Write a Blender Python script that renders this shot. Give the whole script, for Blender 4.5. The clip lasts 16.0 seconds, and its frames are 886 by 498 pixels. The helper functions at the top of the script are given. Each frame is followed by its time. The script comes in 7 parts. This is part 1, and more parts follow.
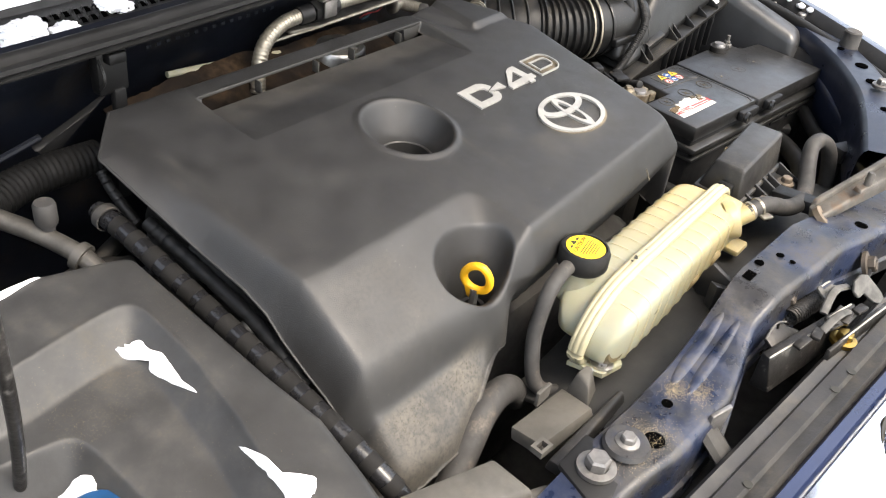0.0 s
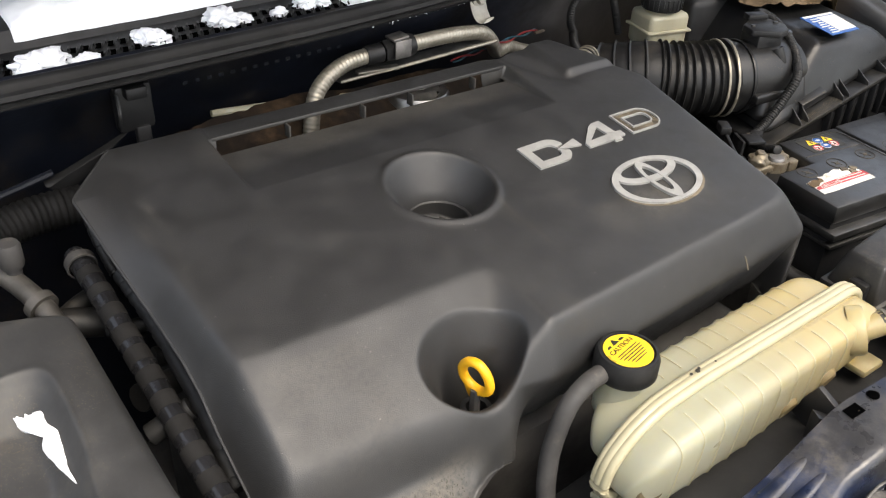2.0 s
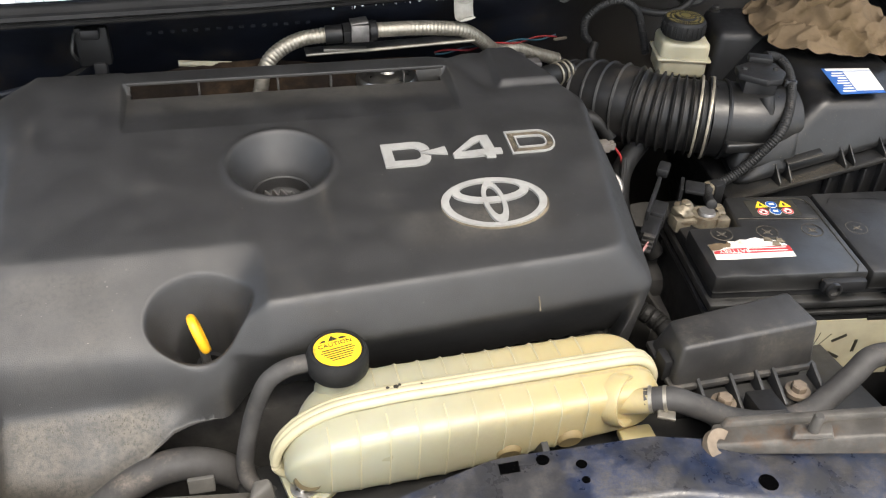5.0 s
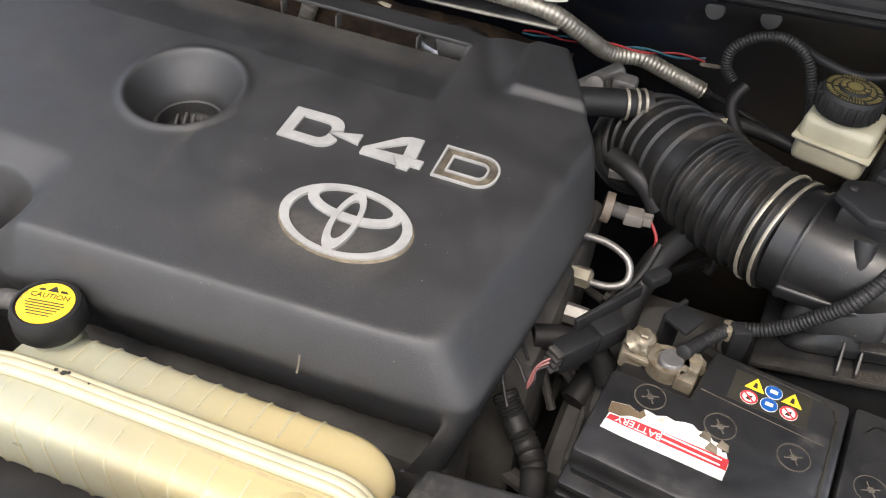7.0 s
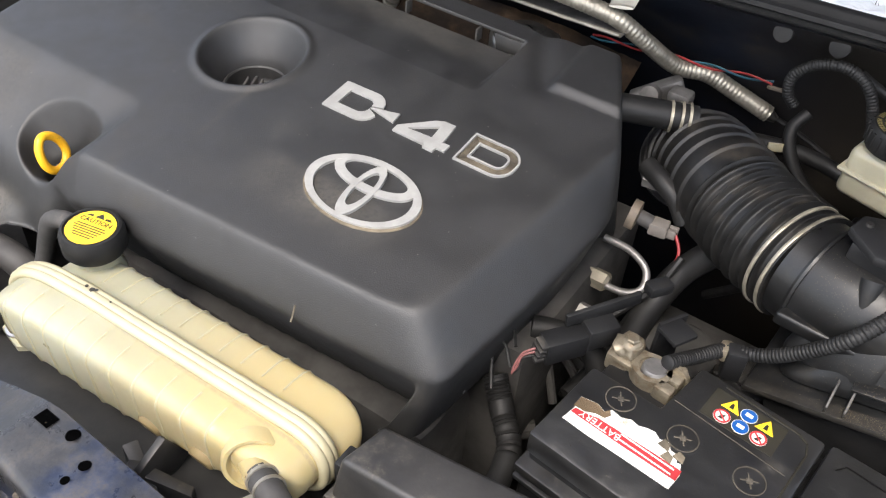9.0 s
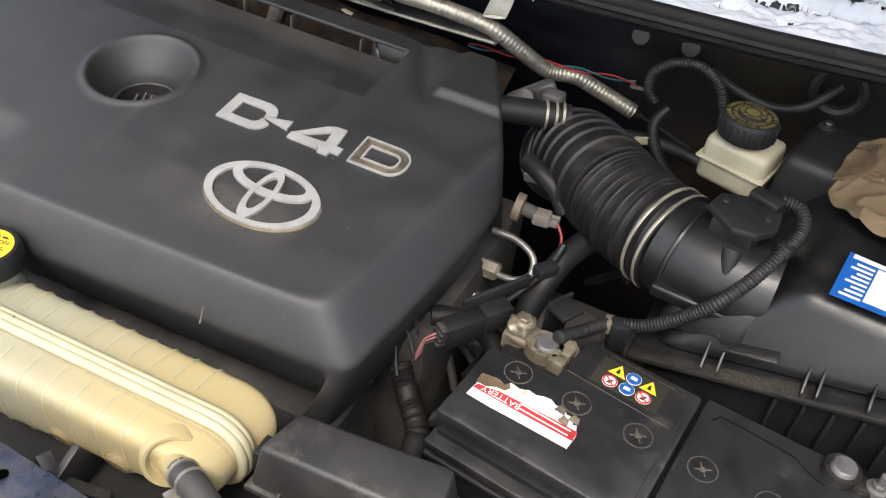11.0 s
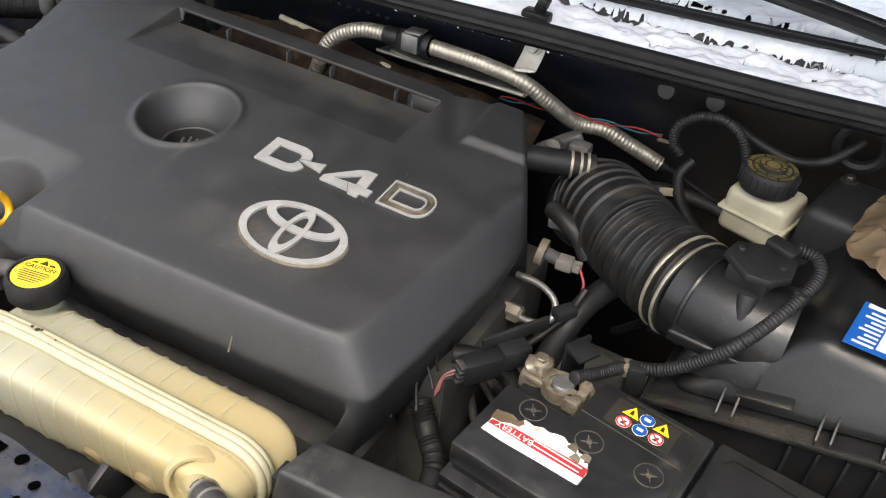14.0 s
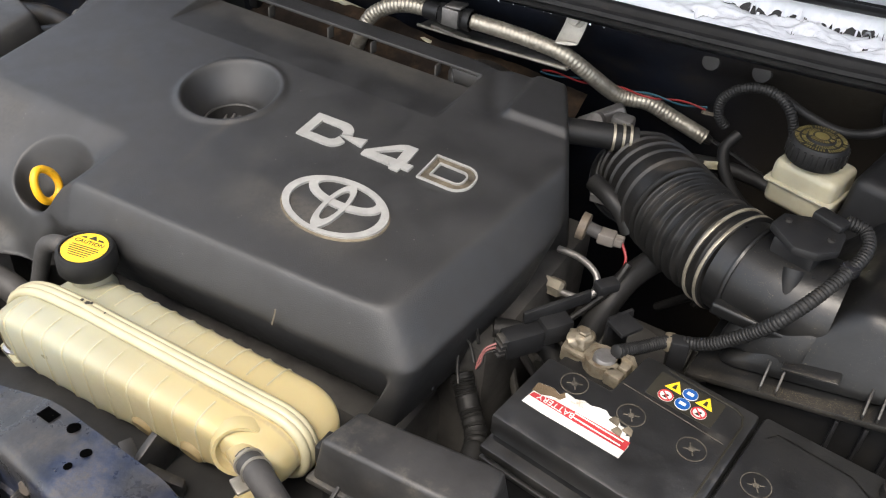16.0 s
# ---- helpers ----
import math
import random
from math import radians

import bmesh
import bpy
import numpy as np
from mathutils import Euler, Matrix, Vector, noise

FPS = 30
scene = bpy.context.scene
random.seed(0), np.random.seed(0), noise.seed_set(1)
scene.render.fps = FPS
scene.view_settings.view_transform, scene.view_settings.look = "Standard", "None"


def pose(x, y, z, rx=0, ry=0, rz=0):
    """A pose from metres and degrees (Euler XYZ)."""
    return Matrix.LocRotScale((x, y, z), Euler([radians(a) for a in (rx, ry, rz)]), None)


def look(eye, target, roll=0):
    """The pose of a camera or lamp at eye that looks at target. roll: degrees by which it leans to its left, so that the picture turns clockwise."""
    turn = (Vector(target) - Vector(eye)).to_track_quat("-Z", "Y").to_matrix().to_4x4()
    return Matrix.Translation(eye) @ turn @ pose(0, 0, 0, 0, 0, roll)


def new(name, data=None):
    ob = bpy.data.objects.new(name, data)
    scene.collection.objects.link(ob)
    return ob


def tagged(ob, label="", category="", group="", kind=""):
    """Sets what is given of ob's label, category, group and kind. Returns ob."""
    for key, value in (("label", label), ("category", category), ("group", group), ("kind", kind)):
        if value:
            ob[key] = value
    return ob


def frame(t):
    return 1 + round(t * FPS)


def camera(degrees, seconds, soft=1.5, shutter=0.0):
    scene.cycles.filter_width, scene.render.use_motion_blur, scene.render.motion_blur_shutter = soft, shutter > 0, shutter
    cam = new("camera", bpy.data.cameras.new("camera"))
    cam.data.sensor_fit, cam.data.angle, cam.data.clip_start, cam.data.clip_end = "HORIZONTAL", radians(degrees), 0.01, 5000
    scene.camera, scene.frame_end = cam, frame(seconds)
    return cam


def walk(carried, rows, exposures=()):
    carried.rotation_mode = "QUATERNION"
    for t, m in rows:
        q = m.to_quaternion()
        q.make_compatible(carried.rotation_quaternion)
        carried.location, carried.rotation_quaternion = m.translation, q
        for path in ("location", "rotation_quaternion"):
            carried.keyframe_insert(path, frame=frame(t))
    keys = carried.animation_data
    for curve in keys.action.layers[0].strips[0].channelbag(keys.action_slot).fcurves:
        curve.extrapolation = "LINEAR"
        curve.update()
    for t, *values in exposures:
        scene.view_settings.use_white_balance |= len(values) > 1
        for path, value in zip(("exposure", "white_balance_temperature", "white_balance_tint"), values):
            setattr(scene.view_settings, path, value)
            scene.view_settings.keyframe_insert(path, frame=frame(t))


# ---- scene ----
cam = camera(53.1, 16.0, soft=1.15)
PATH = [
    (0, (-0.716, -0.505, 1.313), (0.63, 0.423, 0.16), 7.8),
    (0.5, (-0.699, -0.523, 1.305), (0.669, 0.377, 0.158), 8.2),
    (1, (-0.686, -0.535, 1.303), (0.644, 0.417, 0.152), 6.4),
    (1.5, (-0.599, -0.526, 1.29), (0.594, 0.616, 0.162), 4.4),
    (2, (-0.497, -0.538, 1.27), (0.528, 0.778, 0.166), 2.9),
    (2.5, (-0.486, -0.582, 1.265), (0.47, 0.804, 0.186), 2.2),
    (3, (-0.512, -0.671, 1.272), (0.532, 0.712, 0.274), 5.4),
    (3.5, (-0.497, -0.72, 1.3), (0.541, 0.683, 0.323), 6.4),
    (4, (-0.382, -0.717, 1.305), (0.476, 0.743, 0.24), 5.4),
    (4.5, (-0.221, -0.742, 1.309), (0.315, 0.779, 0.126), 3.3),
    (5, (-0.129, -0.732, 1.329), (0.29, 0.819, 0.139), 3.2),
    (7.5, (0.378, -0.497, 1.291), (-0.351, 0.757, -0.086), 4.2),
    (8, (0.416, -0.496, 1.311), (-0.501, 0.637, -0.059), 3.0),
    (8.5, (0.427, -0.502, 1.314), (-0.516, 0.64, -0.03), 3.2),
    (9, (0.403, -0.503, 1.313), (-0.34, 0.756, -0.052), 5.3),
    (9.5, (0.361, -0.542, 1.312), (-0.105, 0.867, -0.029), 9.1),
    (10, (0.374, -0.532, 1.313), (-0.064, 0.888, -0.025), 10.0),
    (12.5, (0.453, -0.573, 1.332), (-0.277, 0.824, 0.102), 5.4),
    (13, (0.442, -0.573, 1.333), (-0.284, 0.825, 0.101), 5.5),
    (13.5, (0.438, -0.573, 1.329), (-0.268, 0.835, 0.096), 6.2),
    (14, (0.447, -0.563, 1.327), (-0.237, 0.875, 0.117), 6.9),
    (14.5, (0.457, -0.564, 1.327), (-0.24, 0.901, 0.157), 7.1),
    (15, (0.452, -0.564, 1.328), (-0.26, 0.872, 0.132), 6.8),
    (15.5, (0.45, -0.566, 1.328), (-0.297, 0.819, 0.093), 5.5),
    (16, (0.45, -0.565, 1.324), (-0.299, 0.801, 0.07), 4.7),
]
walk(cam, [(t, look(eye, target, roll)) for t, eye, target, roll in PATH], [(0, 0.56, 7000, 9), (0.5, 0.14, 7050, 9), (1.0, 0.15, 7050, 9), (1.5, 0.08, 7000, 9), (2.5, 0.05, 6850, 9), (3.5, 0.06, 6800, 8), (4.5, 0.20, 6750, 8), (7.5, 0.28, 6600, 11), (8.5, 0.44, 6550, 11), (9.5, 0.20, 6500, 10), (12.5, 0.10, 6700, 9.5), (16, 0.10, 6700, 9.5)])
# ---- build ----
from mathutils import bvhtree
# ---------------------------------------------------------------- light
world = bpy.data.worlds.new("sky")
scene.world = world
world.use_nodes = True
wn = world.node_tree.nodes
sky = wn.new("ShaderNodeTexSky")
sky.sky_type = "NISHITA"
sky.sun_disc = False
sky.sun_elevation = radians(60)
sky.sun_rotation = radians(175)
sky.air_density, sky.dust_density, sky.ozone_density = 1.0, 3.5, 1.0
pale = wn.new("ShaderNodeHueSaturation")
pale.inputs["Saturation"].default_value = 0.60
world.node_tree.links.new(sky.outputs[0], pale.inputs["Color"])
world.node_tree.links.new(pale.outputs[0], wn["Background"].inputs[0])
wn["Background"].inputs[1].default_value = 0.46
sun_data = bpy.data.lights.new("sun", "SUN")
sun_data.energy, sun_data.angle, sun_data.color = 1.9, radians(20), (1.0, 0.92, 0.82)
sun = new("sun", sun_data)
sun.matrix_world = look((0.10, -1.03, 2.7), (0.0, 0.0, 0.9))

# ---------------------------------------------------------------- helpers
def mk(name, base, rough=0.5, metal=0.0, var=0.25, vscale=30.0, bump=0.15, bscale=350.0, dust=0.0,
       dustcol=(0.30, 0.26, 0.20), dscale=22.0, second=None, secscale=9.0, secamt=0.5, upward=True, coat=0.0, spec=0.5, grad=None):
    """A worn procedural surface: base colour varied at two scales, dust or rust in patches, fine relief."""
    m = bpy.data.materials.new(name)
    m.use_nodes = True
    nt = m.node_tree
    N, L = nt.nodes, nt.links
    p = N["Principled BSDF"]
    tc = N.new("ShaderNodeTexCoord")

    def nz(scale, detail=4.0, rg=0.6):
        n = N.new("ShaderNodeTexNoise")
        n.inputs["Scale"].default_value, n.inputs["Detail"].default_value, n.inputs["Roughness"].default_value = scale, detail, rg
        L.new(tc.outputs["Object"], n.inputs["Vector"])
        return n.outputs["Fac"]

    def remap(sock, a, b, lo=0.0, hi=1.0):
        r = N.new("ShaderNodeMapRange")
        r.interpolation_type = "SMOOTHSTEP"
        for i, v in enumerate((a, b, lo, hi)):
            r.inputs[i + 1].default_value = v
        L.new(sock, r.inputs[0])
        return r.outputs[0]

    def mix(fac, a, b):
        x = N.new("ShaderNodeMix")
        x.data_type = "RGBA"
        L.new(fac, x.inputs[0])
        for s, v in ((6, a), (7, b)):
            if isinstance(v, tuple):
                x.inputs[s].default_value = (*v, 1.0)
            else:
                L.new(v, x.inputs[s])
        return x.outputs[2]

    def mul(a, b):
        x = N.new("ShaderNodeMath")
        x.operation = "MULTIPLY"
        L.new(a, x.inputs[0])
        if isinstance(b, float):
            x.inputs[1].default_value = b
        else:
            L.new(b, x.inputs[1])
        return x.outputs[0]

    lo = tuple(c * (1 - var) for c in base)
    hi = tuple(min(1.0, c * (1 + var)) for c in base)
    v = remap(nz(vscale, 6.0), 0.3, 0.7)
    col = mix(v, lo, hi)
    if grad:
        sx = N.new("ShaderNodeSeparateXYZ")
        L.new(tc.outputs["Object"], sx.inputs[0])
        col = mix(remap(sx.outputs[0], grad[0], grad[1]), col, grad[2])
    rsock = remap(nz(vscale * 2.3, 3.0), 0.25, 0.75, max(0.03, rough - 0.09), min(1.0, rough + 0.09))
    if second:
        s = mul(remap(nz(secscale, 7.0, 0.7), 0.62 - 0.25 * secamt, 0.72 - 0.15 * secamt), 0.9)
        col = mix(s, col, second)
    if dust > 0:
        d = remap(nz(dscale, 8.0, 0.72), 0.66 - 0.3 * dust, 0.85 - 0.2 * dust)
        fine = remap(nz(dscale * 14, 4.0, 0.7), 0.35, 0.65, 0.35, 1.0)
        d = mul(d, fine)
        if upward:
            g = N.new("ShaderNodeNewGeometry")
            sp = N.new("ShaderNodeSeparateXYZ")
            L.new(g.outputs["Normal"], sp.inputs[0])
            d = mul(d, remap(sp.outputs[2], -0.1, 0.8, 0.25, 1.0))
        d = mul(d, min(0.95, 0.35 + 0.6 * dust))
        col = mix(d, col, dustcol)
        rr = N.new("ShaderNodeMix")
        L.new(d, rr.inputs[0])
        L.new(rsock, rr.inputs[2])
        rr.inputs[3].default_value = 0.9
        rsock = rr.outputs[0]
    L.new(col, p.inputs["Base Color"])
    L.new(rsock, p.inputs["Roughness"])
    p.inputs["Metallic"].default_value = metal
    p.inputs["Specular IOR Level"].default_value = spec
    p.inputs["Coat Weight"].default_value = coat
    if bump > 0:
        b = N.new("ShaderNodeBump")
        b.inputs["Strength"].default_value = bump
        b.inputs["Distance"].default_value = 0.0008
        L.new(nz(bscale, 5.0), b.inputs["Height"])
        L.new(b.outputs[0], p.inputs["Normal"])
    return m


PLASTIC = mk("cover_plastic", (0.0112, 0.0108, 0.0102), 0.57, var=0.10, vscale=11, bump=0.35, bscale=1100, dust=0.28, dustcol=(0.050, 0.045, 0.038), dscale=12, spec=0.80, second=(0.016, 0.0152, 0.014), secscale=6, secamt=0.2)


def wear(m, patches, streak=0.0):
    """Dry dust on a finished surface: soft-edged boxes (x0, x1, y0, y1, edge, amount) broken by noise, and long pale wiping streaks."""
    nt = m.node_tree
    N, L = nt.nodes, nt.links
    p = N["Principled BSDF"]
    tc = N.new("ShaderNodeTexCoord")
    sx = N.new("ShaderNodeSeparateXYZ")
    L.new(tc.outputs["Object"], sx.inputs[0])

    def ramp(sock, lo, hi):
        r = N.new("ShaderNodeMapRange")
        r.interpolation_type = "SMOOTHSTEP"
        r.inputs[1].default_value, r.inputs[2].default_value = lo, hi
        L.new(sock, r.inputs[0])
        return r.outputs[0]

    def calc(op, u, v):
        n = N.new("ShaderNodeMath")
        n.operation = op
        for i, w in enumerate((u, v)):
            if isinstance(w, float):
                n.inputs[i].default_value = w
            else:
                L.new(w, n.inputs[i])
        return n.outputs[0]

    def grain(scale, lo, hi, stretch=(1, 1, 1)):
        mp = N.new("ShaderNodeMapping")
        mp.inputs["Scale"].default_value = stretch
        L.new(tc.outputs["Object"], mp.inputs[0])
        n = N.new("ShaderNodeTexNoise")
        n.inputs["Scale"].default_value, n.inputs["Detail"].default_value, n.inputs["Roughness"].default_value = scale, 7.0, 0.68
        L.new(mp.outputs[0], n.inputs["Vector"])
        return ramp(n.outputs["Fac"], lo, hi)

    total = calc("MULTIPLY", grain(7.0, 0.60, 0.80, (3.2, 0.7, 1.0)), streak)
    for x0, x1, y0, y1, e, k in patches:
        q = calc("MULTIPLY", calc("MULTIPLY", ramp(sx.outputs[0], x0 - e, x0 + e), ramp(sx.outputs[0], x1 + e, x1 - e)), calc("MULTIPLY", ramp(sx.outputs[1], y0 - e * 0.4, y0 + e * 0.4), ramp(sx.outputs[1], y1 + e * 0.12, y1 - e * 0.12)))
        q = calc("MULTIPLY", calc("MULTIPLY", q, grain(24.0, 0.18, 0.72)), calc("MULTIPLY", grain(260.0, 0.25, 0.6), k))
        total = calc("MAXIMUM", total, q)
    for key, i, val in (("Base Color", 6, (0.20, 0.175, 0.135, 1.0)), ("Roughness", 2, 0.9)):
        mx = N.new("ShaderNodeMix")
        if key == "Base Color":
            mx.data_type = "RGBA"
        old = p.inputs[key].links[0].from_socket
        L.new(total, mx.inputs[0])
        L.new(old, mx.inputs[i])
        mx.inputs[i + 1].default_value = val
        L.new(mx.outputs[2 if key == "Base Color" else 0], p.inputs[key])


wear(PLASTIC, [(-0.335, -0.205, -0.245, -0.2030, 0.03, 0.50), (-0.16, 0.19, -0.235, -0.203, 0.03, 0.28), (-0.330, -0.23, -0.19, -0.125, 0.03, 0.12), (0.02, 0.12, -0.14, -0.10, 0.05, 0.25), (-0.24, 0.09, 0.09, 0.13, 0.03, 0.22)], 0.16)
PLASTIC_D = mk("dusty_black_plastic", (0.026, 0.025, 0.024), 0.45, var=0.3, vscale=25, dust=0.5, dustcol=(0.19, 0.165, 0.125), dscale=20)
PLASTIC_B = mk("black_plastic", (0.0105, 0.0105, 0.0108), 0.48, spec=0.32, var=0.3, dust=0.35, dustcol=(0.075, 0.063, 0.046), dscale=26)
PLASTIC_G = mk("grey_weathered_plastic", (0.026, 0.0255, 0.0245), 0.52, var=0.3, vscale=18, dust=0.5, dustcol=(0.075, 0.066, 0.050), dscale=18)
RUBBER = mk("rubber", (0.011, 0.0108, 0.0105), 0.55, spec=0.3, var=0.3, dust=0.3, dustcol=(0.09, 0.075, 0.06))
RUBBER_G = mk("dusty_rubber_hose", (0.036, 0.034, 0.032), 0.7, var=0.3, dust=0.5, dustcol=(0.22, 0.18, 0.14))
BLUE = mk("dark_blue_paint", (0.012, 0.02, 0.055), 0.3, var=0.25, vscale=8, bump=0.05, dust=0.3, dustcol=(0.16, 0.14, 0.12), coat=0.4, dscale=14)
BLUE_BEAM = mk("worn_blue_paint", (0.010, 0.018, 0.045), 0.30, var=0.5, vscale=30, bump=0.5, bscale=150, dust=0.80, dustcol=(0.085, 0.076, 0.063), dscale=30,
               second=(0.028, 0.027, 0.026), secscale=13, secamt=0.9)
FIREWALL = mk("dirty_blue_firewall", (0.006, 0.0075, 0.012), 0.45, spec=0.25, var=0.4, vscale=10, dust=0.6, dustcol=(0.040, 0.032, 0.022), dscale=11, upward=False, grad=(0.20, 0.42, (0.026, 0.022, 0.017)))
RUST = mk("rusty_insulation", (0.034, 0.022, 0.013), 0.95, var=0.6, vscale=45, bump=1.0, bscale=140, dust=0.4, dustcol=(0.080, 0.050, 0.030), dscale=30, upward=False, second=(0.010, 0.008, 0.007), secscale=13, secamt=1.0, spec=0.1)
STEEL = mk("steel", (0.45, 0.44, 0.42), 0.35, 1.0, var=0.25, vscale=60, dust=0.25)
STEEL_BR = mk("bright_braid", (0.31, 0.285, 0.235), 0.44, 0.7, var=0.2, vscale=90, dust=0.25, dustcol=(0.3, 0.24, 0.16))
EMBLEM = mk("satin_silver", (0.35, 0.345, 0.325), 0.45, 0.3, var=0.1, vscale=60, bump=0.05, dust=0.2, dustcol=(0.35, 0.31, 0.25))
DULL = mk("dull_cast_metal", (0.22, 0.21, 0.2), 0.5, 0.8, var=0.35, vscale=40, dust=0.4)
TAN = mk("rust_bare_steel", (0.20, 0.155, 0.11), 0.65, 0.2, var=0.35, vscale=40, dust=0.4, second=(0.09, 0.075, 0.06), secscale=20, secamt=0.7, upward=False)
YELLOW = mk("yellow_plastic", (0.80, 0.41, 0.015), 0.4, var=0.1, dust=0.15, second=(0.03, 0.025, 0.02), secscale=60, secamt=0.12)
YELLOW_L = mk("yellow_label", (0.85, 0.54, 0.025), 0.45, var=0.12, vscale=120, bump=0.05, second=(0.35, 0.22, 0.03), secscale=70, secamt=0.25)
INK = mk("black_ink", (0.02, 0.018, 0.012), 0.5, bump=0.0)
# black for flat patches that paint the darkness inside holes and slots
HOLE_SHADE = mk("painted_hole_shade", (0.0012, 0.0012, 0.0013), 0.95, bump=0.0, spec=0.0)
SNOW = mk("snow", (0.86, 0.87, 0.89), 0.7, var=0.04, bump=0.8, bscale=160, spec=0.3)
DARK = mk("shadowed_grime", (0.036, 0.034, 0.031), 0.8, var=0.5, vscale=20, dust=0.3, dustcol=(0.05, 0.042, 0.033))
WHITE_P = mk("white_sticker", (0.60, 0.585, 0.54), 0.5, var=0.1, bump=0.05, second=(0.30, 0.22, 0.12), secscale=38, secamt=0.22)
RED_P = mk("red_sticker", (0.38, 0.028, 0.032), 0.45, var=0.15, bump=0.05, second=(0.45, 0.38, 0.34), secscale=60, secamt=0.12)
BLUE_P = mk("blue_sticker", (0.006, 0.070, 0.27), 0.4, var=0.08, bump=0.03)
TAN_CLOTH = mk("brown_rag", (0.122, 0.088, 0.054), 0.95, var=0.22, vscale=14, bump=0.8, bscale=900, second=(0.085, 0.060, 0.032), secscale=11, secamt=0.45, spec=0.1)
WIRE_R = mk("red_wire", (0.26, 0.022, 0.022), 0.4, bump=0.0)
WIRE_B = mk("teal_wire", (0.02, 0.08, 0.11), 0.4, bump=0.0)
TAPE = mk("shiny_black_tape", (0.012, 0.012, 0.013), 0.22, var=0.3, dust=0.05)
CREAM = mk("aged_white_plastic", (0.34, 0.315, 0.225), 0.42, var=0.12, vscale=25, bump=0.05, dust=0.35, dustcol=(0.24, 0.19, 0.11), dscale=30)
CREAM.node_tree.nodes["Principled BSDF"].inputs["Subsurface Weight"].default_value = 0.25
CREAM.node_tree.nodes["Principled BSDF"].inputs["Subsurface Radius"].default_value = (0.012, 0.009, 0.005)
TANKM = mk("yellowed_tank_plastic", (0.305, 0.298, 0.215), 0.36, var=0.10, vscale=7, bump=0.05, dust=0.12, dustcol=(0.32, 0.25, 0.13), dscale=14, grad=(-0.04, 0.14, (0.40, 0.330, 0.170)))
wear(TANKM, [(0.0, 0.20, -0.2680, -0.2650, 0.003, 0.55), (0.0, 0.20, -0.310, -0.294, 0.05, 0.30)], 0.04)
p = TANKM.node_tree.nodes["Principled BSDF"]
p.inputs["Subsurface Weight"].default_value = 0.45
p.inputs["Subsurface Radius"].default_value = (0.022, 0.016, 0.008)

BATT = mk("grey_black_battery_plastic", (0.0115, 0.0112, 0.0106), 0.38, var=0.3, vscale=30, dust=0.48, dustcol=(0.075, 0.066, 0.052), dscale=24, spec=1.0)
ABOX = mk("filter_box_plastic", (0.0080, 0.0080, 0.0080), 0.36, spec=0.40, var=0.3, vscale=25, dust=0.45, dustcol=(0.070, 0.057, 0.038), dscale=18)
wear(ABOX, [(0.385, 0.515, -0.045, -0.012, 0.012, 0.10), (0.50, 0.66, -0.045, -0.026, 0.012, 0.07)], 0.0)
ZINC = mk("pale_zinc_plate", (0.40, 0.38, 0.33), 0.5, 0.25, var=0.2, vscale=50, dust=0.3)
DUSTY = mk("dusty_grey_plastic", (0.070, 0.065, 0.056), 0.65, var=0.3, vscale=22, dust=0.6, dustcol=(0.17, 0.145, 0.11), dscale=16)
STEELP = mk("dull_bare_steel", (0.085, 0.081, 0.074), 0.6, 0.1, var=0.45, vscale=60, bump=0.3, bscale=300, dust=0.3)
MATTE = mk("matte_cloth_tape", (0.0125, 0.0120, 0.0115), 0.75, bump=0.4, bscale=900, spec=0.2)
DSTEEL = mk("greasy_worn_steel", (0.026, 0.024, 0.022), 0.42, 0.5, var=0.4, vscale=50, bump=0.5, bscale=200, second=(0.13, 0.122, 0.11), secscale=60, secamt=0.30, dust=0.5, dustcol=(0.07, 0.055, 0.04))
GRIME = mk("dry_dust", (0.13, 0.107, 0.074), 0.9, var=0.4, vscale=60, bump=0.5, bscale=300)
CORRODE = mk("corroded_brass", (0.21, 0.18, 0.13), 0.45, 0.5, var=0.3, vscale=60, bump=0.6, bscale=250, second=(0.14, 0.10, 0.06), secscale=70, secamt=0.5, dust=0.3, dustcol=(0.25, 0.22, 0.17))
DUSTLINE = mk("dust_in_grooves", (0.055, 0.047, 0.035), 0.9, var=0.4, vscale=80, bump=0.0)
# two browns that paint the shade in the hollows of the tank
HOLLOW_BROWN = mk("hollow_shade_brown", (0.12, 0.095, 0.05), 0.6)
HOLLOW_TAN = mk("hollow_shade_tan", (0.20, 0.15, 0.070), 0.6)
RIBM = mk("pale_moulded_rib", (0.40, 0.362, 0.235), 0.4, var=0.08, bump=0.05, dust=0.2, dustcol=(0.45, 0.36, 0.2))
BELM = mk("ribbed_black_rubber", (0.0095, 0.0093, 0.009), 0.46, spec=0.35, var=0.3, dust=0.6, dustcol=(0.062, 0.049, 0.034), dscale=30)
CLAMPM = mk("tarnished_clamp", (0.30, 0.27, 0.21), 0.42, 0.6, var=0.3, vscale=50, dust=0.4, dustcol=(0.22, 0.17, 0.10))
# darker copy of the blue paint, the bay's shade in its base colour
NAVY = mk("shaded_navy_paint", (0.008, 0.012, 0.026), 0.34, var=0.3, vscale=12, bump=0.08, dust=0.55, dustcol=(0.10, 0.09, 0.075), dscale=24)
BASES = {}


def thing(name, at, label, category, group="", kind=""):
    e = new(name)
    e.empty_display_size = 0.02
    e.location = at
    BASES[e.name] = Vector(at)
    return tagged(e, label, category, group, kind)


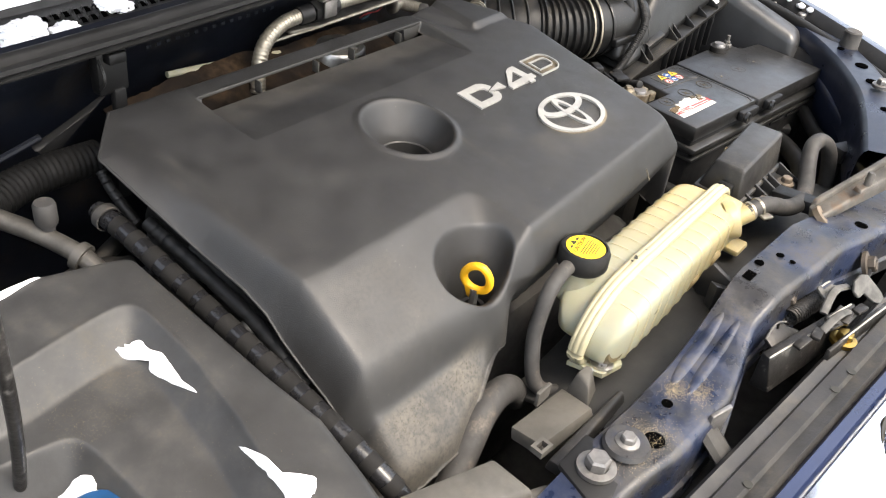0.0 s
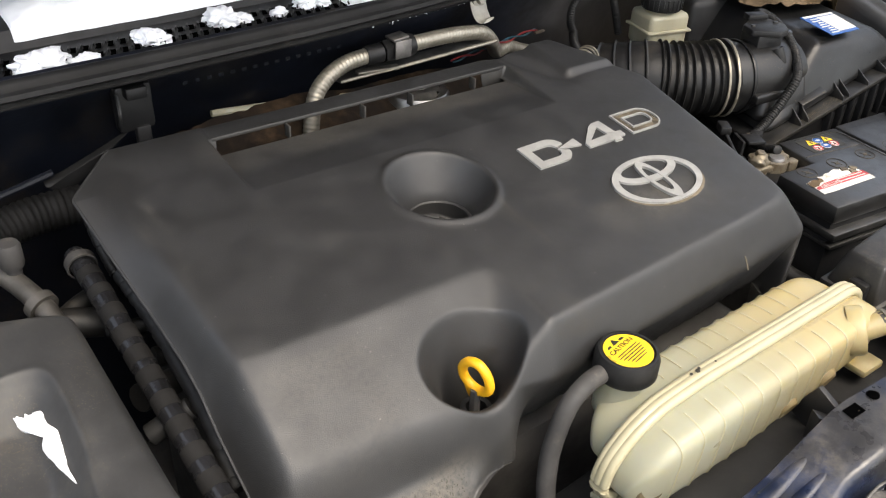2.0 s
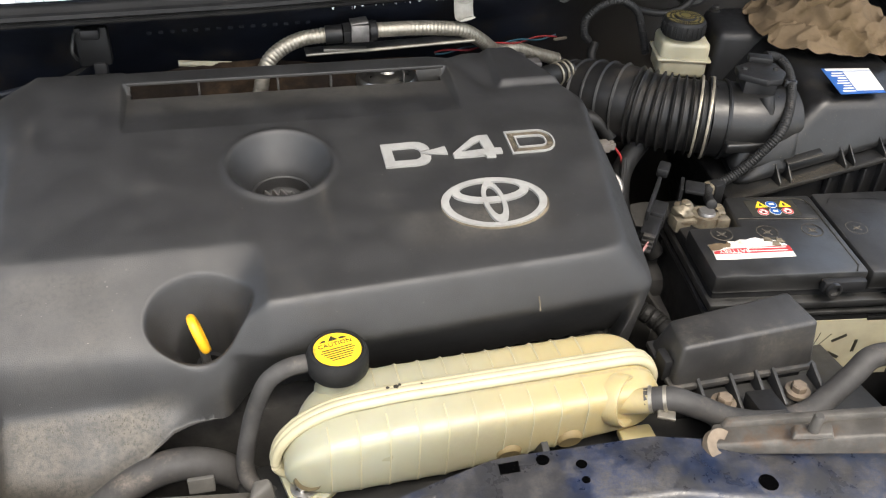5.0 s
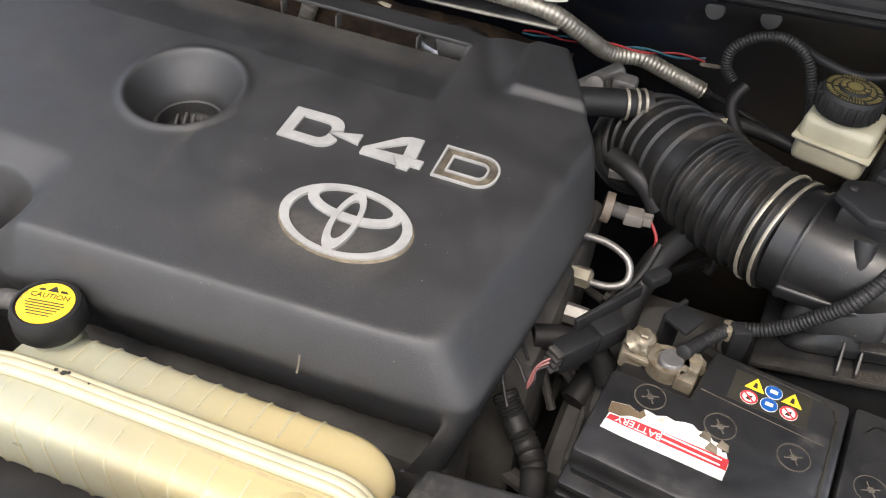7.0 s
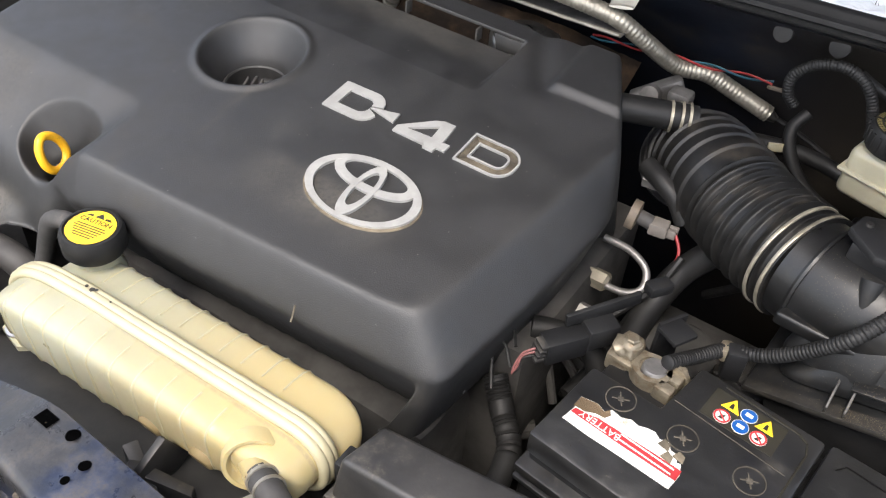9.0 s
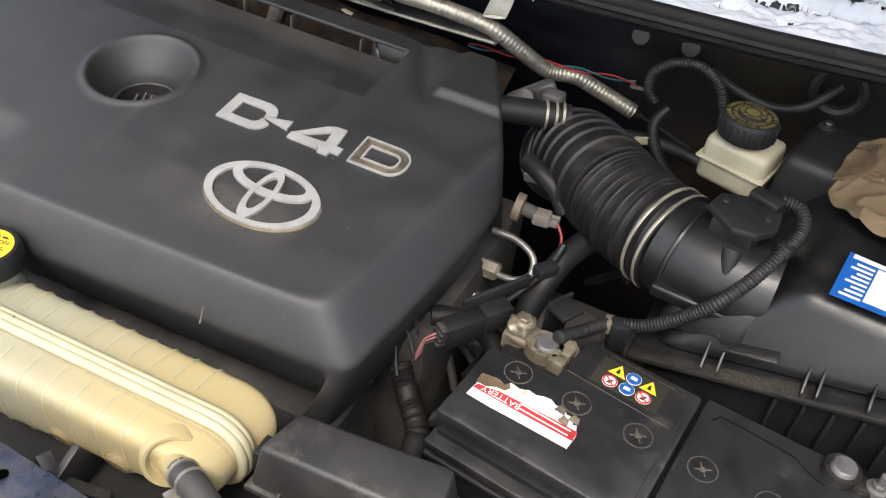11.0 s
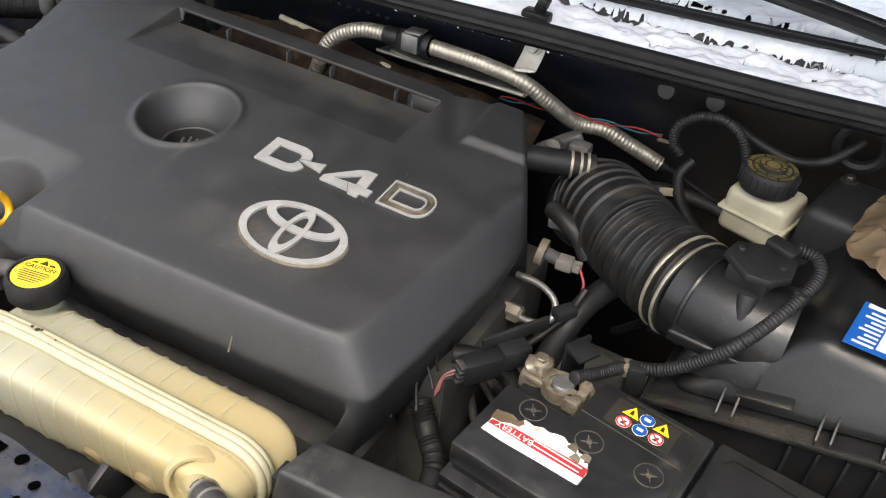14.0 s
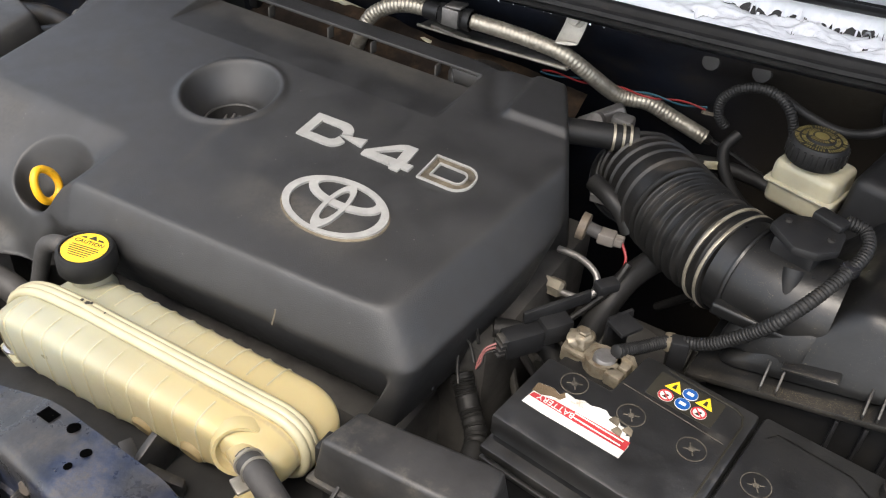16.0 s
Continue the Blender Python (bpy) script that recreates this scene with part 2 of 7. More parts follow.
def finish(name, bm, mat, angle=38.0):
    bmesh.ops.recalc_face_normals(bm, faces=bm.faces)
    me = bpy.data.meshes.new(name)
    bm.to_mesh(me)
    bm.free()
    me.materials.append(mat)
    me.polygons.foreach_set("use_smooth", [True] * len(me.polygons))
    me.set_sharp_from_angle(angle=radians(angle))
    return new(name, me)


def part(name, bm, mat, parent, label="", angle=38.0):
    ob = finish(name, bm, mat, angle)
    ob.parent = parent
    if parent.name in BASES:
        ob.matrix_parent_inverse = Matrix.Translation(-BASES[parent.name])
    if label:
        tagged(ob, label)
    return ob


def solo(name, bm, mat, label, category="", group="", kind="", angle=38.0):
    return tagged(finish(name, bm, mat, angle), label, category, group, kind)


def rbox(c, s, bevel=0.004, rz=0.0, seg=2, taper=(1.0, 1.0), rx=0.0, ry=0.0):
    bm = bmesh.new()
    bmesh.ops.create_cube(bm, size=1.0)
    for v in bm.verts:
        k = taper if v.co.z > 0 else (1.0, 1.0)
        v.co = Vector((v.co.x * s[0] * k[0], v.co.y * s[1] * k[1], v.co.z * s[2]))
    if bevel:
        bmesh.ops.bevel(bm, geom=bm.edges[:], offset=bevel, segments=seg, profile=0.5, affect="EDGES")
    bm.transform(pose(*c, rx, ry, rz))
    return bm


def hull8(bottom, top, bevel=0.004, seg=2):
    """A box from four lower and four upper corners."""
    bm = bmesh.new()
    b = [bm.verts.new(p) for p in bottom]
    t = [bm.verts.new(p) for p in top]
    bm.faces.new(b[::-1])
    bm.faces.new(t)
    for i in range(4):
        j = (i + 1) % 4
        bm.faces.new((b[i], b[j], t[j], t[i]))
    if bevel:
        bmesh.ops.bevel(bm, geom=bm.edges[:], offset=bevel, segments=seg, profile=0.5, affect="EDGES")
    return bm


def join(*bms):
    out = bms[0]
    for b in bms[1:]:
        me = bpy.data.meshes.new("tmp")
        b.to_mesh(me)
        b.free()
        out.from_mesh(me)
        bpy.data.meshes.remove(me)
    return out


def spline(pts, per=8):
    P = [Vector(p) for p in pts]
    out = []
    for i in range(len(P) - 1):
        a, b, c, d = P[max(i - 1, 0)], P[i], P[i + 1], P[min(i + 2, len(P) - 1)]
        for k in range(per):
            t = k / per
            out.append(0.5 * (2 * b + (c - a) * t + (2 * a - 5 * b + 4 * c - d) * t * t + (3 * b - a - 3 * c + d) * t ** 3))
    out.append(P[-1])
    return out


def tube(pts, r, n=12, per=8, rfun=None, flat=None, smooth=True):
    """A round hose along a smooth line. rfun(s, metres) gives a factor on the radius, flat the cross-section's second factor."""
    C = spline(pts, per) if smooth else [Vector(p) for p in pts]
    bm = bmesh.new()
    up = Vector((0, 0, 1))
    T = []
    for i in range(len(C)):
        T.append((C[min(i + 1, len(C) - 1)] - C[max(i - 1, 0)]).normalized())
    if abs(T[0].dot(up)) > 0.95:
        up = Vector((0, 1, 0))
    u = (up - T[0] * up.dot(T[0])).normalized()
    run, rings = 0.0, []
    for i, c in enumerate(C):
        if i:
            run += (c - C[i - 1]).length
            u = (u - T[i] * u.dot(T[i])).normalized()
        w = T[i].cross(u)
        f = rfun(i / (len(C) - 1), run) if rfun else 1.0
        k2 = flat if flat else 1.0
        rings.append([bm.verts.new(c + (u * math.cos(a) * k2 + w * math.sin(a)) * r * f) for a in (2 * math.pi * j / n for j in range(n))])
    for a, b in zip(rings, rings[1:]):
        for j in range(n):
            k = (j + 1) % n
            bm.faces.new((a[j], a[k], b[k], b[j]))
    bm.faces.new(rings[0][::-1])
    bm.faces.new(rings[-1])
    return bm


def lathe(profile, at, axis=(0, 0, 1), n=32):
    """Turned shape: rows of (radius, height) about an axis."""
    bm = bmesh.new()
    q = Vector((0, 0, 1)).rotation_difference(Vector(axis).normalized()).to_matrix().to_4x4()
    rings = []
    for r, h in profile:
        if r < 1e-6:
            rings.append([bm.verts.new((0, 0, h))])
        else:
            rings.append([bm.verts.new((r * math.cos(2 * math.pi * j / n), r * math.sin(2 * math.pi * j / n), h)) for j in range(n)])
    for a, b in zip(rings, rings[1:]):
        for j in range(n):
            k = (j + 1) % n
            if len(a) == 1 and len(b) == 1:
                continue
            if len(a) == 1:
                bm.faces.new((a[0], b[k], b[j]))
            elif len(b) == 1:
                bm.faces.new((a[j], a[k], b[0]))
            else:
                bm.faces.new((a[j], a[k], b[k], b[j]))
    bm.transform(Matrix.Translation(at) @ q)
    return bm


def plate(pts, thick, m=None, bevel=0.0):
    """A flat outline in x, y, extruded upwards and laid by m."""
    bm = bmesh.new()
    f = bm.faces.new([bm.verts.new((x, y, 0)) for x, y in pts])
    r = bmesh.ops.extrude_face_region(bm, geom=[f])
    bmesh.ops.translate(bm, verts=[v for v in r["geom"] if isinstance(v, bmesh.types.BMVert)], vec=(0, 0, thick))
    if bevel:
        bmesh.ops.bevel(bm, geom=bm.edges[:], offset=bevel, segments=2, profile=0.5, affect="EDGES")
    if m is not None:
        bm.transform(m)
    return bm


def ringplate(outer, inner, thick, m=None):
    """A flat ring between two outlines with the same count of points."""
    bm = bmesh.new()
    n = len(outer)
    V = [[bm.verts.new((*p, z)) for p in o] for o in (outer, inner) for z in (0, thick)]
    ob, ot, ib, it = V
    for j in range(n):
        k = (j + 1) % n
        bm.faces.new((ob[j], ob[k], ot[k], ot[j]))
        bm.faces.new((ib[k], ib[j], it[j], it[k]))
        bm.faces.new((ot[j], ot[k], it[k], it[j]))
        bm.faces.new((ob[k], ob[j], ib[j], ib[k]))
    if m is not None:
        bm.transform(m)
    return bm


def sheet(X, Y, Z, keep=None):
    """A surface from arrays of the same shape."""
    ny, nx = X.shape
    bm = bmesh.new()
    V = [[bm.verts.new((X[i, j], Y[i, j], Z[i, j])) for j in range(nx)] for i in range(ny)]
    for i in range(ny - 1):
        for j in range(nx - 1):
            if keep is None or (keep[i, j] and keep[i + 1, j] and keep[i, j + 1] and keep[i + 1, j + 1]):
                bm.faces.new((V[i][j], V[i][j + 1], V[i + 1][j + 1], V[i + 1][j]))
    bmesh.ops.delete(bm, geom=[v for v in bm.verts if not v.link_faces], context="VERTS")
    return bm


def soft(e, w):
    return w * np.logaddexp(0.0, e / w)


def step(a, b, x):
    t = np.clip((x - a) / (b - a), 0, 1)
    return t * t * (3 - 2 * t)


def hexbolt(name, at, r, parent, mat=None, axis=(0, 0, 1), washer=True):
    prof = [(0, -0.004)]
    if washer:
        prof += [(r * 1.7, -0.004), (r * 1.7, 0), (r * 1.25, 0.0008)]
    bm = lathe(prof + [(r * 1.05, 0.001)], at, axis, 20)
    head = lathe([(0, 0.0), (r * 1.08, 0.0), (r * 1.08, r * 0.9), (r * 0.9, r * 1.1), (0, r * 1.1)], at, axis, 6)
    return part(name, join(bm, head), mat or STEEL, parent, angle=25)


def sag(seed, amp, x, y, s):
    return amp * noise.noise(Vector((x * s, y * s, seed)))


def letters(text, size, m, mat, parent, name="writing", depth=0.0003):
    cu = bpy.data.curves.new("txt", "FONT")
    cu.body, cu.size, cu.extrude, cu.align_x, cu.align_y = text, size, depth, "CENTER", "CENTER"
    cu.resolution_u = 2
    tmp = bpy.data.objects.new("txt", cu)
    me = bpy.data.meshes.new_from_object(tmp)
    bm = bmesh.new()
    bm.from_mesh(me)
    bpy.data.objects.remove(tmp)
    bm.transform(m)
    return part(name, bm, mat, parent)


# ---------------------------------------------------------------- ground and body
solo("ground", plate([(-120, -120), (120, -120), (120, 120), (-120, 120)], 0.02, pose(0, 0, -0.02)), SNOW, "snow covered ground around the car", kind="structure")

# tub of the engine bay
bay = thing("engine_bay", (0, 0, 0.4), "dark painted engine bay of a car", "engine bay", kind="structure")
part("floor", rbox((0.05, -0.05, 0.45), (1.5, 0.9, 0.02), 0.0), DARK, bay)
part("side_wall", rbox((-0.80, -0.05, 0.63), (0.02, 0.9, 0.42), 0.0), DARK, bay)
part("front_wall", rbox((0.05, -0.44, 0.58), (1.5, 0.02, 0.26), 0.0), DARK, bay)

# firewall follows a slight bow towards the right
SEALX = [-0.80, -0.60, -0.378, -0.272, -0.148, 0.025, 0.218, 0.391, 0.481, 0.56, 0.66, 0.72]
SEALY = [0.165, 0.170, 0.176, 0.180, 0.187, 0.197, 0.217, 0.238, 0.254, 0.268, 0.275, 0.262]


def seal_y(x):
    return float(np.interp(x, SEALX, SEALY))


xs = np.linspace(-0.9, 0.75, 60)
prof = [(0.10, 0.45), (0.10, 0.80), (0.088, 0.87), (0.062, 0.915), (0.046, 0.935), (0.030, 0.955), (0.026, 0.968), (0.04, 0.972)]
X = np.array([[x for x in xs] for _ in prof])
Y = np.array([[seal_y(x) + dy for x in xs] for dy, _ in prof])
Z = np.array([[z for _ in xs] for _, z in prof])
fw = thing("firewall", (0, 0.25, 0.45), "dark blue dirty firewall below the windscreen cowl", "firewall", kind="structure")
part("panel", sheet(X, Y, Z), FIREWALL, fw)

# raised bonnet with its inner frame, unseen, sized and placed to shade the bay
bon = thing("open_bonnet", (0, 0.46, 1.06), "dark blue bonnet propped wide open above the engine", "bonnet")
BN = pose(0, 0.46, 1.06, -42, 0, 0)
X, Y = np.meshgrid(np.linspace(-0.70, 0.70, 40), np.linspace(-1.2, 0.0, 36))
BW = 0.12 + X * (1 + 0.11 * Y)
Z = 0.02 + 0.03 * (1 - (X / 0.7) ** 2) + 0.02 * np.sin(-Y * 3.14)
bm = sheet(BW, Y, Z)
bm = join(bm, sheet(BW, Y, Z + 0.012))
bm.transform(BN)
part("skin", bm, BLUE, bon)
for fx in (-0.42, -0.13, 0.37, 0.66):
    bm = rbox((fx, -0.6, 0.025), (0.07, 1.12, 0.03), 0.008)
    bm.transform(BN)
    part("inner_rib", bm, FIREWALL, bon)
for fy in (-1.15, -0.05):
    bm = rbox((0.12, fy, 0.022), (1.2, 0.08, 0.03), 0.008)
    bm.transform(BN)
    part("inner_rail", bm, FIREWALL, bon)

# ---------------------------------------------------------------- engine cover
FLARE = ([-0.26, -0.162, -0.138, -0.1115, -0.093, -0.066, -0.017, 0.039, 0.095], [0.045, 0.050, 0.052, 0.052, 0.038, 0.031, 0.027, 0.013, 0.001])
EDGE = ([-0.262, -0.2, -0.162, -0.1, -0.066, -0.017, 0.039, 0.0987, 0.148, 0.160, 0.172], [-0.362, -0.3515, -0.3495, -0.3510, -0.3515, -0.3535, -0.3600, -0.3655, -0.3220, -0.312, -0.305])


def cover_z(X, Y):
    top = 0.9 + 0.13 * Y
    # left: long front slope that ends beside the cup, rounded brow, ledge and skirt, wall
    e = -0.1165 - Y + 0.006 * np.clip((-0.300 - X) / 0.045, 0, 1) ** 2
    side = 1.5 * (-0.121 - X)
    emin = -0.010 * np.logaddexp(-e / 0.010, -side / 0.010) + 0.0006
    s2 = step(-0.205, -0.140, X)
    e1 = 0.0730 + 0.006 * step(-0.26, -0.20, X)
    led = np.interp(X, [-0.27, -0.205, -0.17], [0.036, 0.016, 0.004])
    low = 3.2 * (soft(e - e1, 0.0028) - soft(e - e1 - 0.0100, 0.0009)) + 0.45 * soft(e - 0.0885, 0.0008) + 5.0 * soft(e - 0.0885 - led, 0.002)
    # right: chamfer round the front and the side, wall
    f = ((-0.186 + 0.016 * (X + 0.1) / 0.29) - Y) / 0.0155
    xr = np.interp(Y, [-0.2, -0.16, -0.1, -0.044, -0.017, 0.018, 0.051, 0.10], [0.188, 0.192, 0.201, 0.211, 0.2155, 0.221, 0.226, 0.232])
    g = (X - xr) / np.interp(Y, [-0.2, -0.09, -0.03, 0.03], [0.031, 0.030, 0.027, 0.021])
    u = 0.42 * np.logaddexp(f / 0.42, g / 0.42)
    cham = lambda v: 0.0385 * soft(v, 0.08) + 0.14 * soft(v - 1.0, 0.014)
    s3 = step(0.05, 0.09, X)
    right = cham(f) * (1 - s3) + cham(u) * s3
    drop = 0.52 * soft(emin, 0.0014) + low * (1 - s2) + right * s2
    # twisted flank down to the flared left edge
    wide = -0.333 - np.interp(Y, *EDGE)
    drop = drop + np.interp(Y, *FLARE) * np.clip(soft(-0.333 - X, 0.0022) / np.maximum(wide, 0.01), 0, 1.6) ** 1.25 * step(0.125, 0.09, Y)
    drop = drop + 7.0 * soft(Y - 0.156, 0.0015) + 7.0 * soft(0.887 * (X - 0.209 - 0.52 * (0.091 - Y)), 0.0012)
    # sloping recess at the back in front of the slot
    wx = step(-0.240, -0.236, X) * (1 - step(0.090, 0.097, X))
    drop = drop + wx * (0.0120 * np.clip((Y - 0.048) / 0.074, 0, 1) - 0.0110 * step(0.1295, 0.1315, Y))
    # raised tab near the back right corner
    drop = drop - 0.0050 * step(0.138, 0.149, X) * step(0.081, 0.092, Y)
    drop = drop + 0.004 * np.exp(-((X - 0.118 - 0.5 * (0.12 - Y)) / 0.012) ** 2) * step(0.06, 0.10, Y)
    # round well with a raised rim
    r = np.hypot(X + 0.0957, Y + 0.015)
    drop = drop - 0.0026 * np.exp(-((r - 0.0490) / 0.0040) ** 2) + np.clip((0.0466 - r) * 1.65, 0, 0.0305) + 0.020 * (1 - step(0.0262, 0.0272, r))
    z = top - drop
    # round cup for the dipstick
    r2 = np.hypot((X + 0.1752) / 0.0428, (Y + 0.1668) / 0.0302)
    z = z - np.maximum(z - 0.806, 0) * (1 - np.clip(r2, 0, 1) ** 2.2) + 0.0012 * np.exp(-((r2 - 1.03) / 0.035) ** 2)
    r3 = np.hypot((X + 0.1725) / 0.0215, (Y + 0.1645) / 0.0185)
    return z - 0.05 * (1 - step(0.93, 1.0, r3))


def grid(x0, x1, nx, y0, y1, ny):
    return np.meshgrid(np.linspace(x0, x1, nx), np.linspace(y0, y1, ny))


def blurred(A, n):
    """Bell-shaped smoothing of a height field over about n cells."""
    k = np.exp(-0.5 * (np.arange(-3 * n, 3 * n + 1) / n) ** 2)
    k /= k.sum()
    for ax in (0, 1):
        P = np.pad(A, [(3 * n, 3 * n) if i == ax else (0, 0) for i in (0, 1)], mode="edge")
        A = np.apply_along_axis(lambda v: np.convolve(v, k, mode="valid"), ax, P)
    return A


S, Y = grid(0.0, 1.0, 600, -0.262, 0.172, 480)
XB = np.interp(Y, *EDGE)
X = XB + S * (0.272 - XB)
Z = cover_z(X, Y)
BASE = np.maximum(Z, 0.9 + 0.13 * Y - 0.16)
SOFTEN = (0.85 - 0.45 * step(-0.10, -0.02, X)) * (1 - step(0.03, 0.05, Y))
Z = np.where(Z > 0.9 + 0.13 * Y - 0.16, Z * (1 - SOFTEN) + blurred(BASE, 2) * SOFTEN, Z)
# the lower wall is tilted back under the chamfer to make it fall dark
TOP = 0.9 + 0.13 * Y
SINK = np.clip(TOP - Z - 0.0400, 0, 0.1) * step(-0.165, -0.135, X)
SIDE = step(0.0, 0.012, X - np.interp(Y, [-0.2, 0.0, 0.17], [0.195, 0.228, 0.235]))
BACK = step(0.10, 0.14, Y)
X, Y = X - 0.40 * SINK * SIDE * (1 - BACK), Y + 0.55 * SINK * (1 - SIDE) * step(0.0, -0.1, Y)
HEM = np.interp(X, [-0.37, -0.33, -0.270, -0.225, -0.204, -0.190, -0.1, 0.272], [0.738, 0.740, 0.745, 0.766, 0.780, 0.780, 0.770, 0.765])
OPEN = (X > -0.232) & (X < 0.088) & (Y > 0.1215) & (Y < 0.1305)
cover = thing("engine_cover", (-0.05, 0, 0.74), "large black moulded plastic engine cover with round well", "engine cover")
part("shell", sheet(X, Y, np.maximum(Z, HEM), (Z > HEM - 0.012) & ~OPEN & ~((Y > 0.1575) & (X > -0.235) & (X < 0.105) & (Z < 0.912))), PLASTIC, cover, angle=60)
rim = [(float(X[i, 0]), float(Y[i, 0]), float(Z[i, 0]) - 0.0008) for i in range(60, 464, 6)]
part("side_rim", tube(rim, 0.0013, 8, 2), PLASTIC, cover)
SLOPE = Matrix.Rotation(math.atan(0.13), 4, "X")


def on_cover(x, y, up=0.0, rz=0.0):
    return Matrix.Translation((x, y, 0.9 + 0.13 * y + up)) @ SLOPE @ Matrix.Rotation(radians(rz), 4, "Z")


for bx in (-0.165, -0.085, -0.030, 0.048):
    part("slot_rib", rbox((bx, 0.1265, 0.9085), (0.0018, 0.0095, 0.013), 0.0004), PLASTIC, cover)
part("slot_gusset", hull8([(0.066, 0.1300, 0.896), (0.090, 0.1300, 0.900), (0.090, 0.1312, 0.900), (0.066, 0.1312, 0.896)], [(0.062, 0.1300, 0.9135), (0.090, 0.1300, 0.9135), (0.090, 0.1312, 0.9135), (0.062, 0.1312, 0.9135)], 0.0003), PLASTIC, cover)
part("slot_rim", rbox((-0.0715, 0.1325, 0.9152), (0.330, 0.0035, 0.0040), 0.0012), PLASTIC, cover)
part("slot_lip", rbox((-0.0715, 0.1212, 0.9000), (0.322, 0.0022, 0.005), 0.0008), PLASTIC, cover)
part("well_floor", lathe([(0.0300, -0.001), (0.0295, 0.0022), (0.0272, 0.0032), (0.0258, 0.0022), (0.0255, -0.012)], (-0.0957, -0.015, 0.8640)), PLASTIC, cover)
for k in range(5):
    part("well_rib", rbox((-0.1107 + k * 0.0075, -0.015, 0.8545), (0.0022, 0.038 if k % 4 else 0.026, 0.009), 0.0005, rz=25), DULL, cover)

part("scratch", tube([(0.1034, -0.1915, 0.8535), (0.1040, -0.1947, 0.8475), (0.1041, -0.1975, 0.8420)], 0.0007, 6, 3), GRIME, cover, "pale scratch")

# raised letters, silver
letter_mat = EMBLEM
T0 = on_cover(0, 0, 0.0)


def rounded_d(w, h, r, inset=0.0, n=8):
    p = [(inset, -h + inset), (w - r, -h + inset)]
    rr = r - inset
    p += [(w - r + rr * math.sin(a), -h + r - rr * math.cos(a)) for a in (math.pi / 2 * k / n for k in range(1, n + 1))]
    p += [(w - r + rr * math.cos(a), -r + rr * math.sin(a)) for a in (math.pi / 2 * k / n for k in range(0, n + 1))]
    p += [(inset, -inset)]
    return p


LT = 0.0020


def arc(cx, cy, rx, ry, a0, a1, n=7):
    return [(cx + rx * math.cos(radians(a0 + (a1 - a0) * k / n)), cy + ry * math.sin(radians(a0 + (a1 - a0) * k / n))) for k in range(n + 1)]


d_shape = [(0.0, -0.0365), *arc(0.031, -0.0235, 0.0145, 0.0130, -90, -4), (0.0362, -0.0200), *arc(0.0292, -0.0205, 0.0072, 0.0078, -8, -90, 4), (0.0098, -0.0283), (0.0098, -0.0097), *arc(0.0292, -0.0165, 0.0072, 0.0068, 90, 14, 4), (0.0364, -0.0166), *arc(0.031, -0.0150, 0.0150, 0.0140, 6, 90), (0.0, -0.0018)]
part("letter", plate(d_shape, LT, T0), letter_mat, cover, "raised silver letter")
part("letter", plate([(0.0362, -0.0184), (0.0622, -0.0230), (0.0614, -0.0114)], LT, T0), letter_mat, cover, "raised silver dash")
four = [(0.0668, -0.0235), (0.0670, -0.0302), (0.0980, -0.0305), (0.0981, -0.0332), (0.1075, -0.0335), (0.1080, -0.0284), (0.1155, -0.0284), (0.1158, -0.0203), (0.1092, -0.0205), (0.1072, 0.0014), (0.0965, 0.0010), (0.0900, -0.0022)]
four_in = [(0.0762, -0.0213), (0.0764, -0.0218), (0.0900, -0.0209), (0.0940, -0.0206), (0.0980, -0.02035), (0.0983, -0.0203), (0.0985, -0.0202), (0.09848, -0.0198), (0.0983, -0.0180), (0.0972, -0.0070), (0.0968, -0.0068), (0.0880, -0.0130)]
part("letter", ringplate(four, four_in, LT, T0), letter_mat, cover, "raised silver digit")
TD = on_cover(0.1248, 0.0042, 0.0)
H = 0.0346
part("letter", ringplate(rounded_d(0.0474, H, 0.0155), rounded_d(0.0474, H, 0.0155, 0.0016), LT, TD), letter_mat, cover, "raised silver outline")
part("letter", ringplate(rounded_d(0.0474, H, 0.0155, 0.0082), rounded_d(0.0474, H, 0.0155, 0.0098), LT, TD), letter_mat, cover, "raised silver outline")
for k in range(6):
    part("letter_hatch", ringplate(rounded_d(0.0474, H, 0.0155, 0.0023 + 0.0010 * k), rounded_d(0.0474, H, 0.0155, 0.0027 + 0.0010 * k), 0.0008, TD), GRIME, cover, "dusty hatching in the letter")


def ell(cx, cy, a, b, n=56):
    return [(cx + a * math.cos(2 * math.pi * k / n), cy + b * math.sin(2 * math.pi * k / n)) for k in range(n)]


TE = on_cover(0.0885, -0.0958, 0.0)
part("emblem_ring", ringplate(ell(0, 0, 0.0492, 0.0328), ell(0, 0, 0.0418, 0.0288), 0.0024, TE), letter_mat, cover, "silver oval ring")
part("emblem_ring", ringplate(ell(0, 0.0150, 0.0365, 0.0162), ell(0, 0.0168, 0.0287, 0.0107), 0.0022, TE), letter_mat, cover, "silver oval ring")
part("emblem_ring", ringplate(ell(0, -0.0010, 0.0104, 0.0290), ell(0, 0.0004, 0.0063, 0.0195), 0.0026, TE), letter_mat, cover, "silver oval ring")

# dry dust lying along the raised signs
part("dust_rim", ringplate(ell(0.0008, -0.0014, 0.0503, 0.0340), ell(0, 0, 0.0488, 0.0324), 0.0004, TE), GRIME, cover)
bm = bmesh.new()
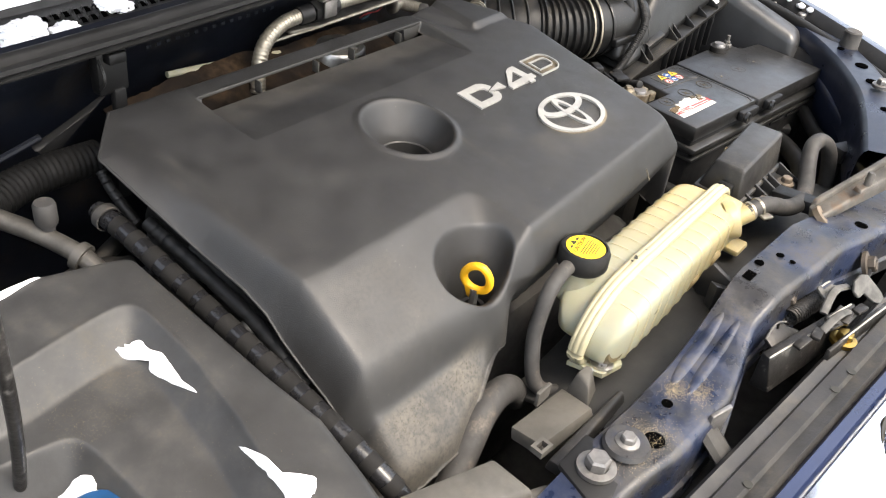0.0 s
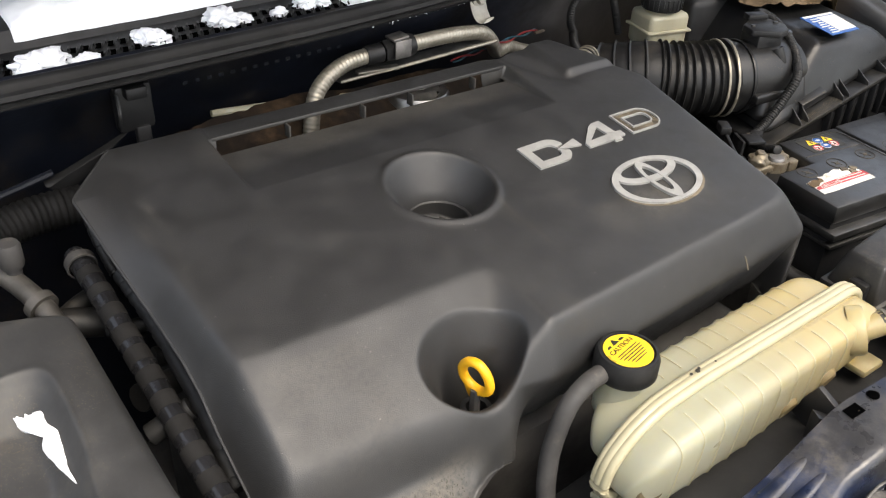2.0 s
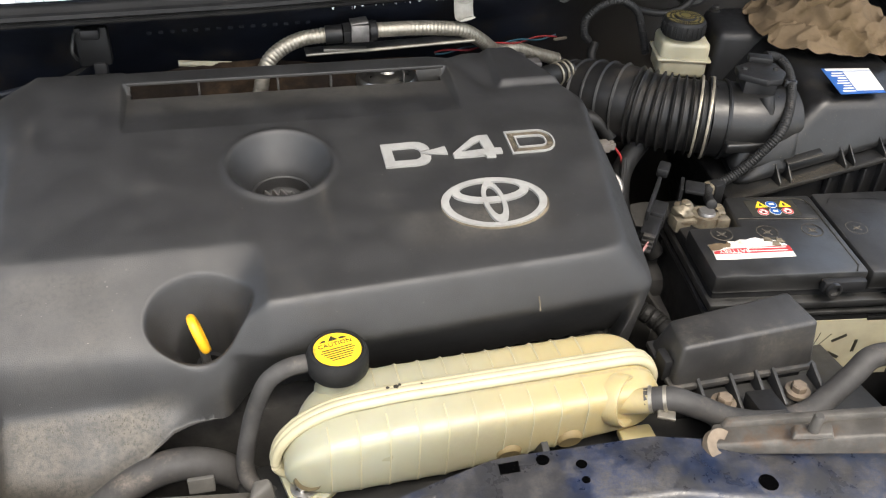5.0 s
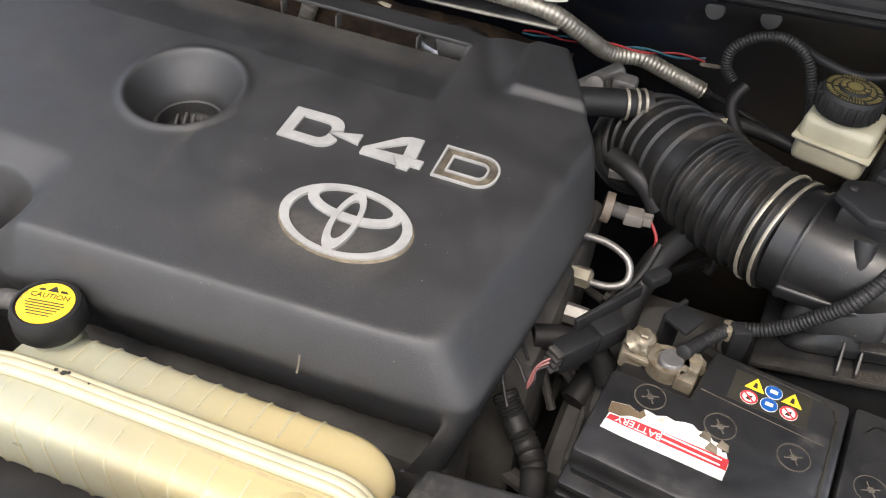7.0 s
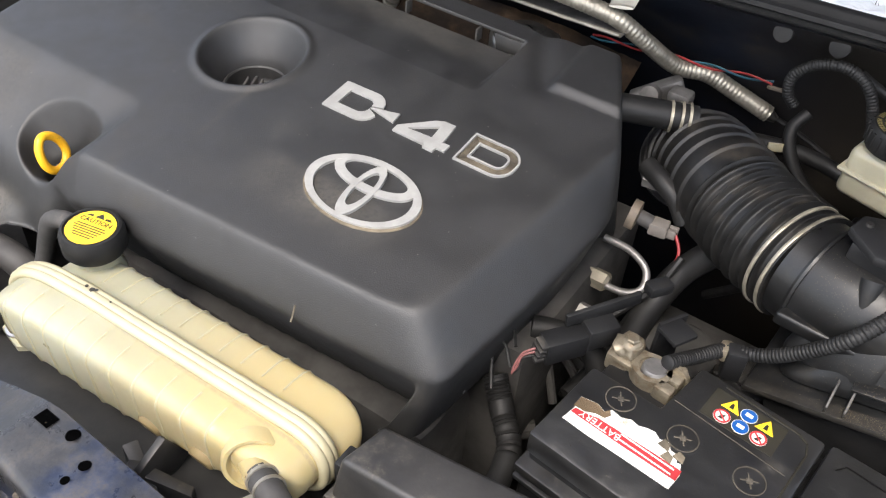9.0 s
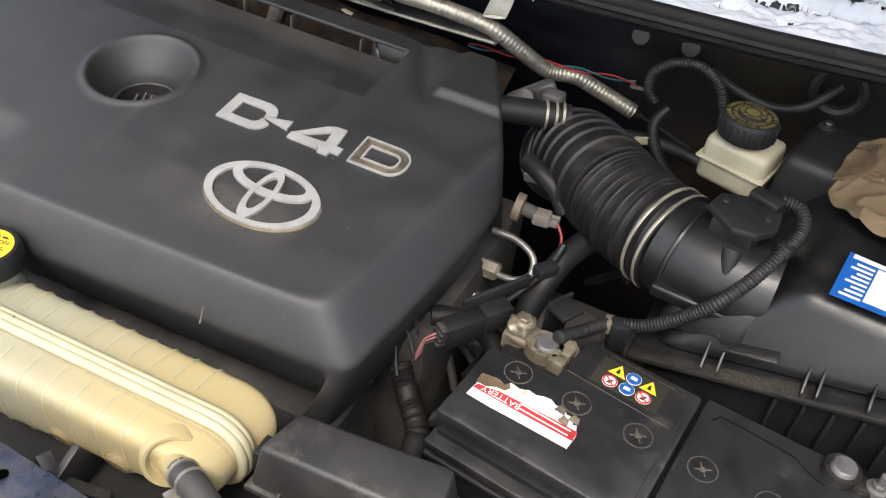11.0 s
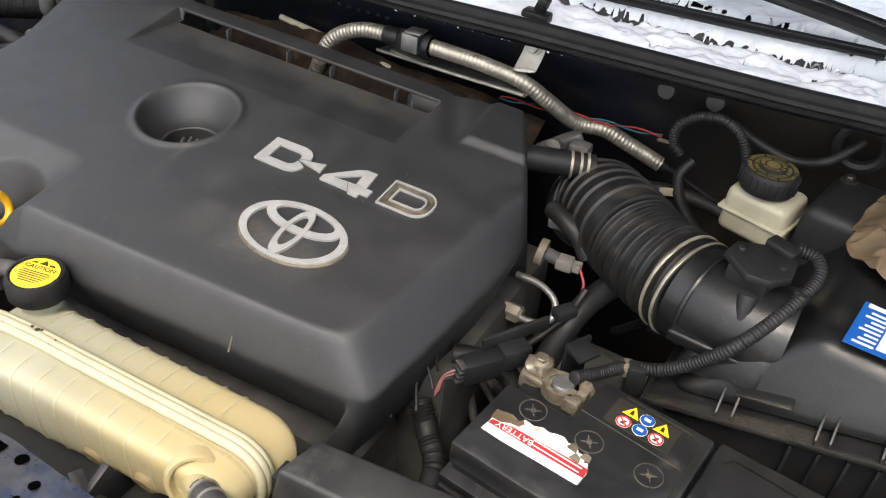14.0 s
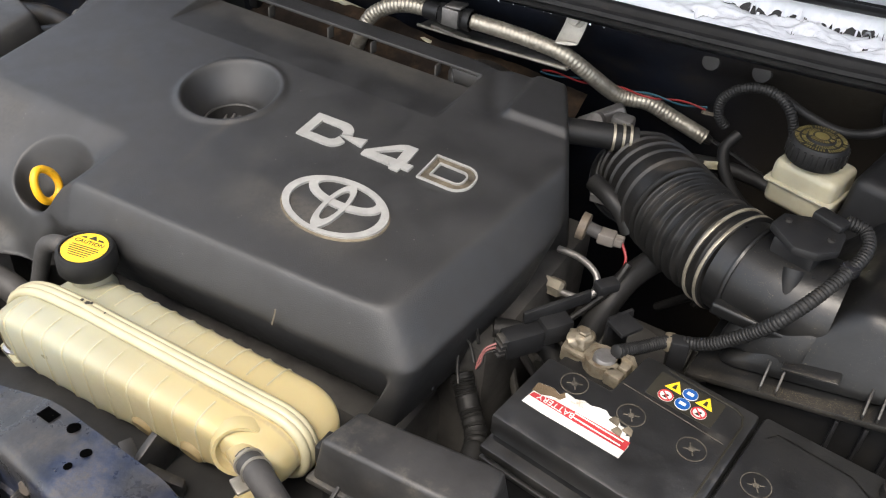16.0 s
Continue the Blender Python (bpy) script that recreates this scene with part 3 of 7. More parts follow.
for k in range(110):
    x, y = random.uniform(-0.33, 0.20), random.uniform(-0.18, 0.10)
    if math.hypot(x + 0.097, y + 0.015) < 0.054 or math.hypot(x + 0.177, y + 0.163) < 0.05:
        continue
    z, r, a = float(cover_z(np.array(x), np.array(y))) + 0.0002, random.choice((0.0002, 0.0003, 0.0004)), random.uniform(0, 3)
    bm.faces.new([bm.verts.new((x + r * math.cos(a + j * 1.57) * (1.6 if j % 2 else 1), y + r * math.sin(a + j * 1.57), z)) for j in range(4)])
bm2 = bmesh.new()
for k in range(420):
    x, y = random.uniform(-0.345, -0.21), random.gauss(-0.212, 0.007)
    z, r, a = float(cover_z(np.array(x), np.array(y))) + 0.0003, random.choice((0.0003, 0.0004, 0.0006)), random.uniform(0, 3)
    if z > 0.76:
        bm2.faces.new([bm2.verts.new((x + r * math.cos(a + j * 1.57), y + r * math.sin(a + j * 1.57), z + 1.1 * r * math.sin(a + j * 1.57))) for j in range(4)])
tagged(part("grit", bm2, mk("brown_grit", (0.06, 0.055, 0.045), 0.9, bump=0.0), cover), "fine brown grit", kind="stuff")
tagged(part("specks", bm, mk("pale_specks", (0.28, 0.26, 0.23), 0.8, bump=0.0), cover), "pale dust specks", kind="stuff")

# ---------------------------------------------------------------- dipstick
dip = thing("dipstick", (-0.172, -0.171, 0.79), "yellow dipstick pull ring standing in cover scoop", "dipstick")
ring = [(0.0, 0.0125 * math.sin(a) * (1 + 0.15 * math.cos(a)), -0.0165 * math.cos(a)) for a in (2 * math.pi * k / 24 for k in range(25))]
bm = tube(ring, 0.0037, 12, 2, flat=1.0)
bm.transform(pose(-0.178, -0.175, 0.8425, 14, -14, 12))
part("ring", bm, YELLOW, dip)
b = hull8([(-0.0030, -0.0026, -0.0290), (0.0030, -0.0026, -0.0290), (0.0030, 0.0026, -0.0290), (-0.0030, 0.0026, -0.0290)], [(-0.0036, -0.0085, -0.0150), (0.0036, -0.0085, -0.0150), (0.0036, 0.0085, -0.0150), (-0.0036, 0.0085, -0.0150)], 0.0015)
b.transform(pose(-0.178, -0.175, 0.8425, 14, -14, 12))
part("shank", b, YELLOW, dip)
part("rod", tube([(-0.172, -0.170, 0.77), (-0.176, -0.173, 0.828)], 0.004, 8, 3), DULL, dip)
part("tube_end", lathe([(0.012, 0), (0.012, 0.02), (0.008, 0.02), (0.008, 0)], (-0.171, -0.170, 0.785)), PLASTIC_B, dip)

# ---------------------------------------------------------------- coolant tank
tank = thing("coolant_tank", (0.03, -0.25, 0.75), "yellowed translucent plastic coolant tank with black cap", "coolant tank")


def tank_top(x):
    return 0.833 + 0.010 * max(x, 0) - 0.08 * max(-x - 0.03, 0)


def tank_env(x, a=-0.128, b=0.186, ra=0.066, rb=0.030):
    f = 1.0
    if x < a + ra:
        f = max(0.0, 1 - ((a + ra - x) / ra) ** 2.2) ** 0.5
    if x > b - rb:
        f = min(f, max(0.0, 1 - ((x - b + rb) / rb) ** 2.4) ** 0.45)
    return f


FRONT_RIBS = [-0.088 + 0.0225 * k for k in range(10)]
REAR_RIBS = [-0.045 + 0.0195 * k for k in range(10)]


def tank_row(x, side, out=0.0, n=40):
    """One cross-section of the front (-1) or rear (+1) half."""
    if side < 0:
        f = tank_env(x, -0.122, 0.184, 0.05, 0.030)
        zt, zb, d = tank_top(x) - 0.004, 0.760 + 0.13 * max(x, 0), 0.038
    else:
        f = tank_env(x, -0.110, 0.190, 0.05, 0.045)
        zt, zb, d = tank_top(x) - 0.010, 0.765 + 0.04 * max(x, 0), 0.050
    zm, h = (zt + zb) / 2, (zt - zb) / 2 * max(f, 0.02)
    if x < 0:
        zm -= 0.010 * (1 - f)
    d = d * (0.45 + 0.55 * f)
    yb = -0.2585 + 0.02 * (x - 0.03)
    bead = max(math.exp(-((x - c) / 0.0021) ** 2) for c in (FRONT_RIBS if side < 0 else REAR_RIBS))
    seam = min(abs(x - c) for c in (FRONT_RIBS if side < 0 else REAR_RIBS))
    d += 0.0005 * bead - 0.00010 * math.exp(-((seam - 0.011) / 0.006) ** 2)
    h += (0.0005 * bead - 0.00012 * math.exp(-((seam - 0.011) / 0.006) ** 2)) * (1 if f > 0.6 else 0)
    row = []
    for k in range(n):
        a = math.pi * k / (n - 1)
        cx, sx = math.cos(a), math.sin(a)
        px = math.copysign(abs(cx) ** 0.36, cx)
        py = abs(sx) ** 0.40
        wave = 1 - 0.05 * (1 - px)
        row.append((x, yb + side * ((d * wave + out) * py), zm + (h + out) * px))
    return row


def tank_half(side, x0, x1, m=420):
    bm = bmesh.new()
    rings = [[bm.verts.new(p) for p in tank_row(x0 + (x1 - x0) * (0.5 - 0.5 * math.cos(math.pi * i / (m - 1))), side)] for i in range(m)]
    for a, b in zip(rings, rings[1:]):
        for k in range(len(a) - 1):
            bm.faces.new((a[k], a[k + 1], b[k + 1], b[k]))
    bm.faces.new(rings[0])
    bm.faces.new(rings[-1][::-1])
    return bm


part("front_half", tank_half(-1, -0.1219, 0.1839), TANKM, tank, angle=60)
part("rear_half", tank_half(1, -0.1099, 0.1899), TANKM, tank, angle=60)
for off, rad in ((-0.0050, 0.0040), (0.0, 0.0046), (0.0046, 0.0036)):
    loop = []
    for k in range(72):
        a = 2 * math.pi * k / 71
        x = 0.029 - 0.1569 * math.cos(a)
        f = tank_env(x)
        zt, zb = tank_top(x), 0.755 + 0.12 * max(x, 0.0)
        zm, h = (zt + zb) / 2, (zt - zb) / 2 * f
        if x < 0:
            zm -= 0.012 * (1 - f)
        loop.append((x, -0.2585 + 0.02 * (x - 0.03) + off, zm + h * (1 if a < math.pi else -1)))
    part("seam_bead", tube(loop, rad, 10, 2, flat=1.0), RIBM, tank, "pale moulded seam")
for side, at in ((-1, FRONT_RIBS), (1, REAR_RIBS)):
    for x in at:
        part("moulded_rib", tube(tank_row(x, side, -0.0001, 60)[2:40], 0.0008, 6, 1, smooth=False), RIBM, tank)
for cx, cy, cw in ((-0.0385, -0.2570, 0.0016), (-0.0320, -0.2575, 0.0024), (-0.0290, -0.2560, 0.0015), (-0.012, -0.2580, 0.0010)):
    part("scuff", lathe([(0, 0), (cw, 0), (cw * 0.9, 0.0004), (0, 0.0004)], (cx, cy, tank_top(cx) + 0.0042), n=5), INK, tank)
part("neck", lathe([(0.020, 0.795), (0.020, 0.808), (0.0165, 0.815), (0.0165, 0.835)], (-0.072, -0.222, 0)), TANKM, tank)
cap = part("cap", lathe([(0.0, 0.826), (0.0225, 0.826), (0.0245, 0.829), (0.0245, 0.842), (0.0225, 0.847), (0.0205, 0.8475), (0.0200, 0.846), (0.0, 0.846)], (-0.072, -0.222, 0.004), n=48), RUBBER, tank, "black screw cap")
part("label", lathe([(0, 0.8462), (0.0188, 0.8462), (0.0188, 0.8466), (0, 0.8466)], (-0.072, -0.222, 0.004), n=40), YELLOW_L, cap, "round yellow warning label")
LM = pose(-0.072, -0.222, 0.8507, 0, 0, 12)
letters("CAUTION", 0.0062, LM @ pose(0, 0.0062, 0), INK, cap)
bm = plate([(-0.004, 0), (0.004, 0), (0, 0.0055)], 0.0003, LM @ pose(0, 0.0105, 0))
bm = join(bm, plate([(-0.011, 0.0105), (-0.006, 0.0105), (-0.006, 0.0125), (-0.009, 0.0125)], 0.0003, LM), plate([(0.005, 0.0105), (0.011, 0.0105), (0.009, 0.0125), (0.005, 0.0125)], 0.0003, LM))
part("pictogram", bm, INK, cap)
for k in range(6):
    w = 0.028 - abs(k - 1) * 0.003
    part("writing", plate([(-w / 2, 0.0), (w / 2, 0.0), (w / 2, 0.0008), (-w / 2, 0.0008)], 0.0003, LM @ pose(0, 0.0005 - k * 0.0024, 0)), INK, cap)
# raised disc where the tank has a hollow, the shade in its brown
part("recess", lathe([(0, 0.0), (0.010, 0.001), (0.0145, -0.003), (0.016, -0.009), (0, -0.009)], (-0.1050, -0.2905, 0.783), (-0.25, -0.95, 0.1), 24), HOLLOW_BROWN, tank, "brown disc for a shaded hollow")
part("bracket_tab", plate([(-0.128, -0.256), (-0.086, -0.262), (-0.084, -0.288), (-0.094, -0.296), (-0.120, -0.290)], 0.005, pose(0, 0, 0.760)), TANKM, tank)
hexbolt("bolt", (-0.108, -0.282, 0.767), 0.0065, tank, STEEL)
part("outlet", tube([(0.140, -0.280, 0.810), (0.166, -0.296, 0.823)], 0.0105, 14, 4), TANKM, tank)
part("outlet_dish", lathe([(0.0215, -0.012), (0.0215, -0.001), (0.0200, 0.0016), (0.0175, 0.0010), (0.0150, -0.004), (0.0105, -0.006)], (0.1500, -0.2870, 0.8155), (0.62, -0.72, 0.30), 32), TANKM, tank)
# two flatter discs, tan for the shade in hollows along the lower edge
for hx, hz in ((0.053, 0.780), (0.104, 0.785)):
    part("hollow", lathe([(0, 0.0), (0.009, 0.0006), (0.0115, -0.0020), (0.0125, -0.008), (0, -0.008)], (hx, -0.2935, hz), (0.0, -0.95, -0.3), 20), HOLLOW_TAN, tank, "brown disc for a shaded hollow")
part("foot", rbox((0.165, -0.292, 0.775), (0.03, 0.022, 0.008), 0.003), TANKM, tank)

# ---------------------------------------------------------------- battery
BM = pose(0.283, -0.165, 0.0, 0, 0, -6.6)
LZ = 0.8335
batt = thing("battery", (0.44, -0.10, 0.63), "black car battery with torn red and white sticker", "battery")


def bx(c, s, bevel=0.003, **k):
    b = rbox(c, s, bevel, **k)
    b.transform(BM)
    return b


def flat(pts, up, mat, name, parent, label="", thick=0.0003):
    """A thin sheet lying on the battery lid."""
    b = plate(pts, thick)
    b.transform(BM @ pose(0, 0, LZ + up))
    return part(name, b, mat, parent, label)


def groove(pts, w):
    """A thin line on the lid along a polyline."""
    out = None
    for (x0, y0), (x1, y1) in zip(pts, pts[1:]):
        n = math.hypot(x1 - x0, y1 - y0)
        q = rbox(((x0 + x1) / 2, (y0 + y1) / 2, LZ + 0.0001), (n + w * 0.8, w, 0.0008), 0.0002, rz=math.degrees(math.atan2(y1 - y0, x1 - x0)))
        out = q if out is None else join(out, q)
    out.transform(BM)
    return out


part("case", bx((0.178, 0.062, 0.705), (0.350, 0.136, 0.19), 0.006), PLASTIC_B, batt)
part("ledge", bx((0.178, 0.060, 0.8005), (0.356, 0.148, 0.009), 0.003), BATT, batt)
part("ledge_lip", bx((0.178, 0.060, 0.7885), (0.356, 0.146, 0.005), 0.0022), BATT, batt)
part("neck", bx((0.176, 0.062, 0.810), (0.344, 0.130, 0.016), 0.003), PLASTIC_B, batt)
for px in (0.19, 0.245, 0.295):
    part("wall_rib", bx((px, -0.0075, 0.776), (0.040, 0.003, 0.005), 0.001), PLASTIC_B, batt)
lid_l = [(0.002, -0.006), (0.154, -0.006), (0.154, 0.126), (0.060, 0.126), (0.056, 0.074), (0.002, 0.072)]
bm = plate(lid_l, 0.0215, None, 0.0035)
bm.transform(BM @ pose(0, 0, LZ - 0.0215))
part("lid", bm, BATT, batt)
bm = plate([(0.1565, -0.008), (0.347, -0.008), (0.347, 0.100), (0.300, 0.104), (0.298, 0.132), (0.1565, 0.128)], 0.0220, None, 0.0035)
bm.transform(BM @ pose(0, 0, LZ - 0.0215))
part("lid", bm, BATT, batt)
part("groove", groove([(0.082, 0.121), (0.136, 0.119), (0.144, 0.115), (0.1472, 0.106), (0.1472, 0.004), (0.142, -0.004)], 0.0016), INK, batt)
part("groove", groove([(0.060, 0.0854), (0.143, 0.0815)], 0.0006), DUSTLINE, batt)
part("groove", groove([(0.166, 0.108), (0.171, 0.116), (0.225, 0.114), (0.240, 0.105), (0.250, 0.103)], 0.0012), INK, batt)
part("groove", groove([(0.170, 0.090), (0.30, 0.086)], 0.0006), DUSTLINE, batt)
for k in range(6):
    c = BM @ Vector((0.0323 + 0.0478 * k, 0.0601 + 0.0010 * k, LZ))
    vc = part("vent_cap", lathe([(0.0100, 0), (0.0109, 0), (0.0108, 0.0006), (0.0101, 0.0006)], c, n=28), DUSTLINE, batt)
    part("cross", join(*[rbox((c.x, c.y, c.z + 0.0003), (0.012, 0.0011, 0.0006), 0.0002, rz=a) for a in (22, 118)], rbox((c.x, c.y, c.z + 0.0003), (0.0042, 0.0042, 0.0007), 0.0003, rz=22)), DUSTLINE, vc)
for px in (0.128, 0.196):
    part("handle_slot", bx((px, -0.0105, 0.822), (0.044, 0.010, 0.014), 0.0035), PLASTIC_B, batt)
    part("handle_pin", lathe([(0.0075, 0.0), (0.0075, 0.004), (0.005, 0.004), (0.005, 0.001), (0, 0.001)], BM @ Vector((px - 0.012, -0.0152, 0.821)), (0, -1, 0), 20), BATT, batt)
# torn sticker with a scorched corner
flat([(0.0118, 0.0195), (0.030, 0.0190), (0.060, 0.0200), (0.0922, 0.0205), (0.0928, 0.034), (0.0890, 0.0425), (0.0865, 0.0410), (0.0845, 0.0470), (0.0790, 0.0470), (0.0745, 0.0519), (0.0690, 0.0495), (0.0640, 0.0525), (0.0584, 0.0515), (0.0530, 0.0490), (0.0470, 0.0500), (0.0410, 0.0468), (0.0330, 0.0478), (0.0300, 0.0430), (0.0230, 0.0455), (0.0112, 0.0426), (0.0130, 0.0330)], 0.0, WHITE_P, "sticker", batt, "torn white sticker", 0.0005)
flat([(0.0128, 0.0275), (0.050, 0.0275), (0.0925, 0.0285), (0.0922, 0.0375), (0.075, 0.0372), (0.050, 0.0362), (0.030, 0.0352), (0.022, 0.0330), (0.014, 0.0320)], 0.0005, RED_P, "sticker", batt, "red band of the sticker")
flat([(0.0116, 0.0330), (0.0200, 0.0335), (0.0260, 0.0372), (0.0330, 0.0385), (0.0350, 0.0430), (0.0320, 0.0468), (0.0300, 0.0425), (0.0230, 0.0450), (0.0115, 0.0422)], 0.0006, TAN_CLOTH, "sticker", batt, "scorched brown corner")
for px, py in ((0.080, 0.040), (0.086, 0.0455), (0.074, 0.0475)):
    flat([(px - 0.004, py - 0.002), (px + 0.004, py - 0.003), (px + 0.003, py + 0.002), (px - 0.002, py + 0.004)], 0.0007, GRIME, "sticker", batt, "curled torn flake", 0.0012)
letters("BATTERY", 0.0075, BM @ pose(0.034, 0.0312, LZ + 0.0009, 0, 0, 180), WHITE_P, batt)
for row in range(2):
    part("writing", bx((0.068, 0.0350 - row * 0.0045, LZ + 0.0009), (0.040, 0.0012, 0.0002), 0.0), WHITE_P, batt)
# warning pictograms on a thin black sheet
flat([(0.0770, 0.0885), (0.1300, 0.0885), (0.1300, 0.1165), (0.0770, 0.1165)], 0.0, INK, "sticker", batt, "small black warning sticker", 0.0004)
for dx, dy, mt in ((0.0922, 0.1085, YELLOW_L), (0.1045, 0.1085, BLUE_P), (0.1175, 0.1085, YELLOW_L), (0.0905, 0.0955, RED_P), (0.1040, 0.0960, BLUE_P), (0.1172, 0.0960, RED_P)):
    if mt is YELLOW_L:
        flat([(dx - 0.0068, dy - 0.0048), (dx + 0.0068, dy - 0.0048), (dx, dy + 0.0066)], 0.0004, mt, "pictogram", batt)
        flat([(dx - 0.0016, dy - 0.0030), (dx + 0.0016, dy - 0.0030), (dx + 0.0008, dy + 0.0018), (dx - 0.0008, dy + 0.0018)], 0.0007, INK, "pictogram", batt)
    else:
        flat(ell(dx, dy, 0.0060, 0.0060, 24), 0.0004, WHITE_P, "pictogram", batt)
        if mt is RED_P:
            b = ringplate(ell(dx, dy, 0.0058, 0.0058, 24), ell(dx, dy, 0.0045, 0.0045, 24), 0.0003)
            b = join(b, rbox((dx, dy, 0.0001), (0.0095, 0.0011, 0.0003), 0.0, rz=-40))
            b.transform(BM @ pose(0, 0, LZ + 0.0007))
            part("pictogram", b, RED_P, batt)
            flat([(dx - 0.0022, dy - 0.0026), (dx + 0.0010, dy - 0.0026), (dx + 0.0022, dy + 0.0022), (dx - 0.0006, dy + 0.0012)], 0.0006, INK, "pictogram", batt, "", 0.0002)
        else:
            flat(ell(dx, dy, 0.0055, 0.0055, 24), 0.0007, BLUE_P, "pictogram", batt)
            flat([(dx - 0.0026, dy - 0.0014), (dx + 0.0026, dy - 0.0014), (dx + 0.0026, dy + 0.0016), (dx - 0.0026, dy + 0.0016)], 0.0010, WHITE_P, "pictogram", batt)
bm = plate([(0.0, 0.0), (0.115, 0.0), (0.115, 0.075), (0.0, 0.075)], 0.001)
bm.transform(BM @ pose(0.10, -0.0072, 0.700, 90, 0, 0))
lab = part("label", bm, CREAM, batt, "peeling dirty white case label")
bm = None
for k in range(3):
    a = 2 * math.pi * k / 3
    q = rbox((0.055 + 0.013 * math.cos(a), 0.040 + 0.013 * math.sin(a), 0.0012), (0.016, 0.0035, 0.0005), 0.0, rz=math.degrees(a) + 90)
    bm = q if bm is None else join(bm, q)
for k in range(4):
    bm = join(bm, rbox((0.012 + 0.006 * k, 0.045, 0.0012), (0.0006, 0.03, 0.0004), 0.0, rz=40 - 25 * k))
bm.transform(BM @ pose(0.10, -0.0072, 0.700, 90, 0, 0))
part("print", bm, INK, lab)
# posts and clamps
for px, py, pz in ((0.0343, 0.1035, 0.791), (0.256, 0.118, 0.805)):
    c = BM @ Vector((px, py, pz))
    part("terminal_post", lathe([(0, 0), (0.0100, 0), (0.0092, 0.039), (0.0080, 0.0410), (0, 0.0405)], c, n=24), DULL, batt)


def cb(c, s, bevel, mat, name, parent, label="", **k):
    return part(name, bx(c, s, bevel, **k), mat, parent, label)


clamp = thing("terminal_clamp", BM @ Vector((0.04, 0.09, 0.826)), "corroded brass battery terminal clamp", "terminal clamp", "battery clamps")
ring = ringplate([(0.0373 + 0.0150 * math.cos(a), 0.0885 + 0.0135 * math.sin(a)) for a in (2 * math.pi * k / 28 for k in range(28))], ell(0.0373, 0.0885, 0.0098, 0.0098, 28), 0.016)
ring.transform(BM @ pose(0, 0, 0.8275))
part("collar", ring, CORRODE, clamp)
cb((0.0530, 0.0800, 0.8350), (0.014, 0.010, 0.017), 0.002, CORRODE, "jaw", clamp)
cb((0.0530, 0.0930, 0.8350), (0.014, 0.011, 0.017), 0.002, CORRODE, "jaw", clamp)
cb((0.0190, 0.0905, 0.8385), (0.024, 0.022, 0.007), 0.002, CORRODE, "lug", clamp, rx=4)
cb((0.0120, 0.0900, 0.8330), (0.018, 0.020, 0.016), 0.003, CORRODE, "lug", clamp, rz=8)
b = bmesh.new()
bmesh.ops.create_icosphere(b, subdivisions=3, radius=0.011)
for v in b.verts:
    v.co *= 1 + 0.45 * noise.noise(v.co * 160)
    v.co.z *= 0.75
b.transform(BM @ pose(0.0150, 0.0930, 0.8450))
part("corrosion", b, CORRODE, clamp, "crusty pale corrosion", angle=80)
hexbolt("bolt", BM @ Vector((0.0530, 0.1010, 0.8370)), 0.0058, clamp, CORRODE, (0.1, 1, 0))
hexbolt("bolt", BM @ Vector((0.0160, 0.0930, 0.8500)), 0.0050, clamp, CORRODE)
clamp.location += Vector((-0.003, 0.015, -0.014))
clamp2 = thing("terminal_clamp", BM @ Vector((0.256, 0.118, 0.832)), "grey battery terminal clamp with upright bolt", "terminal clamp", "battery clamps")
c = BM @ Vector((0.256, 0.118, 0.832))
part("collar", lathe([(0.0095, 0), (0.0130, 0), (0.0130, 0.010), (0.0095, 0.010)], c, n=20), DSTEEL, clamp2)
part("arm", rbox((c.x + 0.020, c.y - 0.002, c.z + 0.004), (0.024, 0.014, 0.006), 0.002), DSTEEL, clamp2)
hexbolt("bolt", (c.x + 0.024, c.y - 0.002, c.z + 0.008), 0.0045, clamp2, STEELP)
part("stud", lathe([(0.0028, 0), (0.0028, 0.010), (0, 0.011)], (c.x + 0.024, c.y - 0.002, c.z + 0.011), n=10), STEELP, clamp2)
PINK = mk("faded_pink_wire", (0.20, 0.075, 0.07), 0.5, bump=0.0)
# holder with pigtail beside the post
hold = thing("fuse_link_holder", (0.275, -0.07, 0.80), "black plastic fusible link holder by the battery", "fuse holder")
part("body", rbox((0.262, -0.078, 0.820), (0.017, 0.034, 0.022), 0.002, rz=-35), PLASTIC_B, hold)
part("body", rbox((0.279, -0.054, 0.825), (0.019, 0.026, 0.020), 0.002, rz=-35), PLASTIC_B, hold)
part("plate", rbox((0.276, -0.046, 0.840), (0.004, 0.062, 0.012), 0.001, rz=-35, rx=6), PLASTIC_B, hold)
part("tongue", rbox((0.302, -0.010, 0.850), (0.012, 0.020, 0.010), 0.002, rz=-35), PLASTIC_B, hold)
for k in range(4):
    part("rib", rbox((0.2535 - 0.001 * k, -0.093 - 0.0005 * k, 0.829 - 0.005 * k), (0.012, 0.009, 0.003), 0.0006, rz=-35), PLASTIC_D, hold)
for k in range(3):
    part("lead", tube([(0.250, -0.099, 0.826 - 0.004 * k), (0.243, -0.104, 0.820 - 0.003 * k), (0.240 + 0.002 * k, -0.108, 0.808), (0.240, -0.110, 0.800)], 0.0009, 6, 6), (PINK, PINK, RUBBER)[k], hold)
part("lead_loop", tube([(0.238, -0.110, 0.806), (0.226, -0.100, 0.815), (0.214, -0.098, 0.812), (0.208, -0.110, 0.795), (0.212, -0.13, 0.775)], 0.0013, 6, 8), RUBBER, hold)

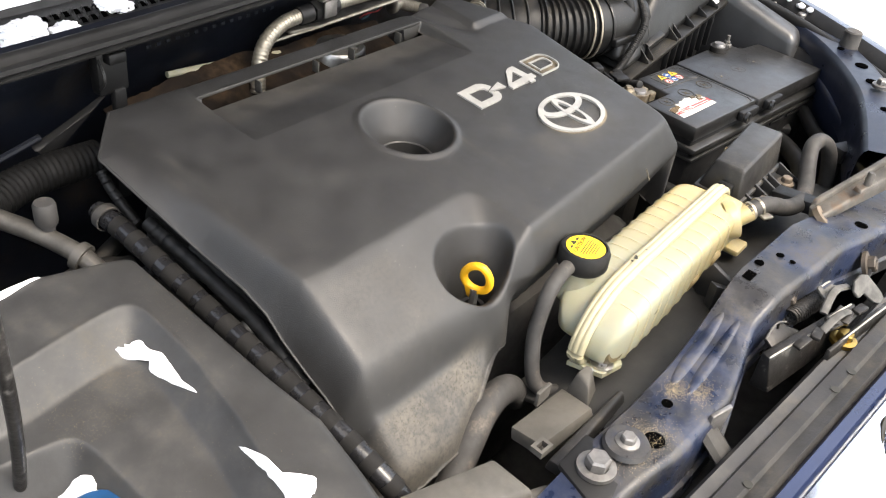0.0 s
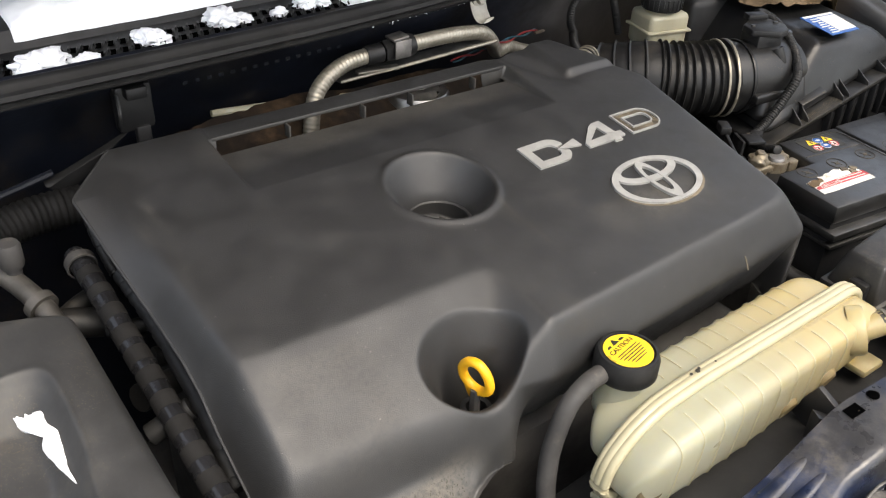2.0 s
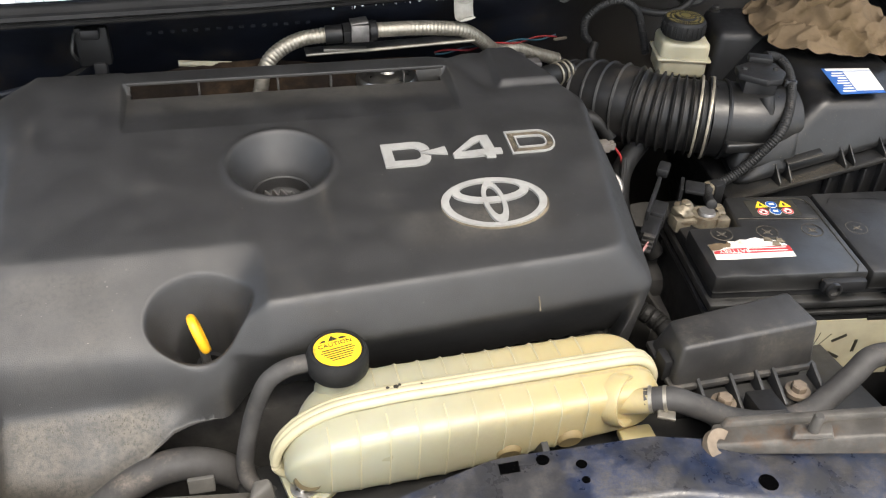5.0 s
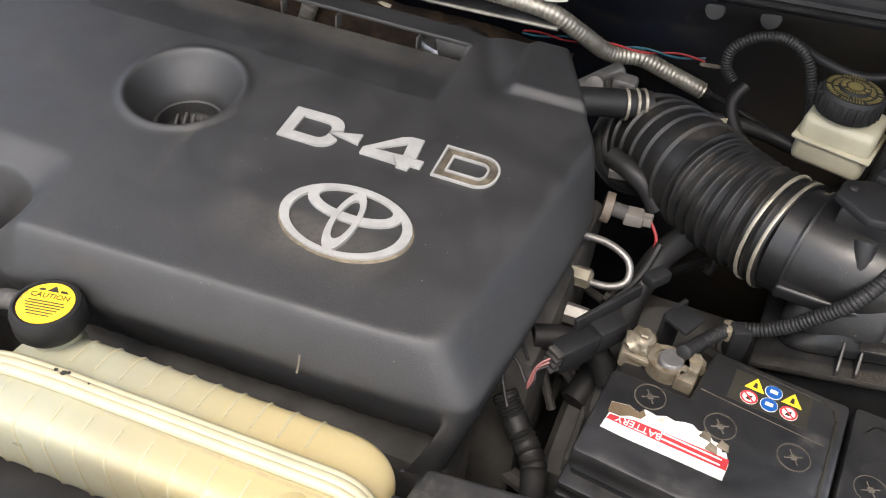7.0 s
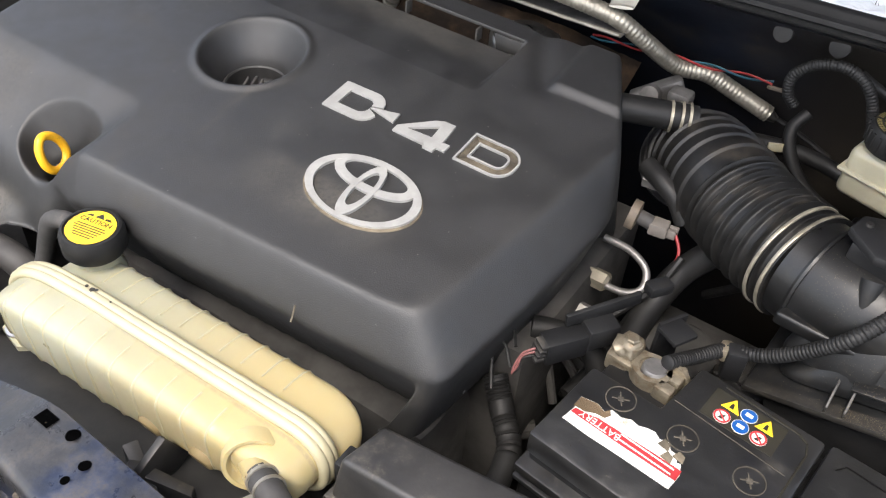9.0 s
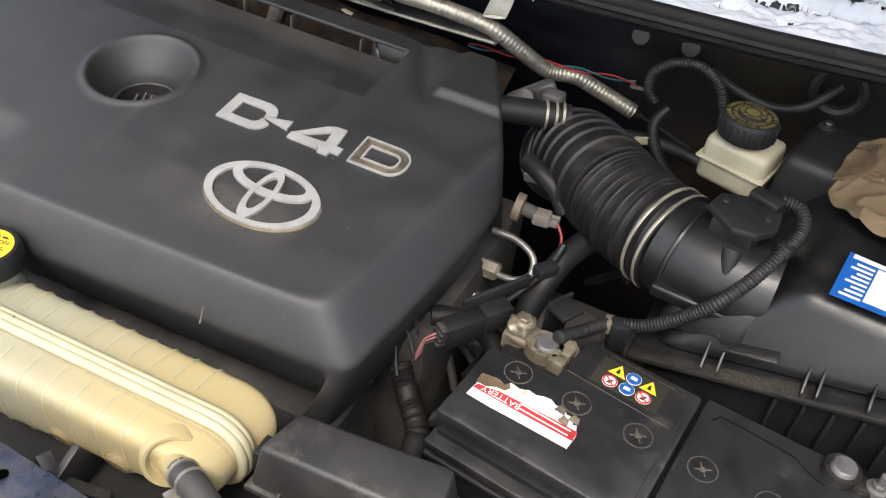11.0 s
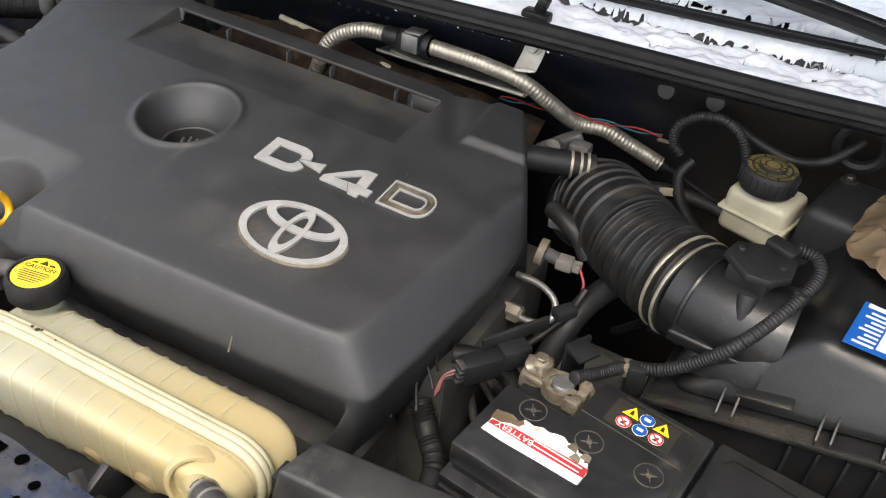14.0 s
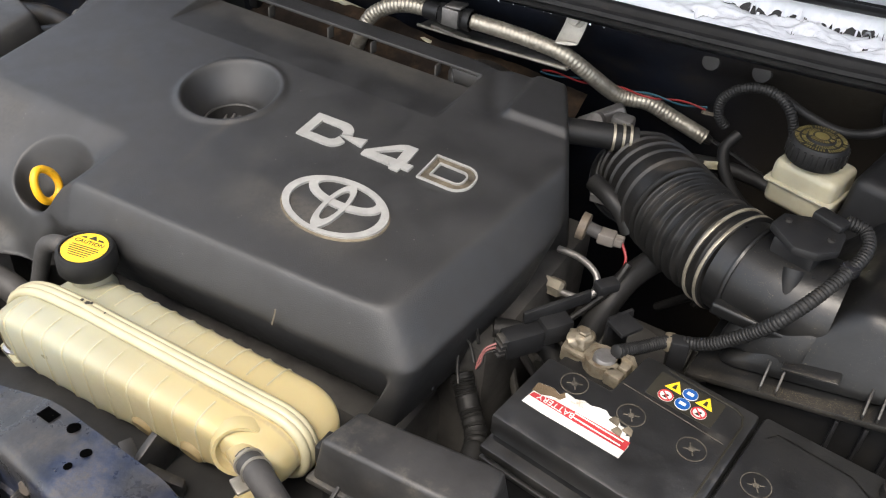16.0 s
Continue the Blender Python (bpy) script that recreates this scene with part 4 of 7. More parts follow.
# ---------------------------------------------------------------- relay box in front of the battery
fbx = thing("relay_box", (0.265, -0.24, 0.76), "dusty black relay box with clip-on lid", "relay box")
bot = [(0.199, -0.272, 0.806), (0.333, -0.268, 0.806), (0.327, -0.212, 0.806), (0.203, -0.218, 0.806)]
top = [(0.204, -0.266, 0.845), (0.329, -0.262, 0.851), (0.322, -0.222, 0.853), (0.210, -0.228, 0.842)]
part("lid", hull8(bot, top, 0.0038, 3), PLASTIC_D, fbx)
part("rim", hull8([(p[0], p[1], 0.802) for p in [(0.196, -0.275), (0.336, -0.271), (0.330, -0.209), (0.200, -0.215)]], [(p[0], p[1], 0.808) for p in [(0.196, -0.275), (0.336, -0.271), (0.330, -0.209), (0.200, -0.215)]], 0.002), PLASTIC_D, fbx)
part("base", hull8([(0.205, -0.266, 0.74), (0.326, -0.262, 0.74), (0.322, -0.216, 0.74), (0.208, -0.222, 0.74)], [(0.203, -0.269, 0.802), (0.329, -0.265, 0.802), (0.325, -0.214, 0.802), (0.205, -0.220, 0.802)], 0.004), PLASTIC_B, fbx)
part("clip", rbox((0.198, -0.252, 0.815), (0.008, 0.018, 0.022), 0.002), PLASTIC_B, fbx)
part("mount", hull8([(0.222, -0.306, 0.788), (0.330, -0.310, 0.788), (0.330, -0.268, 0.788), (0.222, -0.270, 0.788)], [(0.222, -0.306, 0.793), (0.330, -0.310, 0.795), (0.330, -0.268, 0.797), (0.222, -0.270, 0.797)], 0.002), PLASTIC_G, fbx)
for rxp in (0.222, 0.252, 0.276, 0.292, 0.330):
    part("web", hull8([(rxp - 0.0015, -0.304, 0.79), (rxp + 0.0015, -0.304, 0.79), (rxp + 0.0015, -0.27, 0.79), (rxp - 0.0015, -0.27, 0.79)], [(rxp - 0.0015, -0.300, 0.798), (rxp + 0.0015, -0.300, 0.798), (rxp + 0.0015, -0.27, 0.812), (rxp - 0.0015, -0.27, 0.812)], 0.0005), PLASTIC_G, fbx)
hexbolt("bolt", (0.239, -0.289, 0.800), 0.0062, fbx, TAN)
hexbolt("bolt", (0.307, -0.290, 0.802), 0.0062, fbx, TAN)
part("relay", rbox((0.266, -0.318, 0.806), (0.024, 0.055, 0.016), 0.002, rx=-8, rz=-3), PLASTIC_B, fbx)

# ---------------------------------------------------------------- air filter box
abox = thing("air_filter_box", (0.53, 0.08, 0.62), "black plastic air filter box with snap-on lid", "air filter box")
part("base", hull8([(0.46, 0.0, 0.60), (0.63, 0.0, 0.60), (0.65, 0.2, 0.60), (0.46, 0.2, 0.60)], [(0.396, -0.010, 0.804), (0.640, -0.024, 0.872), (0.66, 0.212, 0.870), (0.41, 0.212, 0.810)], 0.006), PLASTIC_B, abox)
part("flange", hull8([(0.384, -0.020, 0.801), (0.652, -0.037, 0.871), (0.668, 0.220, 0.868), (0.40, 0.220, 0.810)], [(0.384, -0.020, 0.807), (0.652, -0.037, 0.878), (0.668, 0.220, 0.875), (0.40, 0.220, 0.817)], 0.002), ABOX, abox)
part("lid", hull8([(0.392, -0.008, 0.808), (0.643, -0.024, 0.876), (0.660, 0.210, 0.874), (0.432, 0.210, 0.822)], [(0.488, 0.010, 0.908), (0.600, 0.004, 0.9085), (0.628, 0.195, 0.918), (0.500, 0.20, 0.920)], 0.014, 4), ABOX, abox)
part("lid_shoulder", hull8([(0.392, 0.004, 0.822), (0.462, -0.012, 0.842), (0.50, 0.10, 0.85), (0.42, 0.13, 0.83)], [(0.404, 0.018, 0.866), (0.470, 0.004, 0.880), (0.50, 0.09, 0.89), (0.43, 0.11, 0.87)], 0.010, 3), ABOX, abox)


def rim(x):
    """Upper front edge of the sloping flange."""
    t = (x - 0.420) / 0.232
    return -0.022 - 0.015 * t, 0.817 + 0.061 * t


for fx, fh in ((0.440, 0.020), (0.452, 0.022), (0.512, 0.018), (0.522, 0.018), (0.556, 0.016), (0.590, 0.014), (0.622, 0.012)):
    y0, z0 = rim(fx)
    part("fin", hull8([(fx, y0 + 0.001, z0 - 0.002), (fx + 0.002, y0 + 0.001, z0 - 0.002), (fx + 0.002, y0 + 0.022, z0 - 0.002), (fx, y0 + 0.022, z0 - 0.002)], [(fx, y0 + 0.002, z0 + 0.004), (fx + 0.002, y0 + 0.002, z0 + 0.004), (fx + 0.002, y0 + 0.021, z0 + fh), (fx, y0 + 0.021, z0 + fh)], 0.0004), ABOX, abox)
for k in range(7):
    fx = 0.50 + 0.02 * k
    y0, z0 = rim(fx)
    part("base_rib", rbox((fx, y0 + 0.006, z0 - 0.035), (0.003, 0.008, 0.05), 0.0008), PLASTIC_B, abox)
part("shelf", hull8([(0.3824, 0.0076, 0.85), (0.4587, 0.0023, 0.85), (0.4618, 0.0348, 0.85), (0.3898, 0.0468, 0.85)], [(0.3824, 0.0076, 0.862), (0.4587, 0.0023, 0.862), (0.4618, 0.0348, 0.862), (0.3898, 0.0468, 0.862)], 0.003, 3), ABOX, abox)
cp = part("cast_plate", rbox((0.470, -0.0065, 0.850), (0.042, 0.002, 0.015), 0.0008, rz=-4, ry=-14, rx=-72), ABOX, abox)
# airflow meter duct
part("duct", tube([(0.383, 0.063, 0.866), (0.43, 0.048, 0.866), (0.47, 0.046, 0.866)], 0.0425, 32, 6), ABOX, abox)
part("duct_lip", lathe([(0.042, -0.002), (0.0445, -0.002), (0.0452, 0.0), (0.0445, 0.002), (0.042, 0.002)], (0.399, 0.0575, 0.866), (0.95, -0.31, 0), 48), ABOX, abox)
sens = part("airflow_sensor", plate([(0.401, 0.047), (0.406, 0.066), (0.436, 0.078), (0.455, 0.066), (0.455, 0.042), (0.442, 0.027), (0.424, 0.025)], 0.008, pose(0, 0, 0.919), 0.002), PLASTIC_B, abox, "black airflow sensor")
part("neck", rbox((0.428, 0.052, 0.910), (0.036, 0.034, 0.020), 0.003, rz=-15), PLASTIC_B, sens)
part("plug", rbox((0.440, 0.074, 0.929), (0.026, 0.014, 0.008), 0.002, rz=-22), PLASTIC_B, sens)
part("stem", lathe([(0.008, 0), (0.0075, -0.020), (0.006, -0.022), (0, -0.022)], (0.430, 0.030, 0.905), (-0.1, 0.5, 0.86), 16), PLASTIC_B, sens)
for sx, sy in ((0.412, 0.056), (0.446, 0.050)):
    part("screw", lathe([(0, 0), (0.003, 0), (0.0025, 0.002), (0, 0.002)], (sx, sy, 0.9270), n=10), DSTEEL, sens)
Q = [Vector((0.5015, 0.0050, 0.9155)), Vector((0.556, 0.0035, 0.9145)), Vector((0.5655, 0.052, 0.9195)), Vector((0.5090, 0.0575, 0.9200))]


def quad(u0, u1, v0, v1, up):
    f = lambda u, v: Q[0].lerp(Q[1], u).lerp(Q[3].lerp(Q[2], u), v) + Vector((0, 0, up))
    return hull8([f(u0, v0) - Vector((0, 0, 0.0006)), f(u1, v0) - Vector((0, 0, 0.0006)), f(u1, v1) - Vector((0, 0, 0.0006)), f(u0, v1) - Vector((0, 0, 0.0006))], [f(u0, v0), f(u1, v0), f(u1, v1), f(u0, v1)], 0.0)


lb = part("label", quad(0, 1, 0, 1, 0.0006), BLUE_P, abox, "blue and white service label")
part("label_field", quad(0.40, 1.0, 0.10, 0.86, 0.0010), WHITE_P, lb)
part("label_field", quad(0.06, 1.0, 0.90, 0.985, 0.0010), WHITE_P, lb)
for k in range(8):
    part("writing", quad(0.37 - 0.28 + 0.05 * (k % 3), 0.37, 0.08 + 0.10 * k, 0.115 + 0.10 * k, 0.0012), WHITE_P, lb)
part("lug", rbox((0.634, -0.014, 0.872), (0.014, 0.004, 0.016), 0.0015, rz=20), CREAM, abox)
sn = bmesh.new()
bmesh.ops.create_icosphere(sn, subdivisions=3, radius=0.009)
sn.transform(pose(0.640, -0.020, 0.870) @ Matrix.Diagonal((1, 0.8, 0.9, 1)))
solo("snow_clump", sn, SNOW, "small clump of snow on the filter box", "snow", "snow clumps")

# ---------------------------------------------------------------- intake bellows
bel = thing("intake_bellows", (0.31, 0.11, 0.80), "ribbed black rubber intake hose with steel clamps", "intake hose")
axis_pts = [(0.246, 0.205, 0.812), (0.266, 0.166, 0.846), (0.300, 0.122, 0.862), (0.345, 0.085, 0.864), (0.388, 0.062, 0.866)]


def ribs(s, run):
    if s < 0.04 or s > 0.95:
        return 1.0
    if s < 0.22:
        return 0.90 + 0.095 * math.exp(-(((run / 0.0088) % 1.0 - 0.5) / 0.13) ** 2)
    if s > 0.60:
        return 0.885 + 0.105 * math.exp(-(((run / 0.0092) % 1.0 - 0.5) / 0.14) ** 2)
    k = (run / 0.0150) % 1.0
    return 0.935 + 0.025 * math.sin(math.pi * k) ** 0.5 * (1 - k) + 0.065 * math.exp(-((k - 0.08) / 0.05) ** 2)


part("bellows", tube(axis_pts, 0.046, 56, 120, ribs), BELM, bel, angle=60)
for k in range(2):
    c = Vector((0.374 + 0.0105 * k, 0.0683 - 0.0050 * k, 0.8655))
    part("clamp", lathe([(0.0450, -0.0014), (0.0464, -0.0014), (0.0467, -0.0008), (0.0467, 0.0008), (0.0464, 0.0014), (0.0450, 0.0014)], c, (0.88, -0.46, 0.02), 56), CLAMPM, bel)
brh = thing("breather_hose", (0.22, 0.15, 0.89), "short black rubber breather hose", "hose")
part("hose", tube([(0.185, 0.128, 0.890), (0.215, 0.142, 0.889), (0.252, 0.160, 0.887)], 0.0125, 16, 6), RUBBER, brh)
for s in (0.232, 0.240, 0.246):
    part("clip", lathe([(0.0128, -0.0012), (0.0140, -0.0012), (0.0140, 0.0012), (0.0128, 0.0012)], (s, 0.1495 + (s - 0.232) * 0.5, 0.888), (0.9, 0.42, 0), 24), CLAMPM, brh)

# ---------------------------------------------------------------- brake fluid reservoir
res = thing("brake_fluid_reservoir", (0.41, 0.205, 0.82), "cream plastic brake fluid reservoir with black cap", "fluid reservoir")
RB = pose(0.409, 0.193, 0.012, 0, 0, -14)
bm = rbox((0, 0, 0.873), (0.060, 0.050, 0.046), 0.007, seg=3)
bm = join(bm, rbox((0, 0, 0.874), (0.066, 0.056, 0.004), 0.002), lathe([(0.021, 0.890), (0.021, 0.903)], (-0.003, 0.0, 0.0), n=28))
bm.transform(RB)
part("body", bm, CREAM, res)
CC = (0.4045, 0.1895)
cap = part("cap", lathe([(0, 0.906), (0.0245, 0.906), (0.0255, 0.909), (0.0255, 0.922), (0.0235, 0.926), (0.013, 0.9265), (0.0125, 0.929), (0, 0.929)], (*CC, 0.006), n=40), RUBBER, res, "knurled black screw cap")
for k in range(24):
    a = 2 * math.pi * k / 24
    part("grip", rbox((CC[0] + 0.0257 * math.cos(a), CC[1] + 0.0257 * math.sin(a), 0.9215), (0.002, 0.0028, 0.014), 0.0006, rz=math.degrees(a)), RUBBER, cap)
bm = lathe([(0, 0), (0.0062, 0), (0.0062, 0.0003), (0, 0.0003)], (*CC, 0.9352), n=24)
for ring_k, (r0, n) in enumerate(((0.0098, 30), (0.0150, 44), (0.0205, 56))):
    for k in range(n):
        a = 2 * math.pi * k / n
        if (k * 7 + ring_k) % 9:
            bm = join(bm, rbox((CC[0] + r0 * math.cos(a), CC[1] + r0 * math.sin(a), 0.9327 if r0 > 0.0125 else 0.9354), (0.0036, 0.0010, 0.0004), 0.0, rz=math.degrees(a)))
part("writing", bm, mk("faded_yellow_print", (0.11, 0.088, 0.028), 0.6, bump=0.0), cap)

# ---------------------------------------------------------------- left plastic trim beside the cover
def trim_z(X, Y):
    z = 0.883 + 0.17 * Y + 0.02 * (X + 0.40)
    xe = np.interp(Y, [-0.36, -0.30, -0.25, -0.20, -0.15, 0.0, 0.06], [-0.445, -0.414, -0.402, -0.393, -0.397, -0.401, -0.410])
    z = z - 0.25 * soft(X - xe + 0.012, 0.004) - 6.0 * soft(X - xe, 0.002)
    z = z - 5.0 * soft(Y - 0.004 + 0.30 * np.maximum(X + 0.40, -0.075), 0.002)
    e1 = np.interp(Y, [-0.36, -0.21, -0.162, -0.105, -0.051, 0.0], [-0.490, -0.451, -0.439, -0.431, -0.430, -0.430]) - X
    e2 = (-0.034 + 0.08 * (X + 0.441)) - Y
    e = -0.009 * np.logaddexp(-e1 / 0.009, -e2 / 0.009)
    z = z - 1.0 * (soft(e, 0.0012) - soft(e - 0.023, 0.0012)) - 0.045 * step(0.02, 0.09, e) * step(-0.17, -0.30, Y)
    z = z + 0.0011 * np.exp(-((e - 0.0005) / 0.0026) ** 2)
    e1, e2 = -0.516 - 0.05 * (Y + 0.118) - X, (-0.090 - 0.15 * (X + 0.53)) - Y
    e3 = -0.007 * np.logaddexp(-e1 / 0.007, -e2 / 0.007)
    z = z + 0.0011 * np.exp(-((e3 - 0.0005) / 0.0024) ** 2)
    return z - 1.7 * (soft(e3, 0.0012) - soft(e3 - 0.026, 0.0015))


X, Y = grid(-0.66, -0.37, 260, -0.36, 0.14, 400)
Z = trim_z(X, Y)
ltrim = thing("side_trim", (-0.5, -0.12, 0.74), "dusty black moulded plastic bay trim with snow", "bay trim")
part("panel", sheet(X, Y, np.maximum(Z, 0.74), Z > 0.60), PLASTIC_G, ltrim, angle=60)

# ---------------------------------------------------------------- front cross member
def beam_z(x):
    return float(np.interp(x, [-0.34, -0.21, -0.10, -0.05, 0.02, 0.14, 0.20, 0.30, 0.50, 0.70], [0.770, 0.790, 0.799, 0.808, 0.832, 0.843, 0.840, 0.838, 0.835, 0.83]))


def beam_y(x):
    return float(np.interp(x, [-0.34, -0.227, -0.167, -0.09, 0.035, 0.14, 0.25, 0.50, 0.70], [-0.325, -0.331, -0.337, -0.339, -0.336, -0.345, -0.37, -0.41, -0.43]))


def beam_w(x):
    return float(np.interp(x, [-0.34, -0.24, -0.188, -0.10, -0.05, -0.015, 0.013, 0.10, 0.14, 0.25, 0.70], [0.05, 0.052, 0.060, 0.061, 0.051, 0.044, 0.048, 0.055, 0.056, 0.06, 0.06]))


BEAM_PROF = ([-0.02, 0.0, 0.03, 0.30, 0.60, 0.86, 0.91, 0.95, 0.98, 1.0, 1.015, 1.03, 1.09, 1.10], [-0.022, -0.004, 0.0, 0.0008, 0.0004, 0.0002, -0.0005, -0.0018, -0.0040, -0.0070, -0.014, -0.042, -0.044, -0.060])
beam = thing("front_crossmember", (0.1, -0.37, 0.72), "worn dark blue painted front cross member", "cross member")
xs = np.linspace(-0.30, 0.68, 160)
rows = []
for f, dz in zip(*BEAM_PROF):
    rows.append([(x, beam_y(x) - f * beam_w(x), beam_z(x) + dz + sag(3, 0.0008, x, f, 12)) for x in xs])
A = np.array(rows)
part("rail", sheet(A[:, :, 0], A[:, :, 1], A[:, :, 2]), BLUE_BEAM, beam)
def beam_top(x, y):
    f = (beam_y(x) - y) / beam_w(x)
    return beam_z(x) + float(np.interp(f, *BEAM_PROF)) + sag(3, 0.0008, x, f, 12)


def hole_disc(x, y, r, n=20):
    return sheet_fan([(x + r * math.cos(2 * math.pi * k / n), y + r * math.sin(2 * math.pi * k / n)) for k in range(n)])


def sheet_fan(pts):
    """A flat black patch laid just above the curved rail, painting the dark of a hole."""
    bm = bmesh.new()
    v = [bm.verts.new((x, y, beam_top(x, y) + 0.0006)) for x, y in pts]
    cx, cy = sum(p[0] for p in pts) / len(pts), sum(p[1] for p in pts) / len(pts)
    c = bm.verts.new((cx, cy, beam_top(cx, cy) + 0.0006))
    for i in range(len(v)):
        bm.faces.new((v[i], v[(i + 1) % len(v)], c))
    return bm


# the rail stays closed: black shapes on it paint the dark of holes
part("square_hole", sheet_fan([(0.0255, -0.3425), (0.0400, -0.3435), (0.0390, -0.3530), (0.0245, -0.3520)]), HOLE_SHADE, beam)
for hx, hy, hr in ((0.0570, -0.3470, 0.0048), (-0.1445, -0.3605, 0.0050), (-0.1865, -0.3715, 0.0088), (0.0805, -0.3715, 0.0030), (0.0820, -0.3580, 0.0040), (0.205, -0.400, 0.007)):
    part("hole", hole_disc(hx, hy, hr), HOLE_SHADE, beam)
part("washer", lathe([(0, 0), (0.020, 0), (0.018, 0.004), (0, 0.004)], (-0.207, -0.357, 0.792), n=28), BLUE_BEAM, beam)
hexbolt("bolt", (-0.207, -0.357, 0.797), 0.006, beam, DULL)
RID = [(-0.122, -0.353), (-0.090, -0.351), (-0.055, -0.350), (-0.020, -0.349)]
part("pressed_ridge", tube([(x, y, beam_top(x, y) - 0.0004) for x, y in RID], 0.0055, 14, 8, lambda t, r: 0.15 + math.sin(math.pi * t) ** 0.6, flat=0.42), BLUE_BEAM, beam)
part("pressed_ridge", tube([(x, y - 0.016, beam_top(x, y - 0.016) - 0.0004) for x, y in RID], 0.0050, 14, 8, lambda t, r: 0.15 + math.sin(math.pi * t) ** 0.6, flat=0.42), BLUE_BEAM, beam)
bm = bmesh.new()
for k in range(3600):
    u = random.gauss(0, 1), random.gauss(0, 1)
    x, y = ((-0.126 + 0.007 * u[0], -0.358 + 0.005 * u[1]), (-0.112 + 0.008 * u[0], -0.376 + 0.006 * u[1]), (-0.195 + 0.016 * u[0], -0.366 + 0.010 * u[1]))[k % 3 if k % 4 else 2]
    f = (beam_y(x) - y) / beam_w(x)
    if 0.03 < f < 0.95:
        z, r = beam_top(x, y) + 0.0004, random.uniform(0.00015, 0.0005)
        a = random.uniform(0, 3)
        vs = [bm.verts.new((x + r * math.cos(a + j * 2.1), y + r * math.sin(a + j * 2.1), z)) for j in range(3)] + [bm.verts.new((x, y, z + r))]
        for q in ((0, 1, 3), (1, 2, 3), (2, 0, 3)):
            bm.faces.new([vs[j] for j in q])
grit = part("grit", bm, mk("sandy_grit", (0.30, 0.24, 0.155), 0.9, bump=0.0), beam, "pale sandy grit")
tagged(grit, "pale sandy grit", kind="stuff")


# ---------------------------------------------------------------- cowl, windscreen, snow
cowl = thing("cowl", (0, 0.3, 0.90), "black windscreen cowl with rubber seal and snow", "cowl", kind="structure")
TURN = [(0.60, 0.272, 0.0), (0.65, 0.262, -0.004), (0.695, 0.235, -0.012), (0.715, 0.19, -0.022), (0.712, 0.12, -0.034), (0.706, 0.04, -0.046), (0.702, -0.04, -0.056), (0.696, -0.11, -0.064)]
pts = [(x, seal_y(x), 0.974 + 0.005 * min(max((x + 0.1) / 0.25, 0), 1)) for x in np.linspace(-0.9, 0.56, 36)] + [(x, y, 0.977 + z) for x, y, z in TURN]
SEALP = [(-0.003, -0.0115), (-0.0070, -0.0105), (-0.0078, -0.0085), (-0.0052, -0.0070), (-0.0040, -0.0058), (-0.0075, -0.0048), (-0.0110, -0.0020), (-0.0105, 0.0020), (-0.0065, 0.0035), (-0.0035, 0.0012), (-0.0015, 0.0018), (0.0010, 0.0062), (0.0060, 0.0085), (0.0110, 0.0070), (0.0125, 0.0), (0.012, -0.018)]
line = spline(pts, 3)
rows = []
for dy, dz in SEALP:
    row = []
    for i, c in enumerate(line):
        d = line[min(i + 1, len(line) - 1)] - line[max(i - 1, 0)]
        k = math.hypot(d.x, d.y)
        row.append((c.x - d.y / k * dy, c.y + d.x / k * dy, c.z + dz))
    rows.append(row)
A = np.array(rows)
part("seal", sheet(A[:, :, 0], A[:, :, 1], A[:, :, 2]), RUBBER, cowl, "black double-lipped rubber bonnet seal", angle=50)
CW = ([-0.01, 0.02, 0.05, 0.114, 0.124, 0.136, 0.20, 0.26], [0.958, 0.958, 0.959, 0.964, 0.980, 0.983, 0.988, 0.995])


def cowl_y(x):
    return seal_y(min(x, 0.56))


xs = np.linspace(-0.95, 0.85, 120)
dys = [0.010, 0.015, 0.02, 0.05, 0.080, 0.108, 0.114, 0.119, 0.124, 0.130, 0.136, 0.16, 0.20, 0.26]
A = np.array([[(x, cowl_y(x) + dy, float(np.interp(dy, *CW))) for x in xs] for dy in dys])
part("panel", sheet(A[:, :, 0], A[:, :, 1], A[:, :, 2]), PLASTIC_B, cowl)
slot_m, bar_m = None, None
for k in range(56):
    x = -0.64 + 0.0115 * k
    for row in range(2):
        d = 0.074 + 0.018 * row
        at = Vector((x + 0.004 * row, cowl_y(x) + d, float(np.interp(d, *CW)) + 0.0006))
        if slot_m is None:
            slot_m = bpy.data.meshes.new("grille_slot")
            me = bmesh.new()
            # flat black face over the solid panel, a slot's darkness in its colour
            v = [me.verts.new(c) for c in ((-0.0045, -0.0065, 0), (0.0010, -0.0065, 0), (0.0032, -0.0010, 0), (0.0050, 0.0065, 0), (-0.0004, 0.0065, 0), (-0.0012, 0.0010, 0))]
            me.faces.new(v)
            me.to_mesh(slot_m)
            slot_m.materials.append(HOLE_SHADE)
            me = join(rbox((0.0034, -0.003, 0.0012), (0.0016, 0.008, 0.0030), 0.0006, rz=-22), rbox((-0.0022, 0.004, 0.0012), (0.0016, 0.007, 0.0026), 0.0006, rz=-22))
            bar_m = bpy.data.meshes.new("grille_bar")
            me.to_mesh(bar_m)
            bar_m.materials.append(PLASTIC_B)
        for nm, data in (("grille_slot", slot_m), ("grille_bar", bar_m)):
            q = new(nm, data)
            q.parent = cowl
            q.matrix_parent_inverse = Matrix.Translation(-BASES[cowl.name])
            q.location = at
A = np.array([[(x, cowl_y(x) + 0.25 + k * 0.10, 0.990 + k * 0.052) for x in xs] for k in range(9)])
